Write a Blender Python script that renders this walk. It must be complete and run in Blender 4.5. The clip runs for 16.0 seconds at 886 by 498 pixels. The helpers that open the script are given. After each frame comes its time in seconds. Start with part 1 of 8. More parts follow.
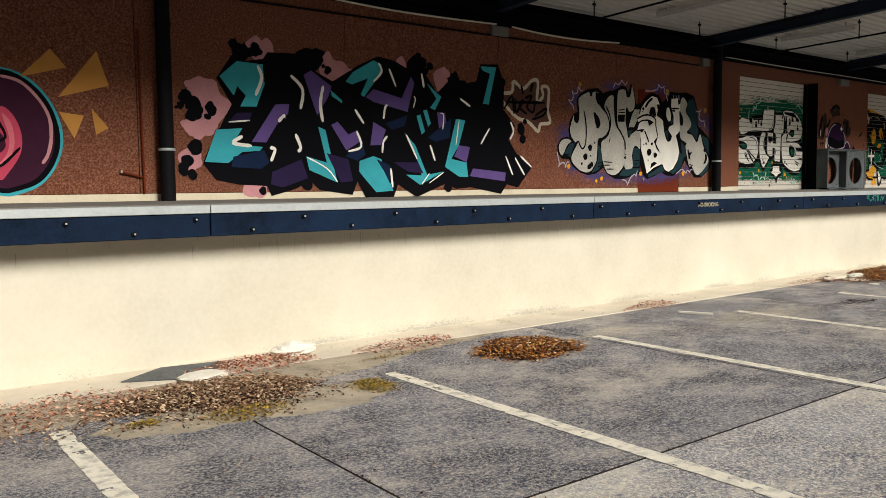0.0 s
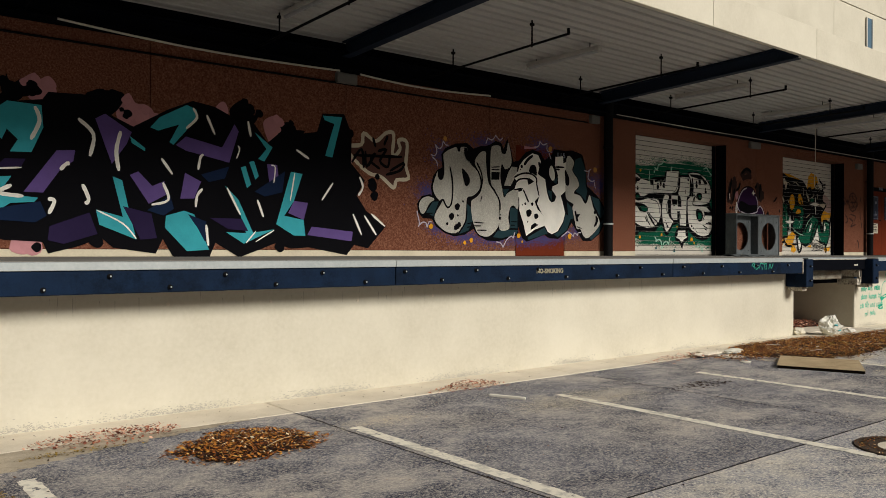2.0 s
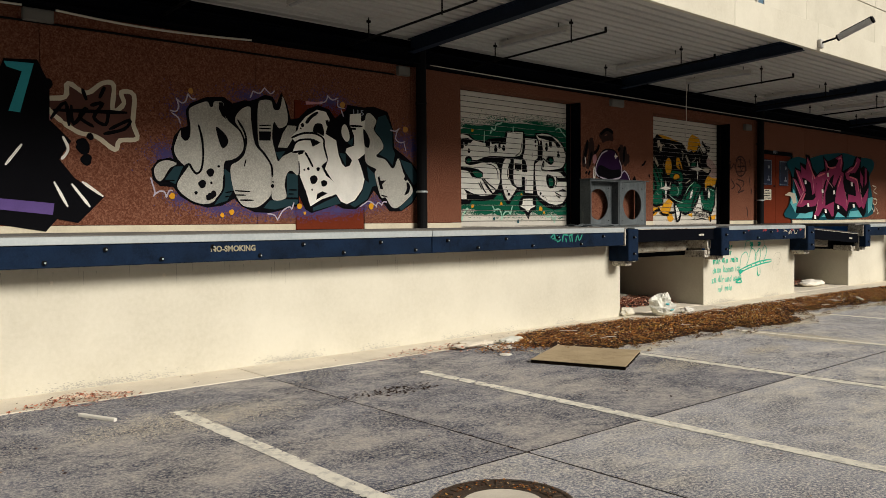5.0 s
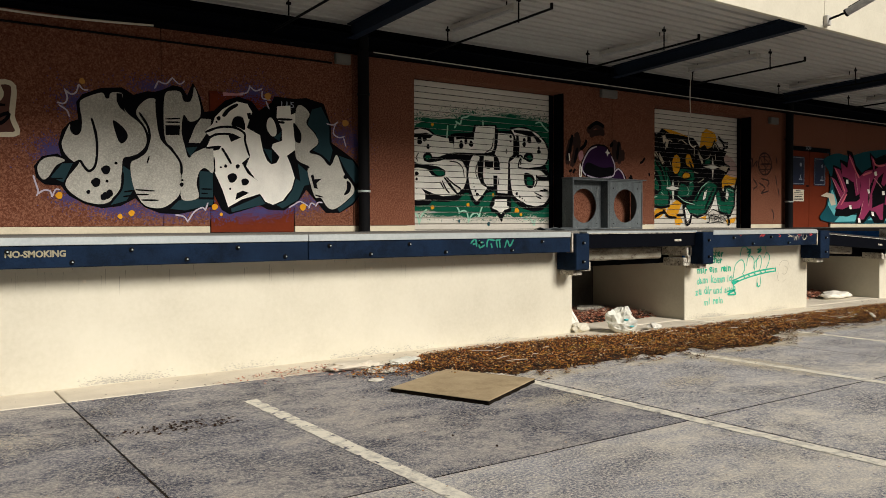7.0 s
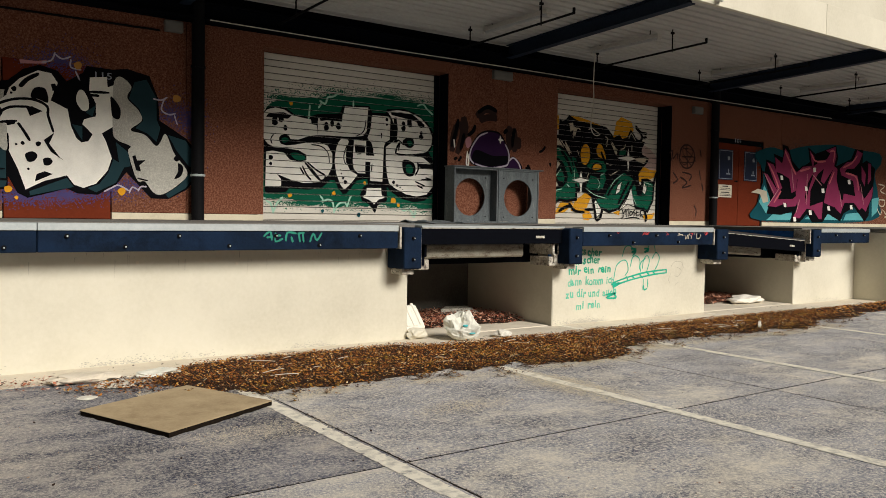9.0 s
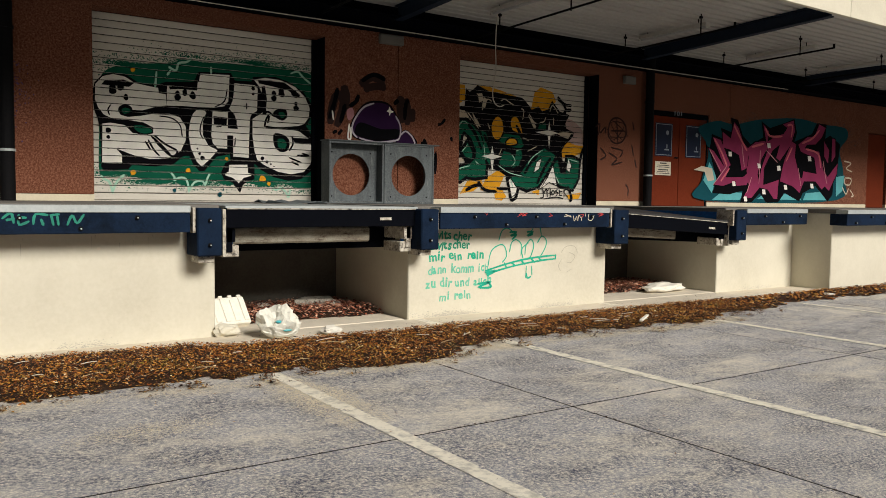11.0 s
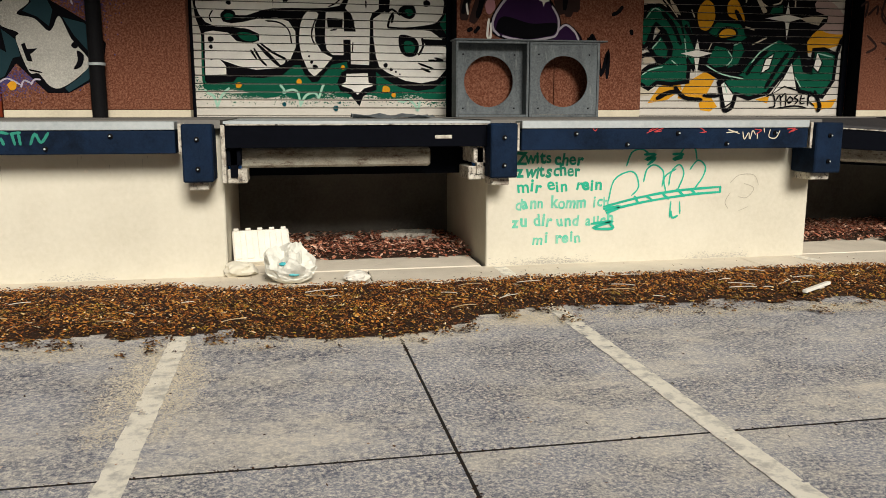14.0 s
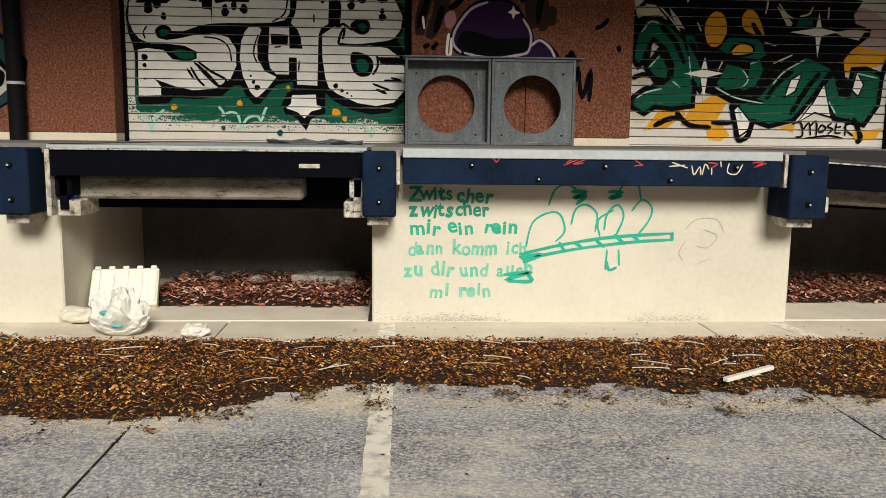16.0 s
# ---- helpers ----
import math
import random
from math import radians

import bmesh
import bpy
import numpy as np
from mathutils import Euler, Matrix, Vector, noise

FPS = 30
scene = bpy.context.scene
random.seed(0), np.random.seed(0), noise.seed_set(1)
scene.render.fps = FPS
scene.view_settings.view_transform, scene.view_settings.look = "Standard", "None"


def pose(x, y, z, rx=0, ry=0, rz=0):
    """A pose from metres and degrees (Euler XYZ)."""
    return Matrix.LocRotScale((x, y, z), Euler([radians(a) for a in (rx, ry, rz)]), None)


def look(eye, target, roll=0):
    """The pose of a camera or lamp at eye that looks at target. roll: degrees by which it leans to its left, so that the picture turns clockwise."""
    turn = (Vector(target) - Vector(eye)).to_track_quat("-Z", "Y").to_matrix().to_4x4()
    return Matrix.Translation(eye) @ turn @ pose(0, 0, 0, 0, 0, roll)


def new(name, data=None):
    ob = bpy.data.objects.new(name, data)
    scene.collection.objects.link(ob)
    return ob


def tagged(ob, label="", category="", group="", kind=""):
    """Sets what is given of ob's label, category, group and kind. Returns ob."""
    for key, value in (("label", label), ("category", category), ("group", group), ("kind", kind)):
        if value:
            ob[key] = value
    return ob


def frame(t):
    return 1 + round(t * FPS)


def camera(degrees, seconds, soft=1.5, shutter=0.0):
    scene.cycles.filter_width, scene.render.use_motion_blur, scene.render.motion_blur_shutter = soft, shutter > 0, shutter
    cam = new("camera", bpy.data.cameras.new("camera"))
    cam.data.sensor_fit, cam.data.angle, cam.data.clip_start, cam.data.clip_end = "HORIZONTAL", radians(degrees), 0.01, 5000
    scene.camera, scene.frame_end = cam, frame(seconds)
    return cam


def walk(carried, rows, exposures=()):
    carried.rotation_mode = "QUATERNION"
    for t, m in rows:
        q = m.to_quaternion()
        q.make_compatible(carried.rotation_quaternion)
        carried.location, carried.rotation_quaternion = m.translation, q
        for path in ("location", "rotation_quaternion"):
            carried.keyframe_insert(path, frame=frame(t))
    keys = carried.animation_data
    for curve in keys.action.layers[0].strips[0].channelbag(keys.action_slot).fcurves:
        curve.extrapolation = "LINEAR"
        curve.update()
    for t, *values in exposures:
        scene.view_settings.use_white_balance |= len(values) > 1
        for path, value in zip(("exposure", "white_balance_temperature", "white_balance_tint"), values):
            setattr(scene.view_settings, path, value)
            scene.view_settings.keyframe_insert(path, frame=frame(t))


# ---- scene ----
cam = camera(58.1, 16.0, soft=0.8)
METRES, EYE, TILT, LEAN, TURN = 19.0, 1.455, 0.19, -0.25, -37.5
ROWS = [
    (0.0, 0.0, 0.0, 0.0, -0.07, -4.44, 0.92),
    (0.5, 0.0263, 0.0151, 0.0002, 0.17, -3.77, -0.66),
    (1.0, 0.0539, 0.0302, 0.0003, 0.75, -3.54, 0.52),
    (1.5, 0.0807, 0.0471, 0.0001, -1.52, -2.05, 0.24),
    (2.0, 0.1078, 0.063, -0.0004, -1.46, -0.13, -0.02),
    (2.5, 0.1339, 0.0811, -0.0022, -1.85, 0.1, -0.03),
    (3.0, 0.162, 0.097, -0.0021, -2.03, 0.01, 0.81),
    (3.5, 0.1882, 0.1128, -0.0027, -3.01, -0.68, 1.03),
    (4.0, 0.2163, 0.128, -0.0027, -4.43, -1.4, 0.54),
    (4.5, 0.2435, 0.1431, -0.0026, -4.11, -1.71, 0.61),
    (7.0, 0.3809, 0.2239, -0.0041, 2.39, -1.76, 0.56),
    (7.5, 0.4078, 0.2404, -0.0037, 3.52, -0.79, 0.31),
    (8.0, 0.4336, 0.2574, -0.0046, 3.85, -0.66, -0.01),
    (8.5, 0.4606, 0.2752, -0.0041, 1.99, -1.76, -0.3),
    (9.0, 0.4875, 0.2921, -0.0033, 2.11, -2.46, -0.62),
    (9.5, 0.5157, 0.3088, -0.0032, 1.81, -2.49, -0.9),
    (10.0, 0.5428, 0.3255, -0.0028, 1.42, -2.59, -0.55),
    (12.5, 0.6653, 0.4239, -0.0067, 11.22, -6.85, -0.0),
    (13.0, 0.6803, 0.4495, -0.0064, 15.85, -7.58, 0.2),
    (13.5, 0.6916, 0.476, -0.0059, 22.84, -8.7, 0.32),
    (14.0, 0.6994, 0.5067, -0.0059, 26.68, -9.85, 0.3),
    (14.5, 0.7102, 0.5352, -0.0058, 31.0, -10.06, 0.38),
    (15.0, 0.7203, 0.5632, -0.0064, 32.24, -9.16, 0.14),
    (15.5, 0.7343, 0.589, -0.0069, 33.86, -8.2, -0.15),
    (16.0, 0.75, 0.6129, -0.0072, 34.56, -7.85, -0.31),
]
walk(cam, [(t, pose(0, 0, EYE, TILT, LEAN, TURN) @ pose(METRES * x, METRES * y, METRES * z, 90 + pitch, roll, yaw)) for t, x, y, z, yaw, pitch, roll in ROWS],
     [(0.0, 0.02), (0.5, -0.05), (1.5, -0.16), (2.0, -0.36), (3.0, -0.42), (4.0, -0.4), (4.5, -0.24), (7.0, -0.15), (10.0, -0.18), (12.5, -0.1), (16.0, -0.13)])

# ---- light ----
world = bpy.data.worlds.new("overcast")
scene.world = world
world.use_nodes = True
wt = world.node_tree
sky = wt.nodes.new("ShaderNodeTexSky")
sky.sky_type, sky.sun_disc = "NISHITA", False
sky.sun_elevation, sky.sun_rotation = radians(34), radians(172)
sky.air_density, sky.dust_density, sky.ozone_density = 1.0, 6.0, 0.6
wt.links.new(sky.outputs[0], wt.nodes["Background"].inputs[0])
wt.nodes["Background"].inputs[1].default_value = 0.026
sun = new("sun", bpy.data.lights.new("sun", "SUN"))
sun.data.energy, sun.data.angle, sun.data.color = 4.3, radians(20), (1.0, 0.95, 0.88)
sun.matrix_world = look((2.8, -20, 12.0), (0, 0, 0))

# ---- materials ----


def material(name, base, dark=None, light=None, grain=60.0, stain=1.2, rough=0.8, bump=0.15, metal=0.0, mix=0.5, spread=(0.35, 0.65), grain_mix=0.35, crisp=(0.3, 0.7), spec=0.3, tint=None, gritty=False, stretch=(1.0, 1.0, 1.0)):
    """A surface with a fine grain and broad stains, in metres of the object's own space."""
    m = bpy.data.materials.new(name)
    m.use_nodes = True
    n, l = m.node_tree.nodes, m.node_tree.links
    bsdf = n["Principled BSDF"]
    dark = dark or tuple(c * 0.6 for c in base)
    light = light or tuple(min(1, c * 1.25) for c in base)
    co = n.new("ShaderNodeTexCoord")
    info = n.new("ShaderNodeObjectInfo")
    shift = n.new("ShaderNodeVectorMath")
    shift.operation = "MULTIPLY_ADD"
    l.new(info.outputs["Random"], shift.inputs[0])
    shift.inputs[1].default_value = (17.0, 31.0, 7.0)
    l.new(co.outputs["Object"], shift.inputs[2])
    drawn = n.new("ShaderNodeVectorMath")
    drawn.operation = "MULTIPLY"
    drawn.inputs[1].default_value = stretch
    l.new(shift.outputs[0], drawn.inputs[0])
    fine, broad = n.new("ShaderNodeTexNoise"), n.new("ShaderNodeTexNoise")
    for node, scale, detail in ((fine, grain, 9.0 if gritty else 5.0), (broad, stain, 6.0)):
        node.inputs["Scale"].default_value, node.inputs["Detail"].default_value = scale, detail
        node.inputs["Roughness"].default_value = 0.86 if gritty and node == fine else 0.65
        l.new((shift if node == fine else drawn).outputs[0], node.inputs["Vector"])
    r1, r2 = n.new("ShaderNodeMapRange"), n.new("ShaderNodeMapRange")
    for r, src, lim in ((r1, fine, crisp), (r2, broad, spread)):
        r.inputs["From Min"].default_value, r.inputs["From Max"].default_value = lim
        l.new(src.outputs["Fac"], r.inputs["Value"])
    a, b = n.new("ShaderNodeMix"), n.new("ShaderNodeMix")
    a.data_type = b.data_type = "RGBA"
    a.inputs[6].default_value, a.inputs[7].default_value = (*dark, 1), (*base, 1)
    k = n.new("ShaderNodeMath")
    k.operation = "MULTIPLY_ADD"
    k.inputs[1].default_value, k.inputs[2].default_value = mix, 1 - mix
    l.new(r2.outputs[0], k.inputs[0])
    l.new(k.outputs[0], a.inputs[0])
    g = n.new("ShaderNodeMath")
    g.operation = "MULTIPLY"
    g.inputs[1].default_value = grain_mix
    l.new(r1.outputs[0], g.inputs[0])
    l.new(g.outputs[0], b.inputs[0])
    l.new(a.outputs[2], b.inputs[6])
    b.inputs[7].default_value = (*light, 1)
    last = b
    if tint:  # dust or dirt lying in patches of a third size
        d, r3, c = n.new("ShaderNodeTexNoise"), n.new("ShaderNodeMapRange"), n.new("ShaderNodeMix")
        c.data_type = "RGBA"
        d.inputs["Scale"].default_value, d.inputs["Detail"].default_value, d.inputs["Roughness"].default_value = tint[1], 9.0, 0.85 if gritty else 0.72
        r3.inputs["From Min"].default_value, r3.inputs["From Max"].default_value, r3.inputs["To Max"].default_value = tint[2], tint[3], tint[4]
        l.new(drawn.outputs[0], d.inputs["Vector"])
        l.new(d.outputs["Fac"], r3.inputs["Value"])
        l.new(r3.outputs[0], c.inputs[0])
        l.new(b.outputs[2], c.inputs[6])
        c.inputs[7].default_value = (*tint[0], 1)
        last = c
    l.new(last.outputs[2], bsdf.inputs["Base Color"])
    bsdf.inputs["Roughness"].default_value, bsdf.inputs["Metallic"].default_value = rough, metal
    bsdf.inputs["Specular IOR Level"].default_value = spec
    if bump:
        bp = n.new("ShaderNodeBump")
        bp.inputs["Strength"].default_value, bp.inputs["Distance"].default_value = bump, 0.01
        l.new(fine.outputs["Fac"], bp.inputs["Height"])
        l.new(bp.outputs[0], bsdf.inputs["Normal"])
    return m


ASPHALT = material("worn_concrete", (0.275, 0.285, 0.335), (0.06, 0.068, 0.115), (1.0, 0.94, 0.81), 52, 1.9, 0.95, 0.7, mix=0.95, spread=(0.36, 0.6), grain_mix=0.95, crisp=(0.45, 0.62), spec=0.1, tint=((0.88, 0.81, 0.67), 0.8, 0.48, 0.66, 0.8), gritty=True, stretch=(0.85, 1.2, 1.0))
DARK_ASPHALT = material("dark_worn_concrete", (0.17, 0.178, 0.225), (0.026, 0.033, 0.066), (0.97, 0.9, 0.77), 52, 1.8, 0.95, 0.7, mix=0.95, spread=(0.36, 0.62), grain_mix=0.9, crisp=(0.46, 0.68), spec=0.1, tint=((0.7, 0.62, 0.5), 0.9, 0.48, 0.7, 0.75), gritty=True, stretch=(0.85, 1.2, 1.0))
PATCHED = material("stained_apron_concrete", (0.5, 0.43, 0.32), (0.2, 0.165, 0.12), (0.72, 0.64, 0.5), 70, 3.0, 0.95, 0.5, mix=0.9, grain_mix=0.5, gritty=True, tint=((0.1, 0.075, 0.045), 3.2, 0.52, 0.68, 0.8))
FAR_ASPHALT = material("yard_asphalt", (0.08, 0.082, 0.09), (0.04, 0.042, 0.05), (0.2, 0.2, 0.18), 30, 0.3, 0.9, 0.3)
GUTTER = material("gutter_concrete", (0.74, 0.665, 0.53), (0.48, 0.42, 0.32), (0.86, 0.8, 0.68), 70, 1.8, 0.9, 0.4, mix=0.7, grain_mix=0.5, gritty=True, tint=((0.34, 0.28, 0.18), 3.0, 0.6, 0.78, 0.5))
CREAM = material("cream_painted_render", (0.67, 0.635, 0.515), (0.52, 0.485, 0.38), (0.73, 0.69, 0.59), 25, 0.7, 0.8, 0.1, mix=0.75, spec=0.1, tint=((0.4, 0.36, 0.27), 2.6, 0.66, 0.8, 0.5))
PLINTH = material("plinth_paint", (0.62, 0.56, 0.42), (0.4, 0.35, 0.25), None, 40, 2.0, 0.8, 0.1)
AGGREGATE = material("red_aggregate_panel", (0.13, 0.042, 0.022), (0.09, 0.028, 0.015), (0.40, 0.195, 0.125), 42, 0.6, 0.9, 0.7, mix=0.6, grain_mix=0.75, crisp=(0.46, 0.62), spec=0.08, gritty=True)
BLUE = material("blue_rail_paint", (0.005, 0.015, 0.04), (0.002, 0.005, 0.012), (0.02, 0.042, 0.085), 60, 2.2, 0.75, 0.3, mix=0.9, spec=0.08, gritty=True, tint=((0.0015, 0.003, 0.006), 1.7, 0.48, 0.68, 0.85))
STEEL = material("galvanised_steel", (0.42, 0.46, 0.46), (0.24, 0.28, 0.29), (0.6, 0.62, 0.6), 30, 2.5, 0.5, 0.08, metal=0.25)
# near-black steel, also the colour put where wall band and reveals are shaded
STEEL_AND_SHADE = material("dark_blue_steel_and_shade", (0.0016, 0.0022, 0.0045), (0.001, 0.0012, 0.002), (0.004, 0.005, 0.009), 30, 1.5, 0.8, 0.1, spec=0.05)
BEAM_BLUE = material("navy_beam_paint", (0.008, 0.016, 0.034), (0.004, 0.008, 0.018), (0.03, 0.045, 0.07), 30, 1.5, 0.6, 0.1, spec=0.2)
# pit concrete with the shade of the recess put into its colour
PIT_WALL = material("shaded_pit_concrete", (0.15, 0.14, 0.12), (0.06, 0.056, 0.05), (0.24, 0.22, 0.19), 30, 1.2, 0.95, 0.2, mix=0.8, spec=0.05)
BLACK_METAL = material("black_pipe", (0.005, 0.005, 0.006), None, (0.012, 0.012, 0.012), 40, 2, 0.7, 0.1, spec=0.08)
SHEET = material("corrugated_sheet", (0.57, 0.555, 0.52), (0.34, 0.33, 0.31), (0.66, 0.64, 0.6), 20, 0.7, 0.55, 0.05, stretch=(0.4, 2.0, 1.0))
SHUTTER = material("grey_shutter_slat", (0.66, 0.62, 0.54), (0.42, 0.39, 0.33), (0.76, 0.73, 0.66), 35, 0.9, 0.55, 0.05)
DECK = material("deck_concrete", (0.16, 0.15, 0.135), (0.09, 0.085, 0.075), (0.26, 0.25, 0.22), 40, 1.0, 0.9, 0.25)
RED_DOOR = material("red_brown_door", (0.14, 0.024, 0.009), (0.08, 0.014, 0.006), (0.2, 0.04, 0.016), 30, 1.6, 0.7, 0.06, spec=0.06)
WHITE_LINE = material("worn_line_paint", (0.9, 0.85, 0.71), (0.42, 0.4, 0.35), (0.95, 0.91, 0.79), 110, 13.0, 0.9, 0.4, mix=0.85, spread=(0.36, 0.54), gritty=True, tint=((0.27, 0.26, 0.25), 34, 0.58, 0.7, 0.55))
DARK_GAP = material("joint_dirt", (0.012, 0.011, 0.011), None, (0.04, 0.032, 0.022), 60, 3, 1.0, 0.3)
IRON = material("cast_iron", (0.06, 0.045, 0.035), (0.025, 0.02, 0.016), (0.2, 0.12, 0.06), 90, 6, 0.7, 0.4)
BOARD = material("tan_board", (0.5, 0.385, 0.225), (0.3, 0.215, 0.115), (0.62, 0.5, 0.33), 60, 2.4, 0.85, 0.2, mix=0.8, tint=((0.2, 0.13, 0.06), 2.2, 0.54, 0.72, 0.7))
BOARD_EDGE = material("wet_board_edge", (0.008, 0.006, 0.005), None, (0.04, 0.03, 0.018), 50, 5, 0.9, 0.5, spec=0.05)
GREY_PAINT = material("grey_box_paint", (0.085, 0.102, 0.11), (0.026, 0.032, 0.038), (0.24, 0.26, 0.255), 40, 3.0, 0.6, 0.1, mix=0.85, tint=((0.3, 0.32, 0.3), 4.5, 0.58, 0.72, 0.6), stretch=(2.2, 1.0, 0.5))
BOX_GREY = material("aged_box_plastic", (0.17, 0.16, 0.14), (0.1, 0.095, 0.085), None, 30, 3, 0.6, 0.03)
WHITE_LAMP = material("lamp_enamel", (0.52, 0.5, 0.46), (0.36, 0.345, 0.31), None, 30, 3, 0.5, 0.03)
FOAM = material("white_foam", (0.8, 0.77, 0.68), (0.6, 0.56, 0.47), None, 60, 6, 0.9, 0.3)
BAG = material("white_plastic_bag", (0.72, 0.71, 0.62), (0.5, 0.5, 0.44), None, 25, 5, 0.5, 0.25, tint=((0.12, 0.42, 0.42), 5.0, 0.62, 0.68, 0.7))
CABLE = material("pale_cable", (0.62, 0.57, 0.48), None, None, 30, 3, 0.6, 0.0)
RUST = material("rusty_cream_steel", (0.25, 0.24, 0.19), (0.07, 0.035, 0.015), (0.58, 0.55, 0.44), 60, 6, 0.7, 0.3, mix=0.95, grain_mix=0.5, gritty=True, tint=((0.06, 0.028, 0.012), 11, 0.52, 0.62, 0.9), stretch=(0.5, 1.0, 1.6))
PALE_RUST = material("chipped_white_steel", (0.62, 0.59, 0.5), (0.12, 0.08, 0.05), None, 40, 14, 0.7, 0.2, mix=0.9, tint=((0.03, 0.025, 0.025), 24, 0.54, 0.62, 0.9))
PIT_BLUE = material("bright_blue_paint", (0.02, 0.17, 0.56), (0.012, 0.05, 0.17), None, 30, 6, 0.5, 0.1, mix=0.8)
WORN_PLATE = material("worn_dark_plate", (0.03, 0.03, 0.033), (0.012, 0.012, 0.015), (0.1, 0.095, 0.085), 40, 4, 0.7, 0.2)
SAND = material("sandy_dust", (0.78, 0.69, 0.52), (0.5, 0.44, 0.32), (0.85, 0.78, 0.62), 60, 7.0, 1.0, 0.3, mix=0.8, grain_mix=0.5)
ROOF = material("roof_felt", (0.2, 0.2, 0.2), None, None, 30, 1, 0.9, 0.2)
GLASS_BLUE = material("blue_window", (0.12, 0.2, 0.27), None, None, 5, 1, 0.15, 0.0)
FROST = material("lamp_cover", (0.5, 0.5, 0.5), (0.25, 0.26, 0.28), None, 40, 6, 0.35, 0.05)

# ---- mesh helpers ----


def part(name, bm, mat, parent=None, label=""):
    me = bpy.data.meshes.new(name)
    bm.normal_update()
    bm.to_mesh(me)
    bm.free()
    me.materials.append(mat)
    ob = new(name, me)
    if parent is not None:
        ob.parent = parent
    return tagged(ob, label)


def thing(name, label, category, group="", kind="", at=(0, 0, 0)):
    ob = new(name)
    ob.matrix_world = pose(*at)
    return tagged(ob, label, category, group, kind)


def box(bm, x0, x1, y0, y1, z0, z1, bevel=0.0):
    ret = bmesh.ops.create_cube(bm, size=1, matrix=Matrix.Translation(((x0 + x1) / 2, (y0 + y1) / 2, (z0 + z1) / 2)) @ Matrix.Diagonal((x1 - x0, y1 - y0, z1 - z0, 1)))
    if bevel:
        edges = {e for v in ret["verts"] for e in v.link_edges}
        bmesh.ops.bevel(bm, geom=list(edges), offset=bevel, segments=1, affect="EDGES")
    return bm


def boxed(x0, x1, y0, y1, z0, z1, bevel=0.0):
    return box(bmesh.new(), x0, x1, y0, y1, z0, z1, bevel)


def rod(bm, a, b, r, seg=10, r2=None):
    a, b = Vector(a), Vector(b)
    m = Matrix.Translation((a + b) / 2) @ (b - a).to_track_quat("Z", "Y").to_matrix().to_4x4()
    bmesh.ops.create_cone(bm, cap_ends=True, segments=seg, radius1=r, radius2=r if r2 is None else r2, depth=(b - a).length, matrix=m)
    return bm


def rodded(a, b, r, seg=10):
    return rod(bmesh.new(), a, b, r, seg)


def structure(name, bm, mat, label, category):
    return tagged(part(name, bm, mat), label, category, "", "structure")


def tube(name, pts, r, mat, parent=None, label=""):
    cu = bpy.data.curves.new(name, "CURVE")
    cu.dimensions, cu.bevel_depth, cu.bevel_resolution, cu.resolution_u = "3D", r, 2, 6
    sp = cu.splines.new("NURBS")
    sp.points.add(len(pts) - 1)
    for p, q in zip(sp.points, pts):
        p.co = (*q, 1)
    sp.use_endpoint_u, sp.order_u = True, 3
    cu.materials.append(mat)
    ob = new(name, cu)
    ob.parent = parent
    return tagged(ob, label)


# ---- plan ----
WALL, DOOR_Y, FRONT, RAIL = 9.60, 9.92, 6.66, 6.34
TOP, STRIP = 1.36, 1.285
LEFT, RIGHT = -14.0, 48.0
PITS = ((15.84, 18.17), (21.47, 23.98))
STEP_X, STEP_Y = 26.05, 5.95
JOINTS_X = [2.07 + 3.735 * k + (0.055 if k == 4 else 0.0) for k in range(-5, 13)]
JOINTS_Y = [-12.2, -8.5, -4.78, -1.04, 2.68, 6.06]
LINES = [1.04 + 2.437 * k for k in range(-5, 5)] + [13.18, 15.68, 18.29, 21.48, 24.0, 26.5, 29.0, 31.5]

# ---- ground ----
structure("ground", boxed(-900, 900, -900, 900, -0.3, -0.022), FAR_ASPHALT, "wide grey asphalt yard reaching to the horizon", "ground")

# unseen plain wall far behind the walk closes the yard and blocks low skylight
structure("wall_south", boxed(-60, 90, -24.6, -24, -0.03, 8.5), FAR_ASPHALT, "unseen plain grey wall added to block low skylight", "wall")

# ---- dock ----
dock = thing("loading_dock", "long cream-painted concrete loading dock with two leveller pits", "loading dock", kind="structure")
for a, b in ((LEFT, PITS[0][0]), (PITS[0][1], PITS[1][0]), (PITS[1][1], STEP_X)):
    part("dock_wall", boxed(a, b, FRONT, 9.0, -0.02, 1.29, 0.012), CREAM, dock)
part("dock_wall", boxed(STEP_X, RIGHT, STEP_Y, 9.0, -0.02, 1.29, 0.012), CREAM, dock)
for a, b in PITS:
    part("pit_back_wall", boxed(a, b, 8.55, 9.0, -0.02, 1.0), PIT_WALL, dock, "grey concrete back of a pit, darkened for shade")
for a, b in ((LEFT, PITS[0][0]), (PITS[0][1], PITS[1][0]), (PITS[1][1], STEP_X)):
    part("deck_slab", boxed(a, b, 6.53, 9.95, 1.292, TOP), DECK, dock, "grey concrete deck slab")
part("deck_slab", boxed(STEP_X, RIGHT, STEP_Y - 0.1, 9.95, 1.292, TOP), DECK, dock, "grey concrete deck slab")
for a, b in PITS:
    part("deck_slab", boxed(a, b, 8.9, 9.95, 1.292, TOP), DECK, dock, "grey concrete deck slab")

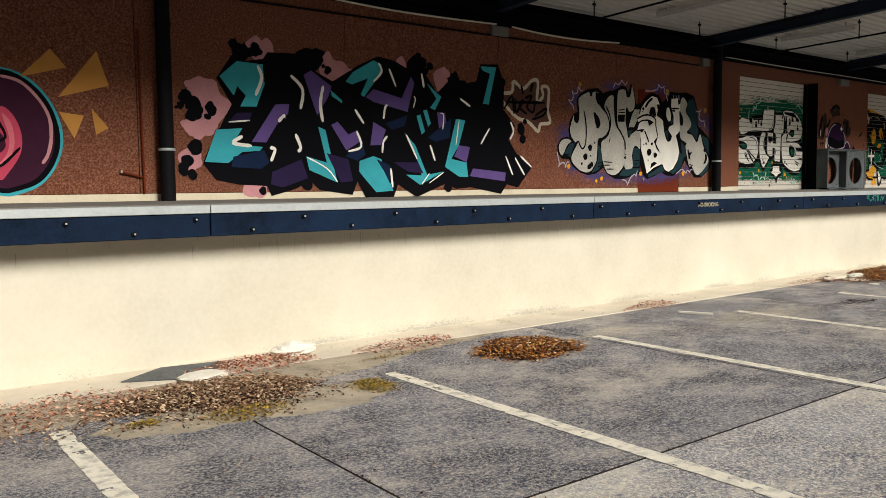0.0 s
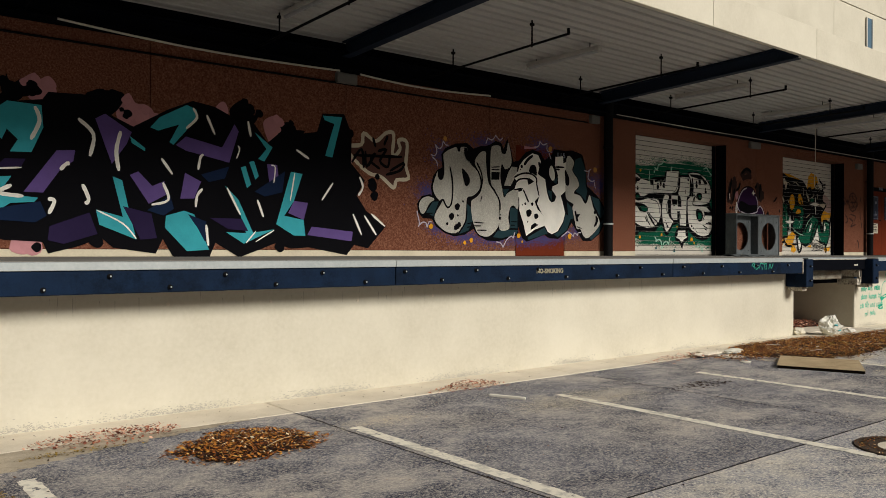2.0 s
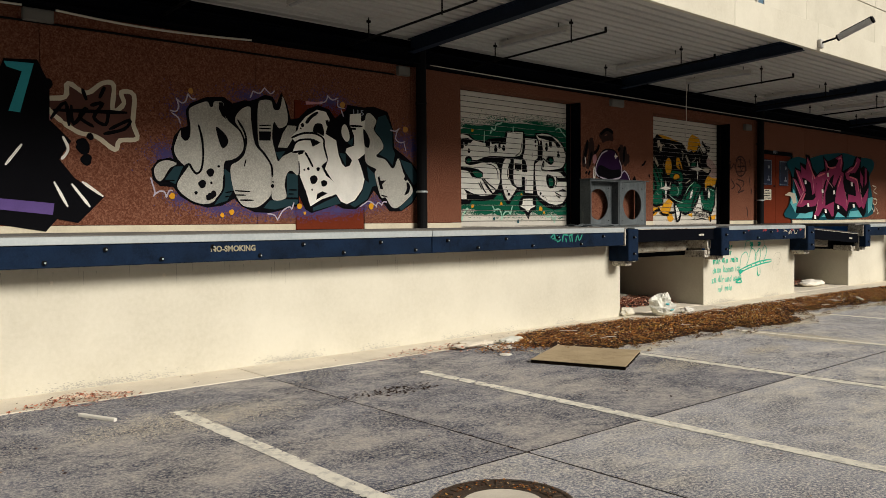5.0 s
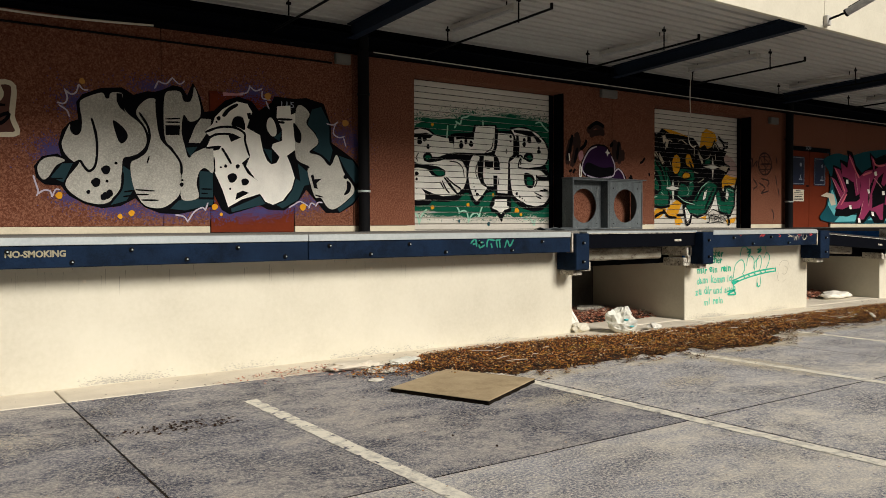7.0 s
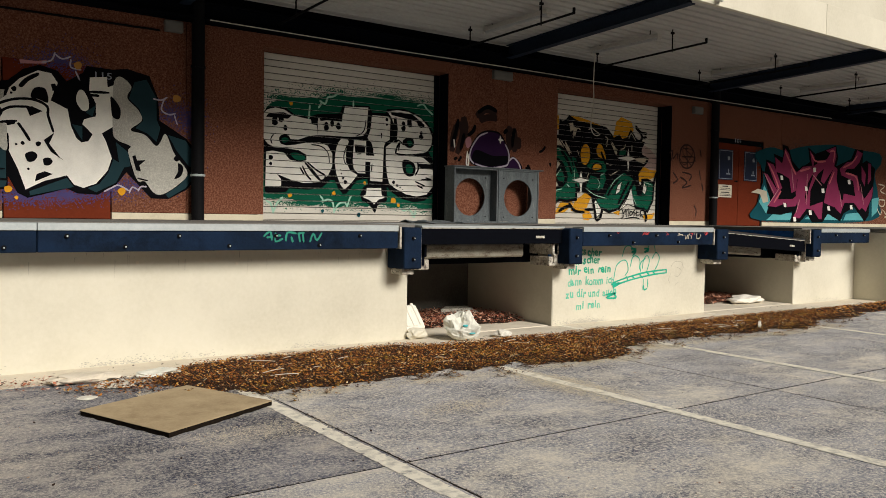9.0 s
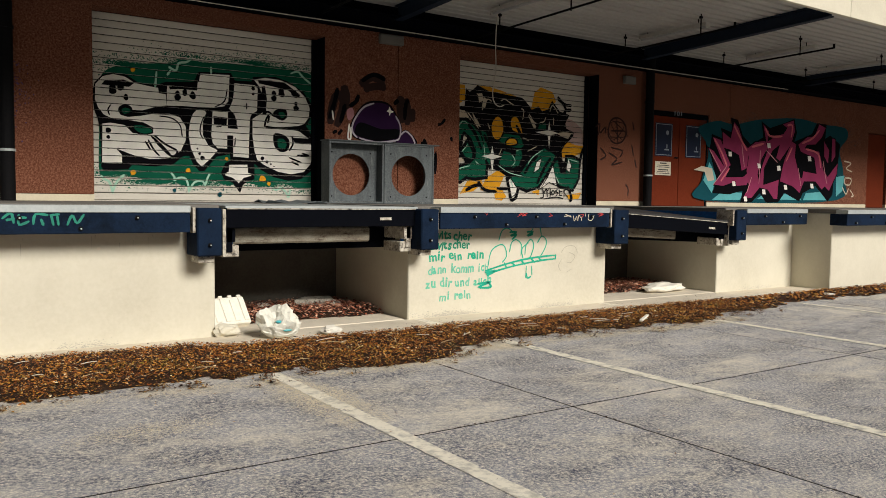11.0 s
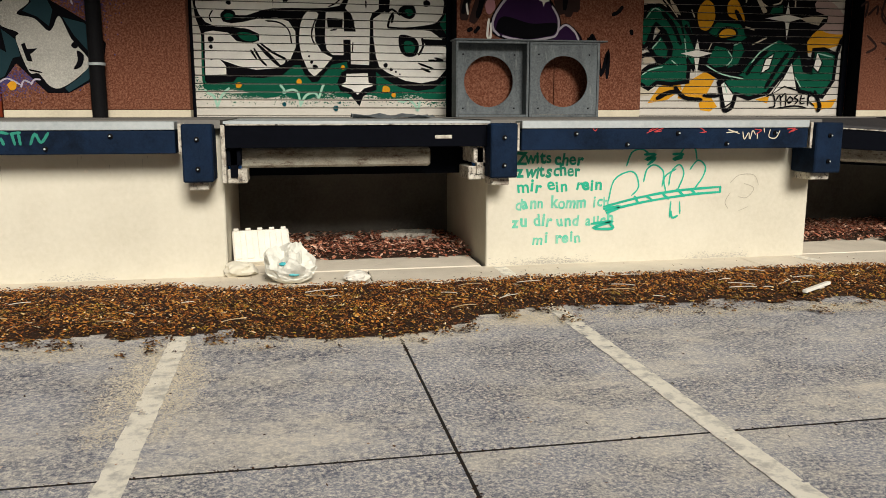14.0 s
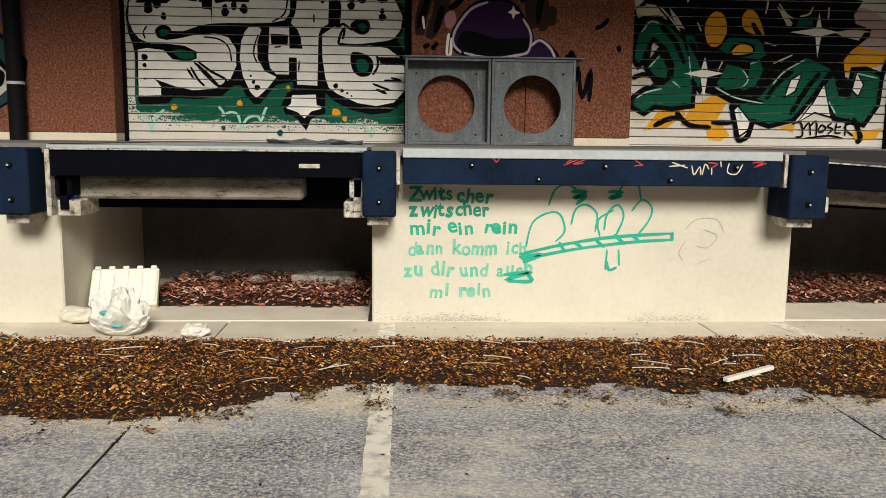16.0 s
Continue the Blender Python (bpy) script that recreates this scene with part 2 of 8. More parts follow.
# steel edge strips and blue rail boards, each board with its bolts
bolt_mesh = rod(bmesh.new(), (0, 0, 0), (0, -0.014, 0), 0.021, 8)
rod(bolt_mesh, (0, -0.014, 0), (0, -0.028, 0), 0.011, 6)
bolt_data = bpy.data.meshes.new("bolt")
bolt_mesh.to_mesh(bolt_data)
bolt_mesh.free()
bolt_data.materials.append(BLACK_METAL)
nut_mesh = rod(bmesh.new(), (0, 0, 0), (0, -0.012, 0), 0.008, 6)
nut_data = bpy.data.meshes.new("bolt_head")
nut_mesh.to_mesh(nut_data)
nut_mesh.free()
nut_data.materials.append(STEEL)


def bolts(parent, spots, y):
    for x, z in spots:
        o = new("bolt", bolt_data)
        o.location, o.parent = (x, y, z), parent
        n = new("bolt_head", nut_data)
        n.location, n.parent = (0, -0.024, 0), o


def rail(a, b, y=RAIL, n=0, back=FRONT + 0.002):
    t = thing("buffer_rail", "dark blue painted timber buffer board bolted along the dock edge", "buffer rail", "rail boards")
    part("board", boxed(a + 0.004, b - 0.004, y, back - 0.004, 1.095, STRIP - 0.003, 0.006), BLUE, t)
    k = round((a - 1.37) / 0.487)
    spots = []
    x = 1.37 + 0.487 * k
    while x < b - 0.08:
        if x > a + 0.08:
            spots.append((x, 1.238 if k % 2 == 0 else 1.14))
        x, k = x + 0.487, k + 1
    bolts(t, spots, y)
    s = thing("edge_strip", "worn pale grey steel strip capping the dock edge", "steel strip", "edge strips")
    part("cap", boxed(a + 0.003, b - 0.003, y - 0.012, y + 0.19, STRIP, 1.352, 0.004), STEEL, s)


cuts = [LEFT, -9.6, -3.55, 2.47, 7.1, 11.85, 15.5]
for a, b in zip(cuts, cuts[1:]):
    rail(a, b)
rail(18.4, 21.2)
rail(24.26, STEP_X - 0.1)
rail(STEP_X - 0.1, 30.5, STEP_Y - 0.3, 0, STEP_Y)
rail(30.5, 36.0, STEP_Y - 0.3, 0, STEP_Y)
rail(36.0, RIGHT, STEP_Y - 0.3, 0, STEP_Y)


def bumper(x0, x1):
    t = thing("dock_bumper", "dark blue upright buffer block with two bolts at the leveller pit", "dock bumper", "bumpers")
    part("block", boxed(x0, x1, RAIL - 0.05, FRONT - 0.004, 0.86, 1.33, 0.012), BLUE, t)
    bolts(t, [((x0 + x1) / 2, 1.21), ((x0 + x1) / 2, 0.97)], RAIL - 0.05)
    part("bracket", boxed(x0 + 0.03, x1 - 0.05, RAIL + 0.04, FRONT - 0.03, 0.79, 0.858, 0.006), PALE_RUST, t, "chipped white steel foot")
    part("edge_plate", boxed(x1 + 0.002 if x0 > 17 and x0 < 19 else x0 - 0.03, x1 + 0.03 if x0 > 17 and x0 < 19 else x0 - 0.002, RAIL + 0.0, FRONT - 0.01, 1.09, 1.335, 0.003), PALE_RUST, t, "rust-flecked white edge plate")


for x0, x1 in ((15.55, 15.79), (18.115, 18.355), (21.25, 21.53), (23.95, 24.2)):
    bumper(x0, x1)


def leveller(a, b, drop, lean=0.0):
    t = thing("dock_leveller", "rusty dark steel dock leveller platform " + ("resting level with the deck" if drop < 0.1 else "sagging below the deck"), "dock leveller")
    bm = bmesh.new()
    box(bm, a + 0.03, b - 0.03, 6.42, 8.88, 1.33, 1.352)
    for v in bm.verts:
        v.co.z -= drop * (8.88 - v.co.y) / 2.46
    part("platform", bm, STEEL if drop < 0.1 else WORN_PLATE, t, "scuffed grey steel platform")
    part("lip", boxed(a + 0.03, b - 0.03, 6.44, 6.5, 1.13 - drop, 1.328 - drop, 0.004), STEEL_AND_SHADE, t, "dark hanging lip plate")
    part("lip_edge", boxed(a + 0.05, b - 0.04, 6.425, 6.438, 1.318 - drop, 1.331 - drop), PALE_RUST, t)
    part("front_beam", boxed(a + 0.07, b - (0.52 if drop < 0.1 else 1.0), 6.66, 6.9, 0.95 - drop * 0.5, 1.12 - drop * 0.5, 0.02), RUST, t, "rust-stained cream cross beam")
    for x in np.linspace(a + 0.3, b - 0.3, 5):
        part("rib", boxed(x - 0.03, x + 0.03, 6.9, 8.6, 1.15 - drop * 0.5, 1.30 - drop * 0.75), STEEL_AND_SHADE, t)
    for x in (a + 0.04, b - 0.16):
        part("side_frame", boxed(x, x + 0.12, 6.5, 8.5, 0.98 - drop * 0.4, 1.12 - drop * 0.5, 0.006), PALE_RUST if drop < 0.1 and x > a + 1 else STEEL_AND_SHADE, t, "flaking painted side frame")
        part("hanger", boxed(x + 0.03, x + 0.09, 6.5, 6.62, 0.88, 1.32 - drop, 0.004), STEEL_AND_SHADE if x < a + 1 else PALE_RUST, t)
    part("maker_plate", boxed(b - 0.52, b - 0.37, 6.434, 6.439, 1.20 - drop, 1.23 - drop), PALE_RUST, t, "small worn plate")
    for x, d in ((a + 0.005, 1), (b - 0.005, -1)):
        part("end_frame", boxed(min(x, x + d * 0.035), max(x, x + d * 0.035), 6.43, 6.64, 0.84, 1.32 - drop, 0.004), PALE_RUST, t, "flaking white end frame")
        blk = part("corner_block", boxed(min(x + d * 0.037, x + d * 0.2), max(x + d * 0.037, x + d * 0.2), 6.52, 6.9, 0.83, 0.95, 0.008), PALE_RUST, t, "chipped white corner block")
        part("paint_patch", boxed(min(x + d * 0.045, x + d * 0.15), max(x + d * 0.045, x + d * 0.15), 6.56, 6.6, 0.952, 1.08, 0.004), PIT_BLUE, blk, "flaking bright blue patch")
    # solid dark block, added to shade the pit below the platform
    part("mechanism", boxed(a + 0.004, b - 0.004, 6.96, 8.53, 0.86, 1.1 - drop * 0.5), STEEL_AND_SHADE, t, "added dark block shading the pit under the platform")
    for o in bpy.data.objects:  # one corner hangs lower than the other
        if o.type == "MESH" and (o.parent == t or (o.parent and o.parent.parent == t)):
            for v in o.data.vertices:
                v.co.z -= lean * ((v.co.x - a) / (b - a) - 0.5) * (8.88 - v.co.y) / 2.46
    return t


leveller(*PITS[0], 0.0)
leveller(*PITS[1], 0.115, 0.15)
structure("pit_lining", boxed(PITS[1][1] - 0.012, PITS[1][1] - 0.002, 6.68, 8.5, 1.05, 1.30), PIT_BLUE, "bright blue painted steel side lining of a pit", "pit lining")

# ---- rear wall ----
OPEN = [(15.26, 18.5, 3.84, "shutter"), (20.98, 24.22, 3.84, "shutter"), (25.70, 27.52, 3.30, "door"), (11.96, 13.2, 3.28, "door"), (34.0, 35.0, 3.3, "door")]
rear = thing("wall_rear", "red-brown exposed aggregate panel wall behind the dock", "wall", kind="structure")
xs = sorted([LEFT, RIGHT] + [v for o in OPEN for v in o[:2]])
for a, b in zip(xs[::2], xs[1::2]):
    cut = [a] + [c for c in np.arange(LEFT, RIGHT, 2.8125) + 0.03 if a + 0.25 < c < b - 0.25] + [b]
    for p, q in zip(cut, cut[1:]):
        part("panel", boxed(p + (0.004 if p != a else 0), q - (0.004 if q != b else 0), WALL, 10.0, 1.452, 4.02, 0.004), AGGREGATE, rear)
    part("plinth", boxed(a, b, WALL + 0.0005, 10.0, TOP + 0.002, 1.448, 0.003), PLINTH, rear, "cream painted concrete plinth")
for a, b, top, _ in OPEN:
    part("lintel_panel", boxed(a, b, WALL, 10.0, top, 4.02), AGGREGATE, rear)
part("backing", boxed(LEFT, RIGHT, 10.0, 10.2, TOP - 0.3, 4.02), STEEL_AND_SHADE, rear)
# wall above the panels, coloured near-black for the shade under the canopy
part("band", boxed(LEFT, RIGHT, WALL + 0.01, 10.2, 4.022, 4.9), STEEL_AND_SHADE, rear, "wall band under the canopy, coloured dark for shade")
upper = thing("wall_upper", "cream rendered upper wall of the warehouse above the canopy", "wall", kind="structure")
for z0, z1, y in ((4.9, 8.16, 9.6), (8.18, 8.95, 9.585)):
    for p, q in zip(np.arange(LEFT, RIGHT - 1, 4.7), np.arange(LEFT, RIGHT - 1, 4.7) + 4.7):
        part("render_panel", boxed(p + 0.006, q - 0.006, y, 10.2, z0, z1, 0.004), CREAM, upper)
win = thing("window_1", "narrow tall blue-grey window slot in the upper wall", "window", kind="structure")
part("pane", boxed(25.5, 25.8, 9.575, 9.583, 6.4, 8.0), GLASS_BLUE, win)
for a, b in ((25.44, 25.5), (25.8, 25.83)):
    part("frame", boxed(a, b, 9.55, 9.584, 6.4, 8.0), WHITE_LAMP, win)

# ---- canopy ----
CZ0, CZ1, CY0, CY1 = 4.44, 4.60, 9.58, 5.70


def slope(y):
    return CZ0 + (CZ1 - CZ0) * (CY0 - y) / (CY0 - CY1)


bm = bmesh.new()
y, prof = CY1, []
while y < CY0:
    for dy, dz in ((0, 0), (0.115, 0), (0.122, 0.12), (0.176, 0.12), (0.185, 0)):
        prof.append((min(y + dy, CY0), dz))
    y += 0.185
prev = None
for py, dz in prof:
    cur = [bm.verts.new((x, py, slope(py) + dz)) for x in (LEFT, RIGHT)]
    if prev and cur[0].co.y > prev[0].co.y - 1e-6:
        bm.faces.new((prev[0], prev[1], cur[1], cur[0]))
    prev = cur
bmesh.ops.remove_doubles(bm, verts=bm.verts, dist=0.0005)
structure("ceiling", bm, SHEET, "grey corrugated metal underside of the canopy roof", "ceiling")
structure("canopy_roof", boxed(LEFT, RIGHT, 5.70, 9.6, 4.78, 4.84), ROOF, "flat felt canopy roof", "roof")
fascia = thing("canopy_fascia", "cream sheet fascia along the canopy edge", "fascia", kind="structure")
for p in np.arange(LEFT + 0.4, RIGHT - 1, 2.81):
    part("fascia_panel", boxed(p + 0.004, p + 2.806, 5.62, 5.69, 4.41, 4.89, 0.004), CREAM, fascia)


def beam(x):
    t = thing("canopy_beam", "dark blue steel I-beam carrying the canopy sheets", "steel beam", "canopy beams")
    for dz, w, h in ((0.0, 0.14, 0.016), (0.205, 0.14, 0.016), (0.016, 0.014, 0.19)):
        b_ = boxed(x - w / 2, x + w / 2, 5.70, 9.5, 0, h)
        for v in b_.verts:
            v.co.z += slope(v.co.y) - 0.225 + dz
        part("flange" if w > 0.1 else "web", b_, BEAM_BLUE, t)


for k in range(-3, 6):
    beam(8.47 + 5.62 * k)
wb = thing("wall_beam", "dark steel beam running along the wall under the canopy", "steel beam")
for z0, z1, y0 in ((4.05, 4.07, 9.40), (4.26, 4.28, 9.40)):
    part("flange", boxed(LEFT, RIGHT, y0, 9.59, z0, z1), STEEL_AND_SHADE, wb)
part("web", boxed(LEFT, RIGHT, 9.5, 9.52, 4.07, 4.26), STEEL_AND_SHADE, wb)


def downpipe(x):
    t = thing("downpipe", "black round downpipe clamped to the wall", "downpipe", "downpipes")
    part("pipe", rodded((x, 9.47, TOP + 0.002), (x, 9.47, 4.3), 0.085, 20), BLACK_METAL, t)
    for z in (1.95, 3.4):
        part("clamp", rodded((x, 9.47, z), (x, 9.47, z + 0.03), 0.096, 20), STEEL if z < 2 else BLACK_METAL, t)
        part("clamp_arm", boxed(x - 0.015, x + 0.015, 9.55, 9.6, z, z + 0.03), BLACK_METAL, t)


for x in (-8.02, 3.19, 14.27, 25.5, 36.7):
    downpipe(x)


def batten(x, tilt=0.0):
    t = thing("batten_light", "unlit grey-white fluorescent batten under the canopy sheets", "ceiling light", "batten lights")
    z = slope(8.0) - 0.115
    part("housing", boxed(x - 0.05, x + 0.05, 7.3, 8.78, z, z + 0.06, 0.01), WHITE_LAMP, t)
    part("tube_cover", rodded((x, 7.34, z - 0.012), (x, 8.74, z - 0.012), 0.028, 10), FROST, t, "dusty tube cover")
    for y_ in (7.305, 8.755):
        part("end_cap", boxed(x - 0.045, x + 0.045, y_, y_ + 0.025, z - 0.04, z, 0.006), WHITE_LAMP, t)
    for y_ in (7.5, 8.6):
        part("stem", rodded((x, y_, z + 0.058), (x, y_, slope(y_) + 0.004), 0.008, 6), BLACK_METAL, t)


for x in (4.3, 7.1, 11.43, 15.42, 18.6, 21.0, 24.4, 27.6, 30.2, 33.4):
    batten(x)


def hanging_rod(x):
    t = thing("hanging_rod", "dark pipe hung on short threaded hangers below the canopy", "pipe rod", "hanging rods")
    part("pipe", rodded((x + 0.0, 6.6, 4.22), (x, 9.5, 4.15), 0.017, 8), BLACK_METAL, t)
    part("end_cap", rodded((x, 6.6, 4.21), (x, 6.6, 4.29), 0.02, 8), BLACK_METAL, t)
    for y_ in (7.25, 8.9):
        z = 4.22 - 0.07 * (y_ - 6.6) / 2.9
        part("hanger", rodded((x, y_, z - 0.03), (x, y_, slope(y_) + 0.004), 0.011, 6), BLACK_METAL, t)
        part("clip", boxed(x - 0.03, x + 0.03, y_ - 0.02, y_ + 0.02, slope(y_) - 0.075, slope(y_) - 0.04, 0.004), BLACK_METAL, t)


for x in (-1.3, 1.5, 4.3, 7.1, 9.97, 12.82, 15.42, 18.4, 21.25, 24.15, 27.0, 29.9, 32.8):
    hanging_rod(x)

# ---- camera side lamp on the canopy edge ----
lamp = thing("arm_lamp", "grey tubular lamp on an arm fixed to the canopy fascia", "outdoor lamp")
part("wall_box", boxed(20.08, 20.2, 5.55, 5.62, 4.45, 4.60, 0.012), WHITE_LAMP, lamp, "white junction box")
part("arm", rodded((20.14, 5.56, 4.54), (20.1, 5.25, 4.58), 0.018, 8), BLACK_METAL, lamp)
hood = bmesh.new()
rod(hood, (20.1, 5.27, 4.57), (20.1, 4.7, 4.77), 0.055, 14)
part("hood", hood, FROST, lamp, "ribbed grey cover")
part("spine", rodded((20.1, 5.24, 4.64), (20.1, 4.73, 4.82), 0.016, 6), BLACK_METAL, lamp)
for y_, z_ in ((5.27, 4.57), (4.71, 4.766)):
    part("end_cap", rodded((20.1, y_ - 0.014, z_ + 0.005), (20.1, y_ + 0.014, z_ - 0.005), 0.058, 14), BLACK_METAL, lamp)

# ---- shutters ----
SLAT_BASE, SLAT_STEP = 1.375, 0.0985
slat_bm = bmesh.new()
for k, (dy, dz) in enumerate(((0.012, 0.004), (0.0, 0.012), (0.0, 0.086), (0.012, 0.0945))):
    for x in (-1.6, 1.6):
        slat_bm.verts.new((x, dy, dz))
slat_bm.verts.ensure_lookup_table()
for k in range(3):
    slat_bm.faces.new([slat_bm.verts[2 * k + j] for j in (0, 1, 3, 2)])
slat_data = bpy.data.meshes.new("slat")
bmesh.ops.recalc_face_normals(slat_bm, faces=slat_bm.faces[:])
for f in slat_bm.faces:
    if f.normal.y > 0:
        f.normal_flip()
slat_bm.to_mesh(slat_data)
slat_bm.free()
slat_data.materials.append(SHUTTER)


def shutter(n, a, b):
    t = thing("door_%d" % n, "grey slatted roller shutter, closed and covered in graffiti", "roller shutter", kind="structure")
    part("backing", boxed(a, b, DOOR_Y + 0.014, DOOR_Y + 0.05, TOP + 0.002, 3.9), DARK_GAP, t)
    part("bottom_bar", boxed(a + 0.02, b - 0.02, DOOR_Y - 0.005, DOOR_Y + 0.013, TOP + 0.004, SLAT_BASE + 0.001, 0.003), SHUTTER, t)
    for k in range(25):
        o = new("slat", slat_data)
        o.location, o.parent = ((a + b) / 2, DOOR_Y, SLAT_BASE + k * SLAT_STEP), t
        o.scale = ((b - a - 0.04) / 3.2, 1, 1)
    for x0, x1 in ((a, a + 0.035), (b - 0.075, b)):
        part("guide", boxed(x0, x1, DOOR_Y - 0.05, DOOR_Y + 0.012, TOP + 0.002, 3.83, 0.004), STEEL_AND_SHADE, t, "dark steel guide rail")
    # thin near-black sheet puts the shade of the right jamb into colour
    part("reveal", boxed(b - 0.006, b - 0.002, WALL + 0.002, DOOR_Y - 0.06, TOP + 0.002, 3.835), STEEL_AND_SHADE, t, "reveal face coloured dark for shade")


shutter(1, 15.26, 18.5)
shutter(2, 20.98, 24.22)

# ---- doors ----


def letters(name, body, x, y, z, size, mat, parent=None, width=0.0, bold=0.0):
    cu = bpy.data.curves.new(name, "FONT")
    cu.body, cu.size, cu.offset, cu.resolution_u = body, size, bold, 3
    cu.materials.append(mat)
    ob = new(name, cu)
    if width:
        bpy.context.view_layer.update()
        cu.size = size
        ob.scale = (width / max(ob.dimensions.x, 0.01), 1, 1)
    ob.matrix_world = pose(x, y, z, 90) @ Matrix.Diagonal((ob.scale.x, 1, 1, 1))
    ob.parent = parent
    return ob


INK = material("faded_ink", (0.06, 0.05, 0.045), None, None, 60, 8, 0.8, 0.0)
PAPER = material("notice_paper", (0.68, 0.63, 0.5), (0.5, 0.45, 0.34), None, 40, 8, 0.8, 0.02)
SIGN_BLUE = material("dark_blue_sign", (0.006, 0.013, 0.04), (0.004, 0.008, 0.02), None, 30, 3, 0.4, 0.0)
SIGN_WHITE = material("sign_white", (0.32, 0.35, 0.4), None, None, 30, 6, 0.6, 0.0)

entry = thing("door_3", "closed red-brown double door with blue signs and a notice", "door", kind="structure")
for a, b in ((25.74, 26.6), (26.612, 27.48)):
    part("leaf", boxed(a, b, 9.63, 9.69, TOP + 0.006, 3.19, 0.006), RED_DOOR, entry)
part("frame", boxed(25.70, 27.52, 9.625, 9.72, 3.2, 3.298, 0.004), STEEL_AND_SHADE, entry)
for a, b in ((25.702, 25.735), (27.485, 27.518)):
    part("frame", boxed(a, b, 9.625, 9.72, TOP + 0.004, 3.198, 0.003), STEEL_AND_SHADE, entry)
part("door_backing", boxed(25.71, 27.51, 9.73, 9.99, TOP + 0.002, 3.29), STEEL_AND_SHADE, entry)
hnd = part("handle", rodded((26.54, 9.615, 2.36), (26.54, 9.63, 2.36), 0.02, 8), BLACK_METAL, entry)
part("lever", boxed(26.44, 26.55, 9.6, 9.614, 2.35, 2.372, 0.003), BLACK_METAL, entry)
for a, b in ((25.86, 26.38), (26.80, 27.30)):
    s = thing("door_sign", "dark blue rectangular sign with a pale border on the red door", "sign", "door signs")
    plate = part("plate", boxed(a, b, 9.618, 9.628, 2.38, 3.05, 0.003), SIGN_BLUE, s)
    for x0, x1, z0, z1 in ((a + 0.02, b - 0.02, 3.018, 3.03), (a + 0.02, b - 0.02, 2.40, 2.412), (a + 0.02, a + 0.032, 2.413, 3.017), (b - 0.032, b - 0.02, 2.413, 3.017)):
        part("border", boxed(x0, x1, 9.615, 9.6178, z0, z1), SIGN_WHITE, plate)
    c = (a + b) / 2
    part("pictogram", rodded((c + 0.1, 9.6175, 2.86), (c + 0.1, 9.615, 2.86), 0.045, 12), SIGN_WHITE, plate)
    part("pictogram", boxed(c + 0.02, c + 0.16, 9.615, 9.6178, 2.5, 2.53), SIGN_WHITE, plate)
    part("pictogram", boxed(c + 0.08, c + 0.11, 9.615, 9.6178, 2.54, 2.62), SIGN_WHITE, plate)
note = thing("notice", "pale paper notice with dark lines of print on the door", "notice")
sheet_ = part("sheet", boxed(25.88, 26.36, 9.62, 9.628, 1.99, 2.27, 0.002), PAPER, note)
for i, (w, z) in enumerate(((0.2, 2.225), (0.36, 2.185), (0.38, 2.15), (0.3, 2.09), (0.36, 2.055), (0.4, 2.025))):
    part("print_line", boxed(26.12 - w / 2, 26.12 + w / 2, 9.617, 9.6195, z, z + (0.022 if i in (0, 3) else 0.013)), INK, sheet_)
letters("door_number", "101", 26.36, 9.597, 3.22, 0.13, SIGN_WHITE, None, 0.22)
tagged(bpy.data.objects["door_number"], "small white number above the red double door", "number")

side = thing("door_4", "red-brown flush door painted over by the silver letters", "door", kind="structure")
part("leaf", boxed(11.975, 13.185, 9.603, 9.66, TOP + 0.006, 3.25, 0.003), RED_DOOR, side)
part("door_backing", boxed(11.965, 13.195, 9.67, 9.99, TOP + 0.002, 3.275), STEEL_AND_SHADE, side)
part("head_strip", boxed(11.97, 13.19, 9.603, 9.66, 3.253, 3.276), RED_DOOR, side)
n115 = letters("door_number", "115", 12.97, 9.594, 3.14, 0.12, SIGN_WHITE, None, 0.2)
tagged(n115, "small white number painted at the top of a door", "number")
far = thing("door_5", "shaded red-brown door far along the dock", "door", kind="structure")
part("leaf", boxed(34.02, 34.98, 9.66, 9.72, TOP + 0.006, 3.28, 0.006), RED_DOOR, far)
part("frame", boxed(34.0, 35.0, 9.725, 9.99, TOP + 0.002, 3.298), STEEL_AND_SHADE, far)

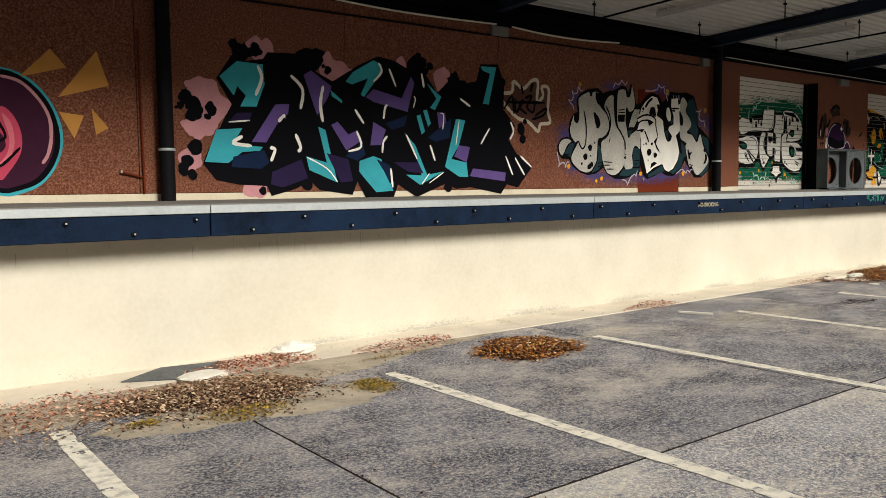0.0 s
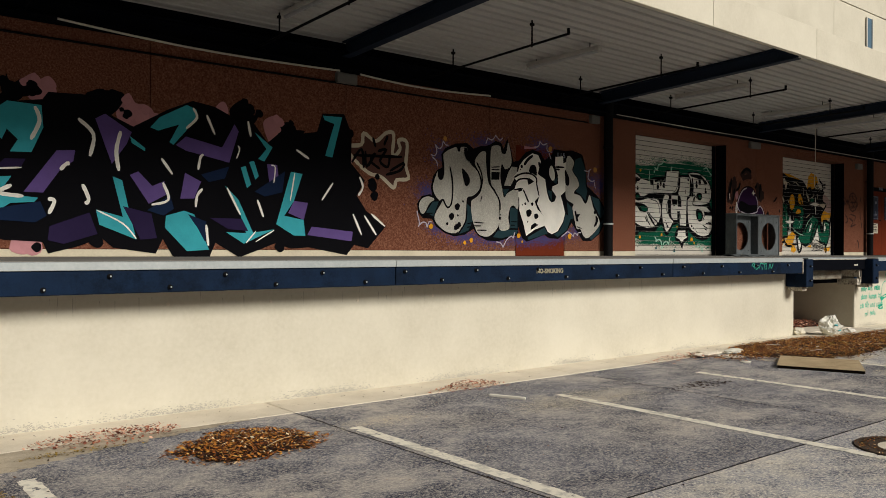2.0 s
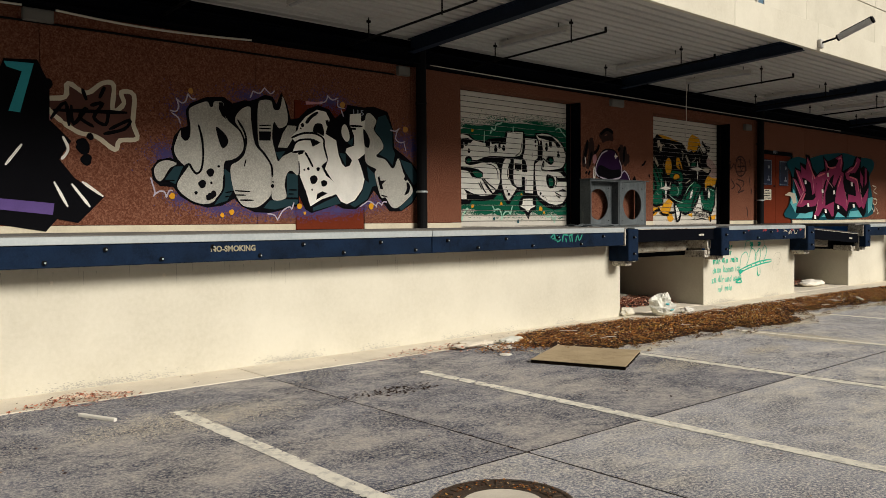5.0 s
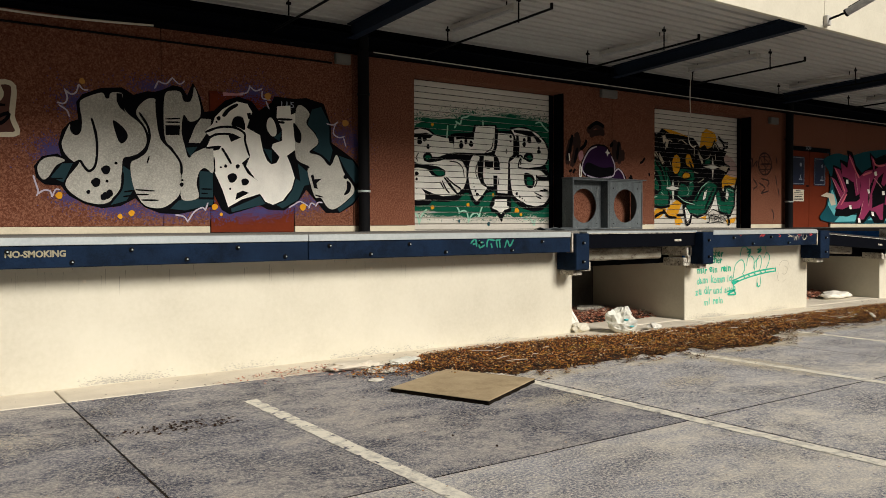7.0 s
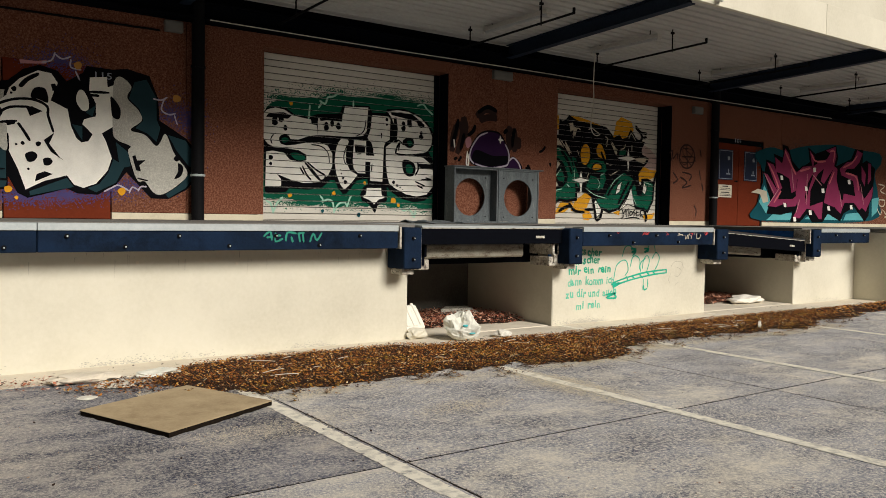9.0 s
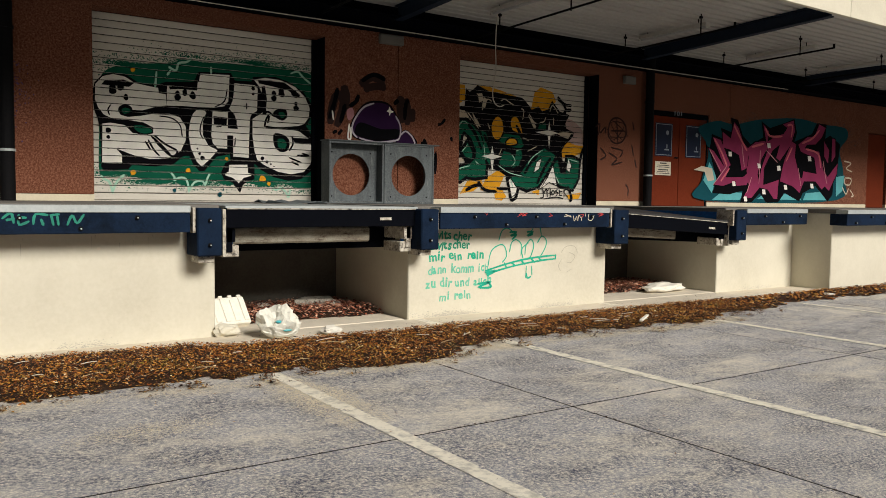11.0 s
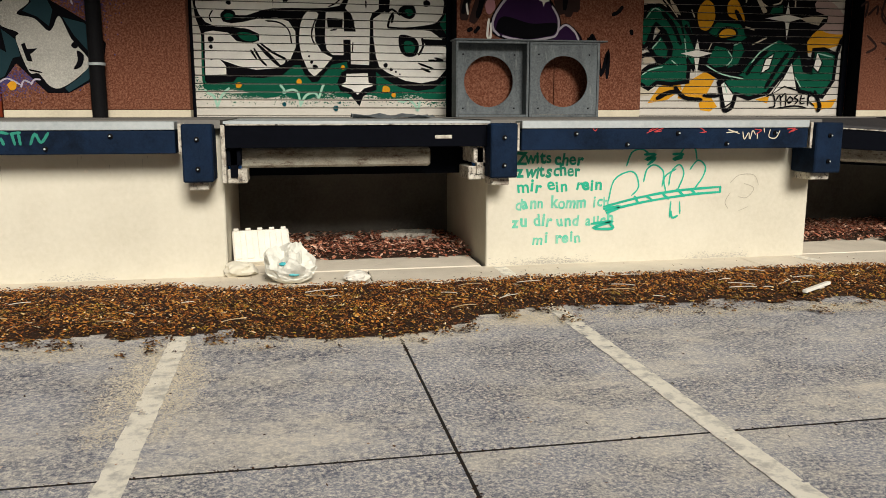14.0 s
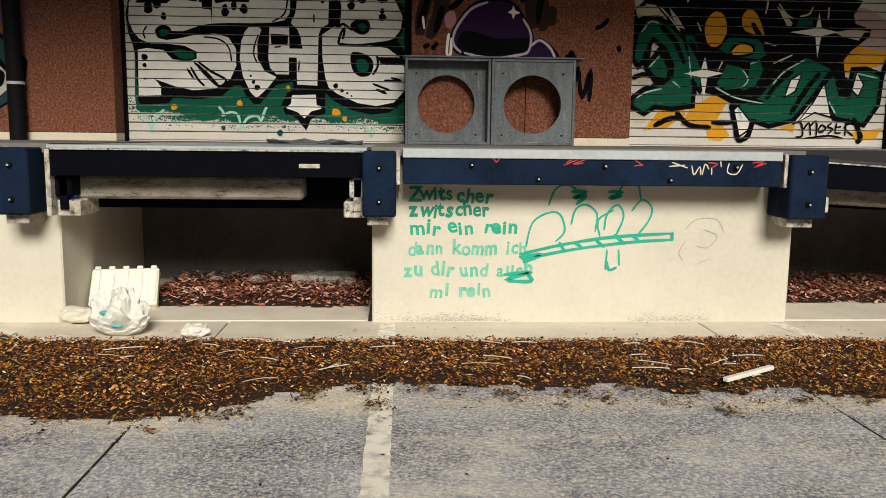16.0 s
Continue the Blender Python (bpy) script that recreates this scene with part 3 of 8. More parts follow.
# ---- grey speaker boxes ----


def baffle(cx, cz, r, x0, x1, z0, z1, y, d):
    """A board with a round hole through it."""
    bm = bmesh.new()
    n = 40
    ring, edge = [], []
    for k in range(n):
        a = 2 * math.pi * k / n
        c, s = math.cos(a), math.sin(a)
        reach = min(((x1 - cx) / c if c > 0 else (x0 - cx) / c) if abs(c) > 1e-6 else 9, ((z1 - cz) / s if s > 0 else (z0 - cz) / s) if abs(s) > 1e-6 else 9)
        ring.append((cx + r * c, cz + r * s))
        edge.append((cx + reach * c, cz + reach * s))
    vs = [[bm.verts.new((p[0], yy, p[1])) for p in ring + edge] for yy in (y, y + d)]
    for k in range(n):
        j = (k + 1) % n
        for side_, flip in ((0, False), (1, True)):
            v = vs[side_]
            f = [v[k], v[n + k], v[n + j], v[j]]
            bm.faces.new(f[::-1] if flip else f)
            if abs(edge[k][0] - edge[j][0]) > 1e-4 and abs(edge[k][1] - edge[j][1]) > 1e-4:
                cxx = x1 if max(edge[k][0], edge[j][0]) > x1 - 1e-4 else x0
                czz = z1 if max(edge[k][1], edge[j][1]) > z1 - 1e-4 else z0
                cv = bm.verts.new((cxx, y if side_ == 0 else y + d, czz))
                bm.faces.new([v[n + k], cv, v[n + j]][:: -1 if flip else 1])
        bm.faces.new((vs[0][j], vs[1][j], vs[1][k], vs[0][k]))
    bmesh.ops.recalc_face_normals(bm, faces=bm.faces[:])
    return bm


def cabinet(x0, x1, inset, label):
    t = thing("speaker_box", label, "speaker box", "grey boxes")
    y0, y1, z0, z1 = 9.30, 9.57, TOP + 0.003, 2.285
    for a, b in ((x0, x0 + 0.03), (x1 - 0.03, x1)):
        part("side_panel", boxed(a, b, y0, y1, z0, z1, 0.004), GREY_PAINT, t)
    part("bottom_panel", boxed(x0 + 0.031, x1 - 0.031, y0, y1, z0, z0 + 0.03, 0.004), GREY_PAINT, t)
    part("top_panel", boxed(x0 + 0.031, x1 - 0.031, y0, y1, z1 - 0.03, z1, 0.004), GREY_PAINT, t)
    cx, cz = (x0 + x1) / 2 - 0.01, 1.80
    part("baffle", baffle(cx, cz, 0.315, x0 + 0.032, x1 - 0.032, z0 + 0.032, z1 - 0.032, y0 + inset, 0.022), GREY_PAINT, t, "grey board with a round empty driver hole")
    for dx, dz in ((-0.33, 0.33), (0.33, 0.33), (-0.33, -0.33), (0.33, -0.33)):
        part("screw", rodded((cx + dx, y0 + inset, cz + dz), (cx + dx, y0 + inset - 0.006, cz + dz), 0.012, 6), BLACK_METAL, t)


cabinet(18.43, 19.355, 0.17, "empty grey speaker box with a recessed holed front")
cabinet(19.365, 20.28, 0.012, "empty grey speaker box with a flush holed front")
lid = thing("lid_board", "thin grey board lying across the two speaker boxes", "board")
part("board", boxed(18.41, 20.37, 9.28, 9.57, 2.288, 2.306, 0.003), GREY_PAINT, lid)
trap = thing("plastic_sheet", "crumpled grey plastic sheet lying on the deck edge", "plastic sheet")
bm = bmesh.new()
bmesh.ops.create_grid(bm, x_segments=14, y_segments=6, size=0.5, matrix=Matrix.Translation((17.55, 8.6, 1.40)) @ Matrix.Diagonal((0.9, 0.5, 1, 1)))
for v in bm.verts:
    v.co.z = TOP + 0.004 + 0.07 * max(0, noise.noise(v.co * 5.0) + 0.25)
bmesh.ops.solidify(bm, geom=bm.faces[:], thickness=0.004)
part("sheet", bm, GREY_PAINT, trap)

# ---- boxes and cables on the wall ----
for x, z, w in ((8.51, 3.93, 0.34), (13.97, 3.92, 0.24), (19.62, 3.92, 0.42), (25.0, 3.8, 0.3)):
    t = thing("junction_box", "small pale junction box under the wall beam", "junction box", "junction boxes")
    part("box", boxed(x - w / 2, x + w / 2, 9.52, 9.598, z - 0.075, z + 0.075, 0.008), BOX_GREY, t)
    part("lid", boxed(x - w / 2 + 0.02, x + w / 2 - 0.02, 9.512, 9.519, z - 0.055, z + 0.055, 0.003), BOX_GREY, t)


def cable(label, pts, r, mat):
    t = thing("cable", label, "cable", "wall cables")
    tube("sheath", pts, r, mat, t)


cable("pale sagging cable along the top of the wall", [(4.6, 9.36, 4.03), (5.6, 9.36, 3.96), (7.0, 9.36, 3.94), (8.3, 9.4, 3.99)], 0.014, CABLE)
cable("pale sagging cable along the top of the wall", [(8.68, 9.45, 4.0), (9.3, 9.4, 3.94), (10.3, 9.4, 3.94), (11.2, 9.42, 4.0)], 0.014, CABLE)
cable("thin pale cable looped under the wall beam", [(14.4, 9.38, 4.04), (17.0, 9.38, 4.02), (19.5, 9.38, 4.04), (24.0, 9.38, 4.02), (30.0, 9.38, 4.04)], 0.008, CABLE)
cable("thin dark conduit along the wall", [(0.0, 9.58, 3.86), (5.0, 9.58, 3.85), (10.0, 9.58, 3.86), (13.8, 9.58, 3.85)], 0.014, BLACK_METAL)
cable("pale cord hanging from the canopy", [(21.2, 8.9, 4.42), (21.16, 8.9, 4.0), (21.2, 8.9, 3.5), (21.1, 8.9, 3.1), (21.24, 8.9, 2.92), (21.36, 8.9, 2.98)], 0.009, CABLE)
cable("brown conduit clipped upright to the wall", [(2.935, 9.575, 3.35), (2.94, 9.575, 2.4), (2.95, 9.575, 1.46)], 0.014, RED_DOOR)
spig = thing("wall_spigot", "short rusty pipe stub bent from the conduit", "pipe stub")
part("stub", rodded((2.7, 9.56, 1.70), (2.93, 9.57, 1.64), 0.012, 8), RED_DOOR, spig)
part("tip", rodded((2.68, 9.56, 1.706), (2.7, 9.56, 1.70), 0.018, 8), PALE_RUST, spig)

# ---- writing on the rail and the dock ----
GREEN_INK = material("turquoise_spray", (0.008, 0.34, 0.2), (0.04, 0.45, 0.3), None, 40, 5, 0.7, 0.0)
FADED_GREEN = material("worn_green_spray", (0.02, 0.23, 0.16), (0.01, 0.08, 0.07), None, 40, 8, 0.7, 0.0)
OLD_WHITE = material("old_stencil", (0.3, 0.27, 0.18), (0.06, 0.06, 0.06), None, 50, 25, 0.7, 0.0)
VERSE_SHADED = material("shaded_green_spray", (0.01, 0.22, 0.13), (0.02, 0.32, 0.2), None, 40, 5, 0.7, 0.0)
VERSE_PALE = material("faded_green_spray", (0.06, 0.45, 0.3), (0.3, 0.56, 0.42), None, 60, 9, 0.7, 0.0, mix=0.9)
verse = thing("verse", "turquoise hand-sprayed German verse on the cream dock wall", "graffiti")
for body, x, z, w in (
    ('Zwitscher', 18.45, 0.95, 0.64),
    ('zwitscher', 18.46, 0.83, 0.61),
    ('mir ein rein', 18.46, 0.7, 0.84),
    ('dann komm ich', 18.44, 0.54, 0.94),
    ('zu dir und auch', 18.42, 0.37, 1.0),
    ('mi rein', 18.61, 0.21, 0.5),
):
    # top two lines take a darker green for the shadow of the rail
    ink = VERSE_SHADED if z > 0.8 else GREEN_INK if z > 0.6 else VERSE_PALE
    wide = {"m": 1.5, "w": 1.4, "i": 0.55, "r": 0.75, "t": 0.75, " ": 0.8, "c": 0.9, "Z": 1.1}
    unit, at = w / sum(wide.get(c, 1.0) for c in body), x
    for c in body:
        if c != " ":
            o = letters("letter", c, 0, 0, 0, 0.15 * random.uniform(0.92, 1.1), ink, verse, 0.0, random.uniform(0.003, 0.007))
            o.data.shear = random.uniform(-0.12, 0.2)
            o.matrix_world = pose(at, FRONT - 0.003 - random.uniform(0, 0.0008), z + random.uniform(-0.012, 0.012), 90) @ pose(0, 0, 0, 0, 0, random.uniform(-7, 7)) @ Matrix.Diagonal((min(1.1, unit / 0.082), 1, 1, 1))
        at += unit * wide.get(c, 1.0)
no = thing("stencil", "worn pale stencilled words on the blue rail", "writing")
letters("words", "NO-SMOKING", 9.14, RAIL - 0.003, 1.19, 0.075, OLD_WHITE, no, 0.46, 0.003)

# ---- things on the ground ----


def lump(name, label, category, mat, x, y, r, h, seed, part_name="body", z0=0.0, flat=1.0):
    t = thing(name, label, category)
    bm = bmesh.new()
    bmesh.ops.create_icosphere(bm, subdivisions=3, radius=1)
    for v in bm.verts:
        k = 1 + 0.35 * noise.noise(v.co * 1.7 + Vector((seed, 0, 0))) + 0.14 * noise.noise(v.co * 5 + Vector((0, seed, 0)))
        v.co = Vector((v.co.x * k * r, v.co.y * k * r * flat, max(0, v.co.z * k * h * 0.5 + h * 0.5)))
    o = part(part_name, bm, mat, t)
    o.location = (x, y, z0)
    return t


def board(name, label, category, mat, corners, z0, z1, edge=None, wobble=0.0):
    t = thing(name, label, category)
    bm = bmesh.new()
    lo = [bm.verts.new((x, y, z0)) for x, y in corners]
    hi = [bm.verts.new((x, y, z1)) for x, y in corners]
    bm.faces.new(lo[::-1])
    bm.faces.new(hi)
    n = len(corners)
    for k in range(n):
        bm.faces.new((lo[k], lo[(k + 1) % n], hi[(k + 1) % n], hi[k]))
    bmesh.ops.bevel(bm, geom=bm.edges[:], offset=0.004, segments=1, affect="EDGES")
    bmesh.ops.recalc_face_normals(bm, faces=bm.faces[:])
    part("panel", bm, mat, t)
    return t


tan = board("chipboard_panel", "tan chipboard panel with dark wet edges lying on the slabs", "board", BOARD, [(11.89, 4.84), (12.25, 3.92), (13.17, 4.4), (12.8, 5.28)], 0.034, 0.041)
core = bmesh.new()
ring = [(11.89, 4.84), (12.25, 3.92), (13.17, 4.4), (12.8, 5.28)]
pts = []
for (ax, ay), (bx, by) in zip(ring, ring[1:] + ring[:1]):
    for k in range(14):
        f = k / 14
        pts.append((ax + (bx - ax) * f, ay + (by - ay) * f))
cxy = (12.53, 4.61)
lo, hi = [], []
for k, (x, y) in enumerate(pts):
    s = 0.985 + 0.012 * math.sin(k * 2.3) - 0.012 * abs(math.sin(k * 1.1))
    q = (cxy[0] + (x - cxy[0]) * s, cxy[1] + (y - cxy[1]) * s)
    lo.append(core.verts.new((*q, 0.0)))
    hi.append(core.verts.new((*q, 0.033)))
core.faces.new(hi)
core.faces.new(lo[::-1])
for k in range(len(lo)):
    j = (k + 1) % len(lo)
    core.faces.new((lo[k], lo[j], hi[j], hi[k]))
part("core", core, BOARD_EDGE, tan, "dark rotting board edge")

bagt = thing("plastic_bag", "crumpled white plastic bag with blue print by the pit", "plastic bag")
bm = bmesh.new()
bmesh.ops.create_icosphere(bm, subdivisions=4, radius=1)
for v in bm.verts:
    c = v.co.copy()
    fold = abs(noise.noise(c * 1.9 + Vector((5, 2, 1)))) * 0.42 + abs(noise.noise(c * 4.2)) * 0.2
    k = 1.05 - fold + 0.3 * noise.noise(c * 1.1 + Vector((3, 1, 0)))
    taper = 1.0 - 0.35 * max(0, c.z)
    v.co = Vector((c.x * 0.235 * k * taper, c.y * 0.17 * k * taper, max(0.0, (c.z * 0.5 + 0.45) * 0.33 * k)))
o = part("bag", bm, BAG, bagt)
o.matrix_local = pose(16.38, 6.28, 0.006, 0, 0, -20) @ Matrix.Diagonal((1, 1, 1.05, 1))
BAG_BLUE = material("bag_print", (0.05, 0.42, 0.46), (0.3, 0.6, 0.6), None, 30, 14, 0.4, 0.0)
for px_, pz_, w_ in ((-0.06, 0.19, 0.035), (0.03, 0.1, 0.05), (0.06, 0.13, 0.03)):
    bm = bmesh.new()
    bmesh.ops.create_icosphere(bm, subdivisions=2, radius=1)
    for v in bm.verts:
        v.co = Vector((v.co.x * w_, v.co.y * 0.03, v.co.z * 0.016))
    o = part("print", bm, BAG_BLUE, bagt, "blue-green printed patch")
    o.location = (16.38 + px_, 6.28 - 0.15 + abs(px_) * 0.35, pz_)

foam = thing("foam_block", "ridged white polystyrene packing block leaning in the pit corner", "foam block")
bm = bmesh.new()
box(bm, -0.3, 0.3, -0.05, 0.05, 0, 0.36, 0.012)
for k in range(5):
    box(bm, -0.29 + 0.125 * k, -0.215 + 0.125 * k, -0.064, -0.051, 0.03, 0.34 - 0.02 * (k % 2), 0.008)
    box(bm, -0.28 + 0.125 * k, -0.225 + 0.125 * k, -0.04, 0.04, 0.361, 0.39, 0.006)
o = part("block", bm, FOAM, foam)
o.matrix_local = pose(16.13, 7.08, 0.03, -38, 0, 8) @ Matrix.Diagonal((0.88, 0.9, 0.95, 1))
slab = lump("foam_slab", "broken white slab lying in the pit mouth", "slab", FOAM, 23.3, 7.15, 0.42, 0.15, 4.0, flat=0.45)
lump("stone_chunk", "white broken stone chunk at the dock foot", "stone", FOAM, 16.93, 6.2, 0.1, 0.1, 8.0)
for x, y, r, h_, s_ in ((15.5, 6.25, 0.13, 0.03, 1), (16.0, 6.1, 0.1, 0.03, 2), (12.35, 5.75, 0.16, 0.03, 3), (17.9, 8.1, 0.09, 0.09, 4), (17.0, 8.3, 0.1, 0.08, 5), (16.6, 8.3, 0.07, 0.07, 6), (12.05, 5.35, 0.07, 0.02, 7), (24.9, 6.0, 0.12, 0.03, 8), (25.4, 5.6, 0.1, 0.03, 9)):
    lump("debris_chip", "pale broken chip of plaster among the leaves", "debris", FOAM, x, y, r, h_, s_ * 3.3, "chip", 0.012 if y > 7 else 0.0)
wedge = board("wood_wedge", "pale broken timber wedge lying on the leaves in the pit", "timber", PALE_RUST, [(17.35, 8.1), (17.85, 8.0), (17.95, 8.3), (17.6, 8.35)], 0.05, 0.13)
lump("white_card", "torn white card lying at the dock foot", "card", FOAM, 2.26, 6.04, 0.2, 0.05, 12.0, flat=0.75)
lump("white_card", "crumpled white card lying near the gutter", "card", FOAM, 3.18, 6.34, 0.2, 0.13, 15.0, flat=0.55)
board("grey_panel", "flat blue-grey sheet lying under dead leaves at the dock foot", "sheet", GREY_PAINT, [(1.7, 6.3), (2.2, 6.05), (2.7, 6.5), (2.1, 6.6)], 0.006, 0.016)
board("timber_stick", "short pale timber stick lying on the slabs", "stick", FOAM, [(7.72, 5.6), (7.87, 5.24), (7.9, 5.26), (7.75, 5.62)], 0.0, 0.025)
board("timber_stick", "pale timber stick lying on the leaf strip", "stick", FOAM, [(20.26, 4.88), (20.65, 5.13), (20.63, 5.16), (20.24, 4.91)], 0.06, 0.085)
lump("rag", "grey soaked rag heaped at the dock foot", "rag", GUTTER, 12.15, 6.0, 0.26, 0.09, 2.0, flat=0.5)
lump("rag", "pale crumpled plastic foil at the dock foot", "rag", BAG, 12.75, 5.95, 0.2, 0.07, 6.0, flat=0.5)
lump("cream_block", "broken cream render lump at the pit corner", "render lump", CREAM, 15.95, 6.62, 0.14, 0.14, 9.0, flat=0.6)

mh = thing("manhole_cover", "round cast iron manhole cover with a concrete centre", "manhole cover")
part("ring", rodded((8.77, 2.12, -0.02), (8.77, 2.12, 0.0035), 0.375, 48), IRON, mh)
bm = bmesh.new()
for r0, r1, z in ((0.345, 0.372, 0.010), (0.26, 0.275, 0.008), (0.215, 0.228, 0.010)):
    va, vb = [], []
    for k in range(48):
        a = 2 * math.pi * k / 48
        va.append(bm.verts.new((8.77 + r0 * math.cos(a), 2.12 + r0 * math.sin(a), z)))
        vb.append(bm.verts.new((8.77 + r1 * math.cos(a), 2.12 + r1 * math.sin(a), z)))
    for k in range(48):
        bm.faces.new((va[k], vb[k], vb[(k + 1) % 48], va[(k + 1) % 48]))
part("rim", bm, IRON, mh, "raised iron rims")
bm = bmesh.new()
for k in range(36):
    a = 2 * math.pi * k / 36
    m = Matrix.Translation((8.77 + 0.31 * math.cos(a), 2.12 + 0.31 * math.sin(a), 0.006)) @ Matrix.Rotation(a, 4, "Z") @ Matrix.Diagonal((0.055, 0.026, 0.008, 1))
    bmesh.ops.create_cube(bm, size=1, matrix=m)
part("lug", bm, IRON, mh, "cast iron grip lugs")
part("centre", rodded((8.77, 2.12, -0.02), (8.77, 2.12, 0.0075), 0.212, 40), GUTTER, mh, "smooth concrete centre")

# ---- parking lines, worn through in places ----
for x in LINES:
    bm = bmesh.new()
    y0, y1, step = -0.3, 5.25, 0.0155
    if x > 15 and x < 16:
        y1 = 4.75
    n, cols = int((y1 - y0) / step), 8
    worn = 0.12 if x > 15 else 0.0
    keep = {}
    for i in range(n + 1):
        for j in range(cols + 1):
            keep[i, j] = bm.verts.new((-0.06 + 0.015 * j + 0.007 * noise.noise(Vector((x + j, i * 0.21, j))) * (1 if j in (0, 8) else 0.4), y0 + i * step, 0.0035))
    for i in range(n):
        for j in range(cols):
            p = Vector((x * 3 + j * 0.02, y0 + i * step, 0))
            edge = 0.2 if j in (0, cols - 1) else 0.0
            far_ = 0.35 * max(0, (y0 + i * step - 4.3))
            if noise.noise(p * 9) + 0.6 * noise.noise(p * 30) + edge + far_ + 0.35 * max(0, noise.noise(p * 0.8)) < 0.74:
                bm.faces.new((keep[i, j], keep[i, j + 1], keep[i + 1, j + 1], keep[i + 1, j]))
    bmesh.ops.delete(bm, geom=[v for v in bm.verts if not v.link_faces], context="VERTS")
    o = structure("parking_line", bm, WHITE_LINE, "worn cream parking bay line on the slabs", "parking line")
    o.location.x = x
for x, y in ((18.29, 6.36), (21.4, 6.36), (15.9, 6.2)):
    if x > 16:
        bm = boxed(-0.06, 0.06, -0.27, 0.27, 0.006, 0.0075)
        o = structure("parking_line", bm, WHITE_LINE, "worn cream line end on the gutter strip", "parking line")
        o.matrix_world = pose(x, y, 0, 0, 0, 12 if x > 20 else 0)

# ---- leaf litter ----


def leaf_material(name, stops):
    m = bpy.data.materials.new(name)
    m.use_nodes = True
    n, l = m.node_tree.nodes, m.node_tree.links
    geo, ramp = n.new("ShaderNodeNewGeometry"), n.new("ShaderNodeValToRGB")
    ramp.color_ramp.interpolation = "LINEAR"
    els = ramp.color_ramp.elements
    for i, (p, c) in enumerate(stops):
        e = els[i] if i < 2 else els.new(p)
        e.position, e.color = p, (*c, 1)
    l.new(geo.outputs["Random Per Island"], ramp.inputs[0])
    l.new(ramp.outputs[0], n["Principled BSDF"].inputs["Base Color"])
    n["Principled BSDF"].inputs["Roughness"].default_value = 0.85
    return m


DRY = leaf_material("dead_leaves", [(0.0, (0.006, 0.003, 0.002)), (0.3, (0.065, 0.018, 0.004)), (0.52, (0.28, 0.078, 0.01)), (0.76, (0.54, 0.2, 0.022)), (0.94, (0.64, 0.36, 0.08)), (1.0, (0.9, 0.78, 0.56))])
PIT_DRY = leaf_material("pit_leaves", [(0.0, (0.03, 0.01, 0.007)), (0.3, (0.24, 0.06, 0.03)), (0.65, (0.55, 0.2, 0.105)), (1.0, (0.85, 0.58, 0.42))])
PALE_DRY = leaf_material("pale_straw", [(0.0, (0.04, 0.022, 0.012)), (0.3, (0.2, 0.10, 0.05)), (0.65, (0.42, 0.25, 0.14)), (1.0, (0.72, 0.57, 0.38))])
MOSS = leaf_material("yellow_moss", [(0.0, (0.05, 0.03, 0.005)), (0.5, (0.26, 0.16, 0.014)), (1.0, (0.52, 0.36, 0.035))])
CLUMP = leaf_material("mossy_clumps", [(0.0, (0.008, 0.004, 0.002)), (0.45, (0.06, 0.022, 0.006)), (0.75, (0.2, 0.075, 0.012)), (0.92, (0.36, 0.2, 0.025)), (1.0, (0.6, 0.4, 0.14))])
HUMUS = material("dark_humus", (0.022, 0.009, 0.004), (0.007, 0.004, 0.002), (0.09, 0.038, 0.012), 90, 6, 1.0, 0.6, mix=0.8)


def litter(name, label, inside, x0, x1, y0, y1, count, mat, size=(0.02, 0.06), high=0.05, z0=0.0, category="leaf litter"):
    """Many small curled flakes strewn where inside(x, y) is above a random number."""
    rng = np.random.default_rng(len(label) + count)
    vs, fs = [], []
    made = tries = 0
    while made < count and tries < count * 12:
        tries += 1
        x, y = rng.uniform(x0, x1), rng.uniform(y0, y1)
        k = inside(x, y)
        if k <= 0 or rng.random() > k:
            continue
        a, l_ = rng.uniform(0, 6.28), rng.uniform(*size)
        w = l_ * (rng.uniform(0.08, 0.2) if rng.random() < 0.22 else rng.uniform(0.35, 0.7))
        if w < l_ * 0.2:
            l_ *= 1.9
        z = z0 + 0.004 + high * min(1, k) * rng.uniform(0.1, 1.0)
        c, s = math.cos(a), math.sin(a)
        tl, ti = rng.uniform(-0.5, 0.5) * l_, rng.uniform(-0.5, 0.5) * w
        b = len(vs)
        for u, v, dz in ((-1, 0, -tl), (-0.1, -1, -ti), (1, 0, tl), (0.1, 1, ti), (0, 0, 0.25 * w)):
            vs.append((x + (u * l_ * c - v * w * s) / 2, y + (u * l_ * s + v * w * c) / 2, max(z0 + 0.003, z + dz / 2)))
        fs += [(b, b + 1, b + 4), (b + 1, b + 2, b + 4), (b + 2, b + 3, b + 4), (b + 3, b, b + 4)]
        made += 1
    me = bpy.data.meshes.new(name)
    me.from_pydata(vs, [], fs)
    me.materials.append(mat)
    return tagged(new(name, me), label, category, "", "stuff")


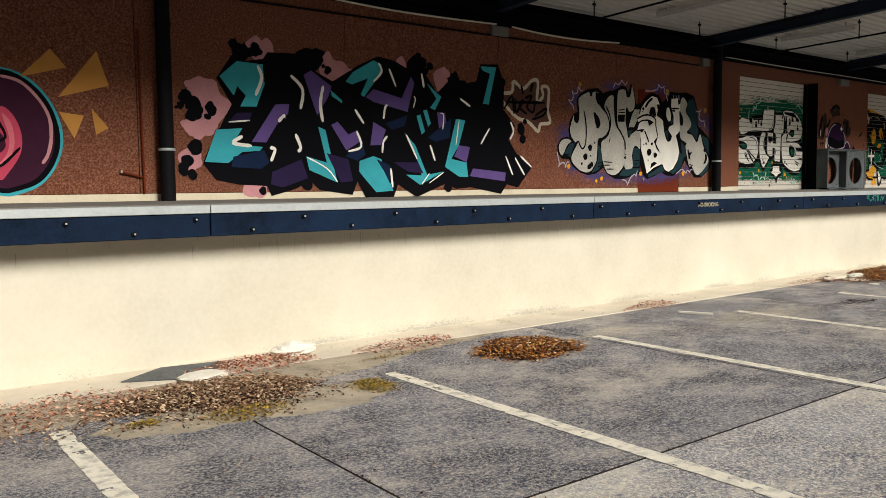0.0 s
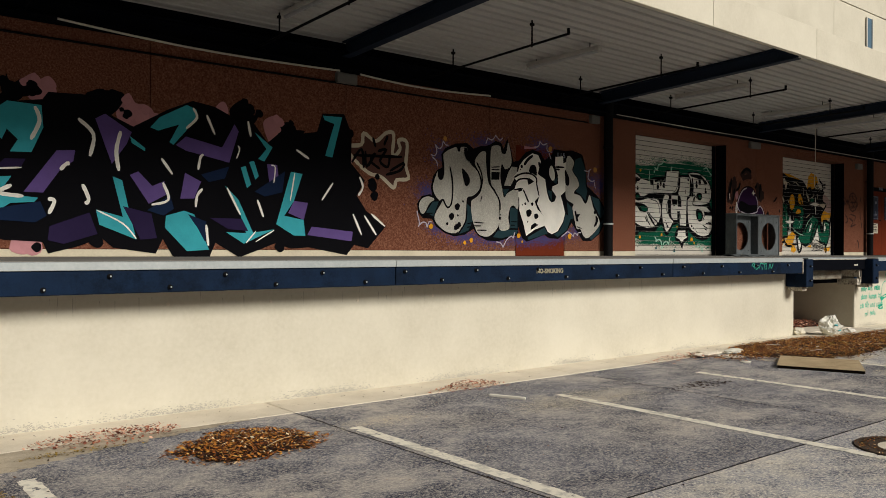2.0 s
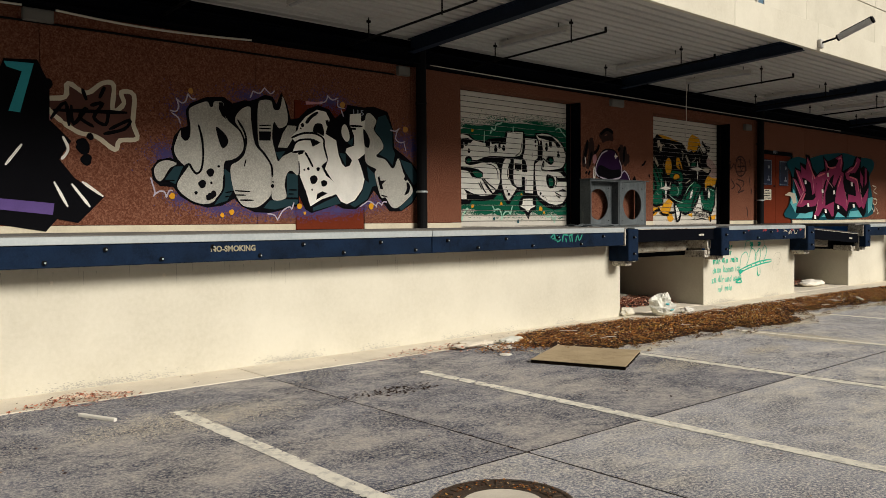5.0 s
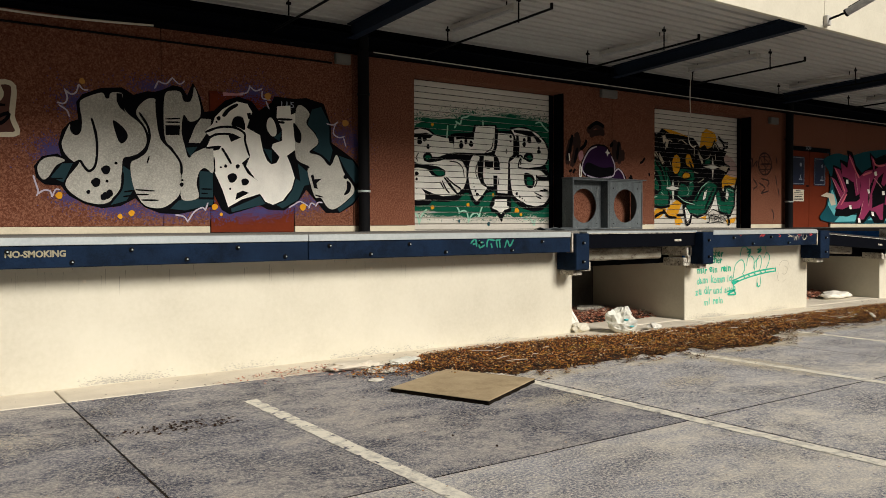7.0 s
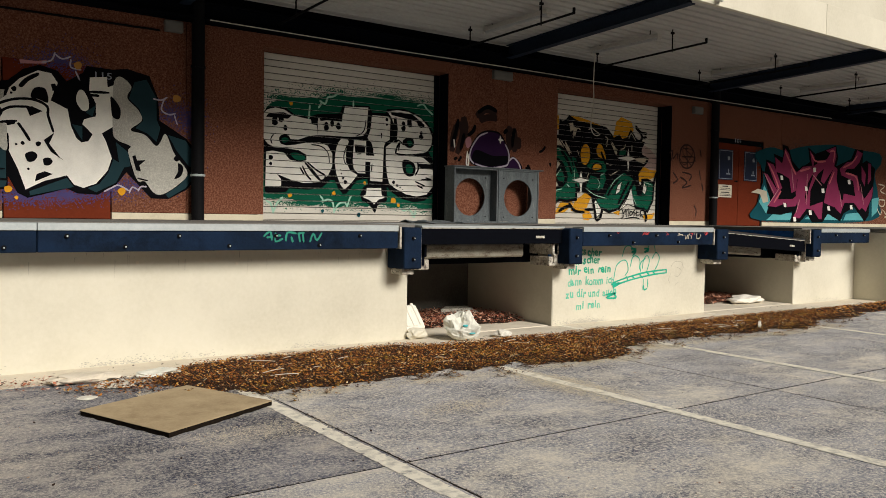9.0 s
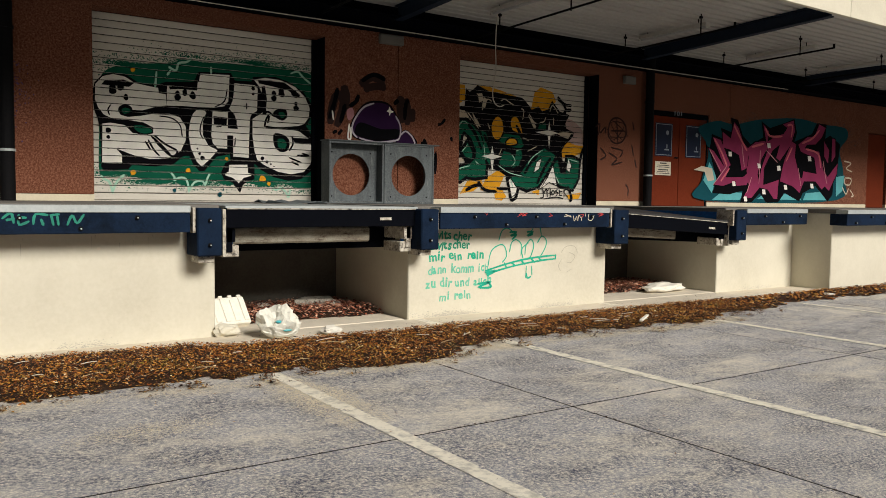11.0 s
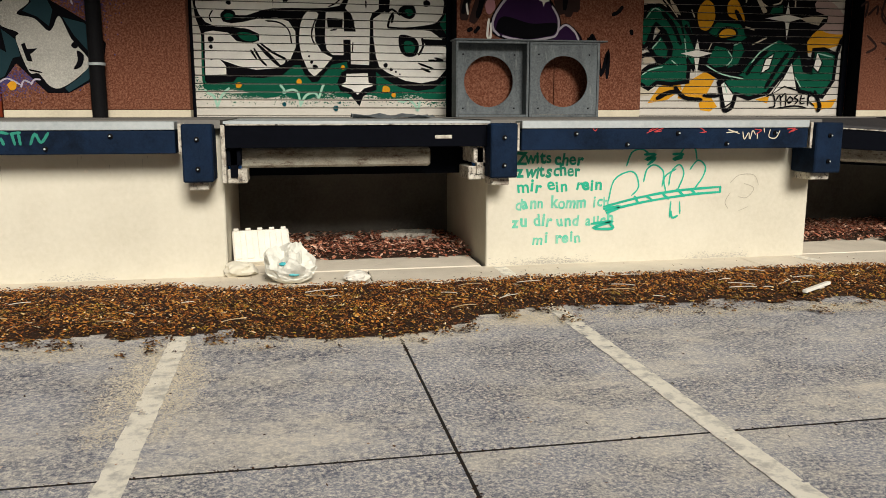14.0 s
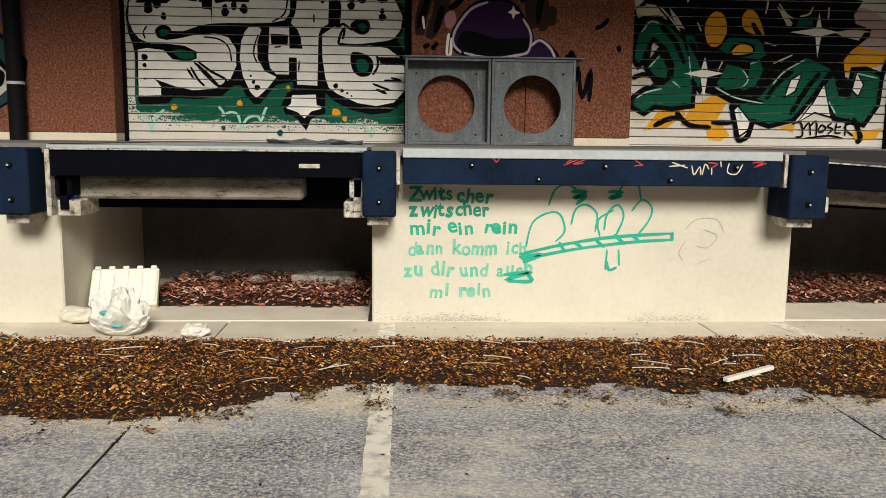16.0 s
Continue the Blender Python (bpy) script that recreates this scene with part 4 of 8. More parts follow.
def mound(name, label, inside, x0, x1, y0, y1, step, high, mat, z0=0.0):
    bm = bmesh.new()
    nx, ny = int((x1 - x0) / step), int((y1 - y0) / step)
    g = {}
    for i in range(nx + 1):
        for j in range(ny + 1):
            x, y = x0 + i * step, y0 + j * step
            k = inside(x, y) - 0.12
            if k > 0:
                g[i, j] = bm.verts.new((x, y, z0 + 0.001 + high * min(1, k) * (0.6 + 0.5 * noise.noise(Vector((x * 6, y * 6, 0))))))
    for i in range(nx):
        for j in range(ny):
            q = [g.get(p) for p in ((i, j), (i + 1, j), (i + 1, j + 1), (i, j + 1))]
            if all(q):
                bm.faces.new(q)
    return tagged(part(name, bm, mat), label, "leaf mould", "", "stuff")


def ragged(x, y, k=1.0):
    return 0.28 * noise.noise(Vector((x * 1.1, y * 1.4, 2))) * k + 0.22 * noise.noise(Vector((x * 4, y * 4, 5))) * k + 0.15 * noise.noise(Vector((x * 11, y * 11, 1))) * k


def strip(x, y):
    near = np.interp(x, [12.6, 13.3, 14.2, 15.6, 16.6, 17.3, 18.0, 19.3, 20.9, 21.6, 24.0, 26.0, 34.0], [5.6, 4.85, 4.75, 4.7, 4.62, 4.65, 5.0, 5.0, 4.85, 4.95, 5.35, 5.3, 5.2])
    far_ = np.interp(x, [12.6, 13.2, 15.4, 15.8, 22.0, 26.0, 34.0], [5.7, 6.35, 6.35, 6.08, 6.08, 6.0, 5.8])
    return min((y - near - 0.05) / 0.34, (far_ - y) / 0.15, (x - 12.5) / 0.4) + 2.0 * ragged(x, y) + 0.3


def blob(cx, cy, rx, ry, k=1.0):
    return lambda x, y: 1.6 * (1 - math.hypot((x - cx) / rx, (y - cy) / ry)) + 1.3 * ragged(x, y, k)


def pit(a, b, y0):
    return lambda x, y: min((x - a - 0.25) / 0.2, (b + 0.1 - x) / 0.1, (y - y0) / 0.25) + 1.2 * ragged(x, y)


mound("leaf_mould", "dark brown leaf mould under the fallen leaves", strip, 12.4, 34.0, 4.3, 6.4, 0.035, 0.04, HUMUS)
litter("fallen_leaves", "long strip of brown and ochre dead leaves along the gutter", strip, 12.4, 23.0, 4.2, 6.45, 66000, DRY, (0.01, 0.036), 0.058)
litter("fallen_leaves", "far strip of brown dead leaves along the dock", strip, 23.0, 34.0, 4.6, 6.3, 7000, DRY, (0.03, 0.07))
litter("yellow_moss", "yellow-green moss tufts at the leaf strip edge", lambda x, y: strip(x, y) * max(0, noise.noise(Vector((x * 2.1, y * 3, 9))) + 0.25 + 0.5 * (5.3 - y)), 12.6, 23.0, 4.4, 5.6, 5000, MOSS, (0.012, 0.032), 0.06)
for cx, cy, rx, ry, c, mat, lab in ((2.15, 5.5, 0.85, 0.5, 2600, PALE_DRY, "heap of dry pale leaves and straw by the gutter"), (4.95, 5.2, 0.62, 0.5, 2300, DRY, "round heap of brown leaves and twigs on the slabs"), (0.7, 5.75, 1.3, 0.5, 800, PIT_DRY, "thin scatter of reddish leaf crumbs at the dock foot"), (4.2, 6.05, 0.6, 0.25, 350, PIT_DRY, "small patch of reddish leaf crumbs"), (7.9, 6.1, 0.5, 0.2, 250, PIT_DRY, "small patch of leaf crumbs by the gutter"), (2.75, 6.2, 0.6, 0.3, 700, PIT_DRY, "reddish leaf crumbs beside the white cards"), (12.5, 5.6, 0.7, 0.3, 500, DRY, "brown leaf crumbs beside the board"), (11.6, 6.0, 0.8, 0.25, 200, PIT_DRY, "thin leaf crumbs at the dock foot")):
    litter("leaf_heap", lab, blob(cx, cy, rx, ry), cx - rx * 1.3, cx + rx * 1.3, cy - ry * 1.3, cy + ry * 1.3, int(c * 2.2), mat, (0.013, 0.042), 0.075)
    if c > 1000:
        mound("leaf_mould", "brown leaf mould under a heap of leaves", blob(cx, cy, rx * 0.9, ry * 0.9), cx - rx, cx + rx, cy - ry, cy + ry, 0.05, 0.035, HUMUS)
mound("concrete_apron", "beige stained concrete apron at the dock foot", lambda x, y: (y - np.interp(x, [-9, 1.4, 2.4, 3.4, 4.2, 5.6], [5.28, 5.3, 5.38, 5.45, 5.75, 6.06])) / 0.1 + 0.8 * ragged(x, y), -8.0, 5.8, 5.1, 6.061, 0.04, 0.004, PATCHED)
mound("concrete_patch", "beige worn concrete patch among the slabs", blob(2.72, 4.92, 0.62, 0.36), 1.9, 3.5, 4.4, 5.4, 0.012, 0.003, PATCHED)
mound("concrete_patch", "beige worn patch below the leaf heap", blob(1.75, 5.0, 0.7, 0.3), 0.9, 2.6, 4.5, 5.4, 0.012, 0.003, PATCHED)
litter("leaf_heap", "thin cover of pale leaves and crumbs on the apron", blob(1.9, 5.35, 1.5, 0.6), 0.0, 3.9, 4.6, 6.2, 2600, PALE_DRY, (0.01, 0.04), 0.02)
litter("dirt_patch", "dark soil crumbs round the leaf heap", blob(2.1, 5.15, 1.0, 0.4), 0.8, 3.4, 4.6, 5.7, 900, HUMUS, (0.01, 0.04), 0.012, category="dirt")
for cx, cy, rx, ry, c in ((3.15, 4.95, 0.2, 0.28, 900), (2.1, 4.9, 0.35, 0.2, 700), (1.5, 5.05, 0.15, 0.1, 200), (3.9, 5.75, 0.5, 0.05, 200)):
    litter("yellow_moss", "bright yellow-green moss patch on the slabs", blob(cx, cy, rx, ry), cx - rx * 1.3, cx + rx * 1.3, cy - ry * 1.3, cy + ry * 1.3, c, MOSS, (0.012, 0.03), 0.03)
for (a, b), y0 in zip(PITS, (7.15, 7.35)):
    litter("pit_leaves", "reddish dead leaves drifted against the pit back wall", pit(a, b, y0), a, b, y0 - 0.3, 8.54, 5200, PIT_DRY, (0.025, 0.06), 0.09, 0.012)
    mound("leaf_mould", "dark leaf mould on the pit floor", pit(a, b, y0), a, b - 0.01, y0, 8.54, 0.06, 0.06, HUMUS, 0.012)
litter("iron_litter", "dry straw caught round the manhole rim", lambda x, y: 1.0 if 0.22 < math.hypot(x - 8.77, y - 2.12) < 0.37 else 0, 8.38, 9.16, 1.73, 2.51, 520, DRY, (0.008, 0.022), 0.004, 0.008)
for jx in JOINTS_X[4:12]:
    litter("joint_moss", "mossy dirt tufts along the slab joint", lambda x, y: 0.35 + noise.noise(Vector((x * 9, y * 3, 0))), jx - 0.013, jx + 0.013, 0.5, 5.9, 420, HUMUS, (0.007, 0.02), 0.003, -0.004)
for jy in JOINTS_Y[3:5]:
    litter("joint_moss", "dark dirt crumbs along the slab joint", lambda x, y: 0.35 + noise.noise(Vector((x * 3, y * 9, 4))), 0.0, 24.0, jy - 0.012, jy + 0.012, 1500, HUMUS, (0.007, 0.018), 0.003, -0.004)


def fringe(x, y):
    near = np.interp(x, [12.6, 13.3, 15.6, 17.3, 18.0, 20.9, 24.0], [5.4, 4.85, 4.7, 4.65, 5.0, 4.85, 5.3])
    return 0.6 - abs(y - near + 0.2) / 0.3 + 1.3 * ragged(x, y)


def clumps(x, y):
    near = np.interp(x, [12.6, 13.3, 15.6, 17.3, 18.0, 20.9, 24.0], [5.4, 4.85, 4.7, 4.65, 5.0, 4.85, 5.3])
    k = noise.noise(Vector((x * 5.5, y * 7, 12))) + 0.4 * noise.noise(Vector((x * 14, y * 14, 3)))
    return 3.0 * (k - 0.05 - 1.1 * max(0.0, near - 0.08 - y)) if near - 0.45 < y < near + 0.4 else 0.0


litter("leaf_clumps", "dark mossy leaf clumps along the ragged strip edge", clumps, 12.6, 23.0, 4.2, 5.7, 9000, CLUMP, (0.012, 0.034), 0.055)


def dust(label, inside, x0, x1, y0, y1, count):
    litter("sandy_dust", label, lambda x, y: 0.8 * inside(x, y), x0, x1, y0, y1, count, SAND, (0.005, 0.014), 0.0008, -0.0022, "dust")


dust("pale sandy dust along the edge of the leaf strip", fringe, 12.4, 22.0, 4.1, 5.5, 38000)
for cx, cy, rx, ry, c in ((8.3, 4.9, 1.1, 0.5, 8500), (15.68, 3.9, 0.34, 1.1, 15000), (12.9, 3.75, 0.8, 0.3, 3000), (6.2, 5.3, 0.6, 0.25, 2000), (14.4, 3.6, 0.6, 0.22, 2000), (20.3, 4.65, 0.4, 0.14, 1200), (18.1, 4.75, 0.45, 0.3, 3500)):
    dust("patch of pale sandy dust on the slabs", blob(cx, cy, rx, ry, 1.3), cx - rx * 1.2, cx + rx * 1.2, cy - ry * 1.2, cy + ry * 1.2, c)
litter("dirt_patch", "dark crumbs of soil scattered on the slabs", blob(10.05, 4.7, 0.5, 0.18), 9.4, 10.7, 4.45, 4.95, 260, HUMUS, (0.012, 0.04), 0.012, category="dirt")
litter("grit", "fine pale grit and crumbs scattered over the slabs", lambda x, y: 0.5 + 0.8 * noise.noise(Vector((x * 0.8, y * 0.8, 3))), -1.0, 24.0, 0.5, 6.6, 2600, PALE_DRY, (0.006, 0.02), 0.004, category="grit")
litter("grit", "dark crumbs of dirt scattered near the dock", lambda x, y: 0.3 + 0.6 * noise.noise(Vector((x * 0.8, y * 0.8, 7))) + (0.4 if y > 4.6 else 0), -1.0, 24.0, 2.5, 6.6, 1500, HUMUS, (0.008, 0.03), 0.01, category="grit")
for k, (x, y, a, l_) in enumerate(((5.1, 5.0, 30, 0.5), (5.3, 5.25, 75, 0.4), (4.9, 5.3, 120, 0.3), (14.4, 5.2, 20, 0.3), (16.6, 5.5, 160, 0.35), (17.6, 5.0, 15, 0.3), (18.9, 5.3, -10, 0.4), (21.0, 5.6, 30, 0.35), (17.3, 5.6, 20, 0.25), (15.2, 5.0, -25, 0.3), (16.0, 4.9, 10, 0.25), (17.8, 5.7, 5, 0.3))):
    t = thing("twig", "thin bleached twig on the leaf litter", "twig", "twigs")
    c, s = math.cos(radians(a)), math.sin(radians(a))
    tube("stem", [(x - c * l_ / 3, y - s * l_ / 3, 0.05), (x + 0.01, y + 0.012, 0.07), (x + c * l_ / 3, y + s * l_ / 3, 0.055)], 0.003, BOARD, t)

rng = np.random.default_rng(5)
for k in range(34):
    x, y, a, l_ = rng.uniform(13.6, 21.5), rng.uniform(5.0, 5.95), rng.uniform(-50, 60), rng.uniform(0.07, 0.26)
    t = thing("straw", "short bleached straw stalk on the leaf litter", "straw", "straws")
    c, s = math.cos(radians(a)), math.sin(radians(a))
    tube("stem", [(x - c * l_ / 2, y - s * l_ / 2, 0.058), (x + 0.006, y + 0.008, 0.066), (x + c * l_ / 2, y + s * l_ / 2, 0.06)], 0.0035, CABLE, t)

# ---- mould at the dock foot ----


def foot_stain(a, b, y, count, label):
    rng = np.random.default_rng(int(a * 10) + 77)
    vs, fs = [], []
    for _ in range(count):
        x = rng.uniform(a, b)
        if noise.noise(Vector((x * 1.3, y, 0))) + rng.uniform(-0.3, 0.3) < 0.1:
            continue
        z, r = 0.01 + abs(rng.normal(0, 0.03)), rng.uniform(0.001, 0.005)
        n, k = len(vs), 6
        for i in range(k):
            t = 2 * math.pi * i / k
            q = r * rng.uniform(0.5, 1.1)
            vs.append((x + q * 2.6 * math.cos(t), y - 0.002 - 0.00001 * (len(fs) % 90), max(0.006, z + q * math.sin(t))))
        fs.append(tuple(range(n, n + k)))
    me = bpy.data.meshes.new("mould")
    me.from_pydata(vs, [], fs)
    me.materials.append(MOULD)
    tagged(new("mould", me), label, "mould stain", "", "stuff")


MOULD = material("grey_mould", (0.44, 0.42, 0.36), (0.3, 0.285, 0.24), None, 60, 6, 1.0, 0.0)
foot_stain(-2.0, 15.8, FRONT, 15000, "grey mould flecks along the foot of the cream wall")
foot_stain(18.2, 21.4, FRONT, 4000, "grey mould flecks at the foot of the dock block")
foot_stain(24.1, 26.0, FRONT, 600, "grey mould flecks at the foot of the far block")

# ---- dark run-off streaks below the rail ----
STREAK = material("grey_run_off", (0.4, 0.375, 0.3), (0.3, 0.28, 0.22), None, 60, 6, 0.95, 0.0)
rng = np.random.default_rng(41)
vs, fs = [], []
for _ in range(150):
    x, top, long_, w = rng.uniform(-4.0, 15.6), rng.uniform(0.98, 1.09), rng.uniform(0.04, 0.3) ** 1.3, rng.uniform(0.001, 0.004)
    n = len(vs)
    vs += [(x - w, FRONT - 0.0015, top), (x + w, FRONT - 0.0015, top), (x + w * 0.2 + rng.normal(0, 0.004), FRONT - 0.0015, top - long_)]
    fs.append((n, n + 2, n + 1))
me = bpy.data.meshes.new("run_off")
me.from_pydata(vs, [], fs)
me.materials.append(STREAK)
tagged(new("run_off", me), "thin grey run-off streaks on the cream dock wall", "stain", "", "stuff")

# ---- tie holes in the dock front ----
holes = thing("tie_holes", "small grey plugged tie holes in a row on the dock wall", "plug holes", kind="structure")
for k in range(24):
    x, z = -3.0 + 0.985 * k, 0.955 + 0.02 * math.sin(k * 1.7)
    if x < 15.7 or 18.3 < x < 21.3:
        part("plug", rodded((x, FRONT + 0.001, z), (x, FRONT - 0.004, z), 0.016, 10), GUTTER, holes)


# ---- sprayed pictures: flat paint in layers on wall, shutters and dock ----


def spray(name, colour, vary=0.75):
    return material(name, colour, tuple(c * vary for c in colour), tuple(min(1, c * 1.25 + 0.002) for c in colour), 70, 2.5, 0.8, 0.06, mix=0.8, grain_mix=0.3, spec=0.06)


G_BLACK = spray("black_paint", (0.003, 0.003, 0.0045))
G_PINK = spray("pink_paint", (0.52, 0.25, 0.27))
G_TEAL = spray("teal_paint", (0.045, 0.36, 0.42))
G_PURPLE = spray("purple_paint", (0.12, 0.075, 0.24))
G_NAVY = spray("navy_paint", (0.008, 0.018, 0.05))
G_VIOLET = spray("violet_paint", (0.022, 0.014, 0.05))
G_WHITE = spray("white_paint", (0.9, 0.87, 0.78))
G_CREAM = spray("cream_paint", (0.62, 0.55, 0.42))
G_SILVER = material("silver_paint_on_grit", (0.46, 0.45, 0.4), (0.26, 0.25, 0.22), (0.86, 0.83, 0.73), 42, 1.4, 0.7, 0.5, mix=0.7, grain_mix=0.6, crisp=(0.46, 0.66), spec=0.1, gritty=True)
G_BLUSH = spray("blush_paint", (0.55, 0.4, 0.36))
G_MISTBLUE = spray("blue_violet_mist", (0.075, 0.06, 0.17))
G_SHADE = spray("shade_paint", (0.018, 0.045, 0.055))
G_LILAC = spray("lilac_paint", (0.5, 0.45, 0.52))
G_ORANGE = spray("orange_paint", (0.72, 0.34, 0.02))
G_OCHRE = spray("ochre_paint", (0.52, 0.25, 0.06))
G_MAROON = spray("maroon_paint", (0.045, 0.012, 0.028))
G_HOTPINK = spray("hotpink_paint", (0.48, 0.06, 0.11))
G_ROSE = spray("rose_paint", (0.65, 0.16, 0.2))
G_GREEN = spray("green_paint", (0.006, 0.1, 0.056))
G_MINT = spray("mint_paint", (0.4, 0.66, 0.52))
G_TEALDK = spray("tealdk_paint", (0.008, 0.07, 0.09))
G_AQUA = spray("aqua_paint", (0.12, 0.42, 0.45))
G_MAGENTA = spray("magenta_paint", (0.27, 0.035, 0.1))
G_EGG = spray("egg_paint", (0.03, 0.01, 0.045))
G_SOOT = spray("soot_paint", (0.035, 0.02, 0.018))
G_VERSE = spray("verse_paint", (0.03, 0.42, 0.28))
G_FAINT = spray("faint_paint", (0.45, 0.42, 0.34))
G_DARKRED = spray("darkred_paint", (0.1, 0.045, 0.035))
G_RED = spray("red_paint", (0.5, 0.06, 0.06))


def curve(pts, closed=True, steps=5):
    out, n = [], len(pts)
    for i in range(n if closed else n - 1):
        p = [Vector(pts[(i + k) % n if closed else min(max(i + k, 0), n - 1)]) for k in (-1, 0, 1, 2)]
        for s in range(steps):
            t = s / steps
            out.append(0.5 * (2 * p[1] + (p[2] - p[0]) * t + (2 * p[0] - 5 * p[1] + 4 * p[2] - p[3]) * t * t + (3 * p[1] - p[0] - 3 * p[2] + p[3]) * t ** 3))
    if not closed:
        out.append(Vector(pts[-1]))
    return out


def grown(pts, d):
    n, area = len(pts), sum(a.x * b.y - b.x * a.y for a, b in zip(pts, pts[1:] + pts[:1]))
    out = []
    for i in range(n):
        e, f = (pts[i] - pts[i - 1]), (pts[(i + 1) % n] - pts[i])
        e, f = (v.normalized() if v.length > 1e-6 else Vector((1, 0)) for v in (e, f))
        m = Vector((e.y + f.y, -e.x - f.x))
        k = max(m.length / 2, 0.55)
        m = m.normalized() if m.length > 1e-6 else Vector((e.y, -e.x))
        out.append(pts[i] + m * (d / k) * (1 if area > 0 else -1))
    return out


SLAT_Z0, SLAT = 1.375, 0.0985


class mural:
    """Paint on an upright surface: each shape is one flat part, three quarters of a millimetre above the one below."""

    def __init__(self, label, x, y, z, slats=False):
        self.ob = thing("graffiti", label, "graffiti", at=(x, y, z))
        self.z, self.slats, self.count = z, slats, 0

    def depth(self, layer):
        self.count += 1
        return -0.0025 - 0.0022 * layer - 0.00002 * self.count

    def done(self, name, bm, colour, label=""):
        if self.slats:
            zs = [v.co.z for v in bm.verts]
            k0, k1 = int((min(zs) + self.z - SLAT_Z0) / SLAT) - 1, int((max(zs) + self.z - SLAT_Z0) / SLAT) + 1
            for k in range(k0, k1 + 1):
                for dz in (0.006, SLAT - 0.006):
                    bmesh.ops.bisect_plane(bm, geom=bm.verts[:] + bm.edges[:] + bm.faces[:], plane_co=(0, 0, SLAT_Z0 + k * SLAT + dz - self.z), plane_no=(0, 0, 1))
            gone = [f for f in bm.faces if not 0.0058 < (f.calc_center_median().z + self.z - SLAT_Z0) % SLAT < SLAT - 0.0058]
            bmesh.ops.delete(bm, geom=gone, context="FACES")
        for f in bm.faces:
            if f.normal.y > 0:
                f.normal_flip()
        return part(name, bm, colour, self.ob, label)

    def sheet(self, name, pts, colour, y, label=""):
        bm = bmesh.new()
        f = bm.faces.new([bm.verts.new((p.x, y, p.y)) for p in pts])
        f.normal_update()
        bmesh.ops.triangulate(bm, faces=[f])
        bm.normal_update()
        return self.done(name, bm, colour, label)

    def fill(self, name, colour, layer, pts, smooth=True, outline=0.0, label=""):
        pts = curve(pts) if smooth else [Vector(p) for p in pts]
        if outline:
            self.sheet("outline", grown(pts, outline), G_BLACK, self.depth(layer - 0.9))
        self.sheet(name, pts, colour, self.depth(layer), label)

    def strokes(self, name, colour, layer, width, lines):
        for line in lines:
            p, y, bm = curve(line, False, 4), self.depth(layer), bmesh.new()
            prev = None
            for i, q in enumerate(p):
                d = (p[min(i + 1, len(p) - 1)] - p[max(i - 1, 0)])
                d = d.normalized() if d.length > 1e-6 else Vector((1, 0))
                w = width / 2 * (0.55 if i in (0, len(p) - 1) else random.uniform(0.85, 1.1))
                cur = [bm.verts.new((q.x - d.y * w * s, y, q.y + d.x * w * s)) for s in (1, -1)]
                if prev:
                    bm.faces.new((prev[0], prev[1], cur[1], cur[0]))
                prev = cur
            bm.normal_update()
            self.done(name, bm, colour)

    def mist(self, name, colour, layer, clouds):
        """Fine overspray: specks of paint that thin out from the middle of each cloud."""
        rng, vs, fs = np.random.default_rng(len(clouds) * 7 + layer), [], []
        for cx, cz, rx, rz, count in clouds:
            for _ in range(2 * count):
                a, q, r = rng.uniform(0, 6.28), abs(rng.normal(0, 0.62)), rng.uniform(0.004, 0.011)
                x, z = cx + rx * q * math.cos(a), cz + rz * q * math.sin(a)
                if self.slats and not 0.01 + r < (z + self.z - SLAT_Z0) % SLAT < SLAT - 0.01 - r:
                    continue
                if z + self.z < (1.48 if self.slats else 1.46) and self.z > 1:
                    continue
                n, y = len(vs), -0.0012 - 0.000001 * (len(fs) % 900)
                for k in range(5):
                    t = a + 1.2566 * k
                    vs.append((x + r * rng.uniform(0.6, 1.1) * math.cos(t), y, z + r * rng.uniform(0.6, 1.1) * math.sin(t)))
                fs.append(tuple(range(n + 4, n - 1, -1)))
        me = bpy.data.meshes.new(name)
        me.from_pydata(vs, [], fs)
        me.materials.append(colour)
        ob = new(name, me)
        ob.parent = self.ob
        tagged(ob, "fine overspray")

    def discs(self, name, colour, layer, spots):
        for x, z, r in spots:
            k = random.uniform(0, 6)
            pts = [Vector((x + r * (1 + 0.12 * math.sin(3 * a + k)) * math.cos(a), z + r * (1 + 0.1 * math.sin(2 * a + k)) * math.sin(a))) for a in np.linspace(0, 2 * math.pi, 17)[:-1]]
            self.sheet(name, pts, colour, self.depth(layer))


wild = mural("large black, teal and purple wildstyle graffiti with pink bubbles", 4.0, 9.6, 1.4)
wild.fill("pink_cloud", G_PINK, 0, [(-0.46, 1.4), (-0.35, 1.45), (-0.15, 1.42), (-0.08, 1.27), (0.06, 1.15), (-0.13, 0.89), (-0.29, 0.75), (-0.45, 0.76), (-0.57, 0.89), (-0.48, 0.98), (-0.53, 1.13)])
wild.discs("pink_bubble", G_PINK, 1, [(-0.49, 0.46, 0.143), (-0.38, 1.35, 0.102), (0.29, 0.10, 0.120), (0.40, 0.10, 0.117), (0.72, 1.18, 0.012), (1.21, 0.71, 0.098), (1.25, 0.61, 0.085)])
wild.fill("pink_cloud", G_PINK, 0, [(0.29, 1.93), (0.42, 2.04), (0.46, 1.97), (0.57, 2.02), (0.65, 1.91), (0.56, 1.82), (0.54, 1.72), (0.37, 1.74)])
wild.fill("pink_cloud", G_PINK, 0, [(1.33, 1.79), (1.45, 1.94), (1.54, 1.83), (1.67, 1.82), (1.76, 1.73), (1.71, 1.55), (1.44, 1.55), (1.32, 1.63)])
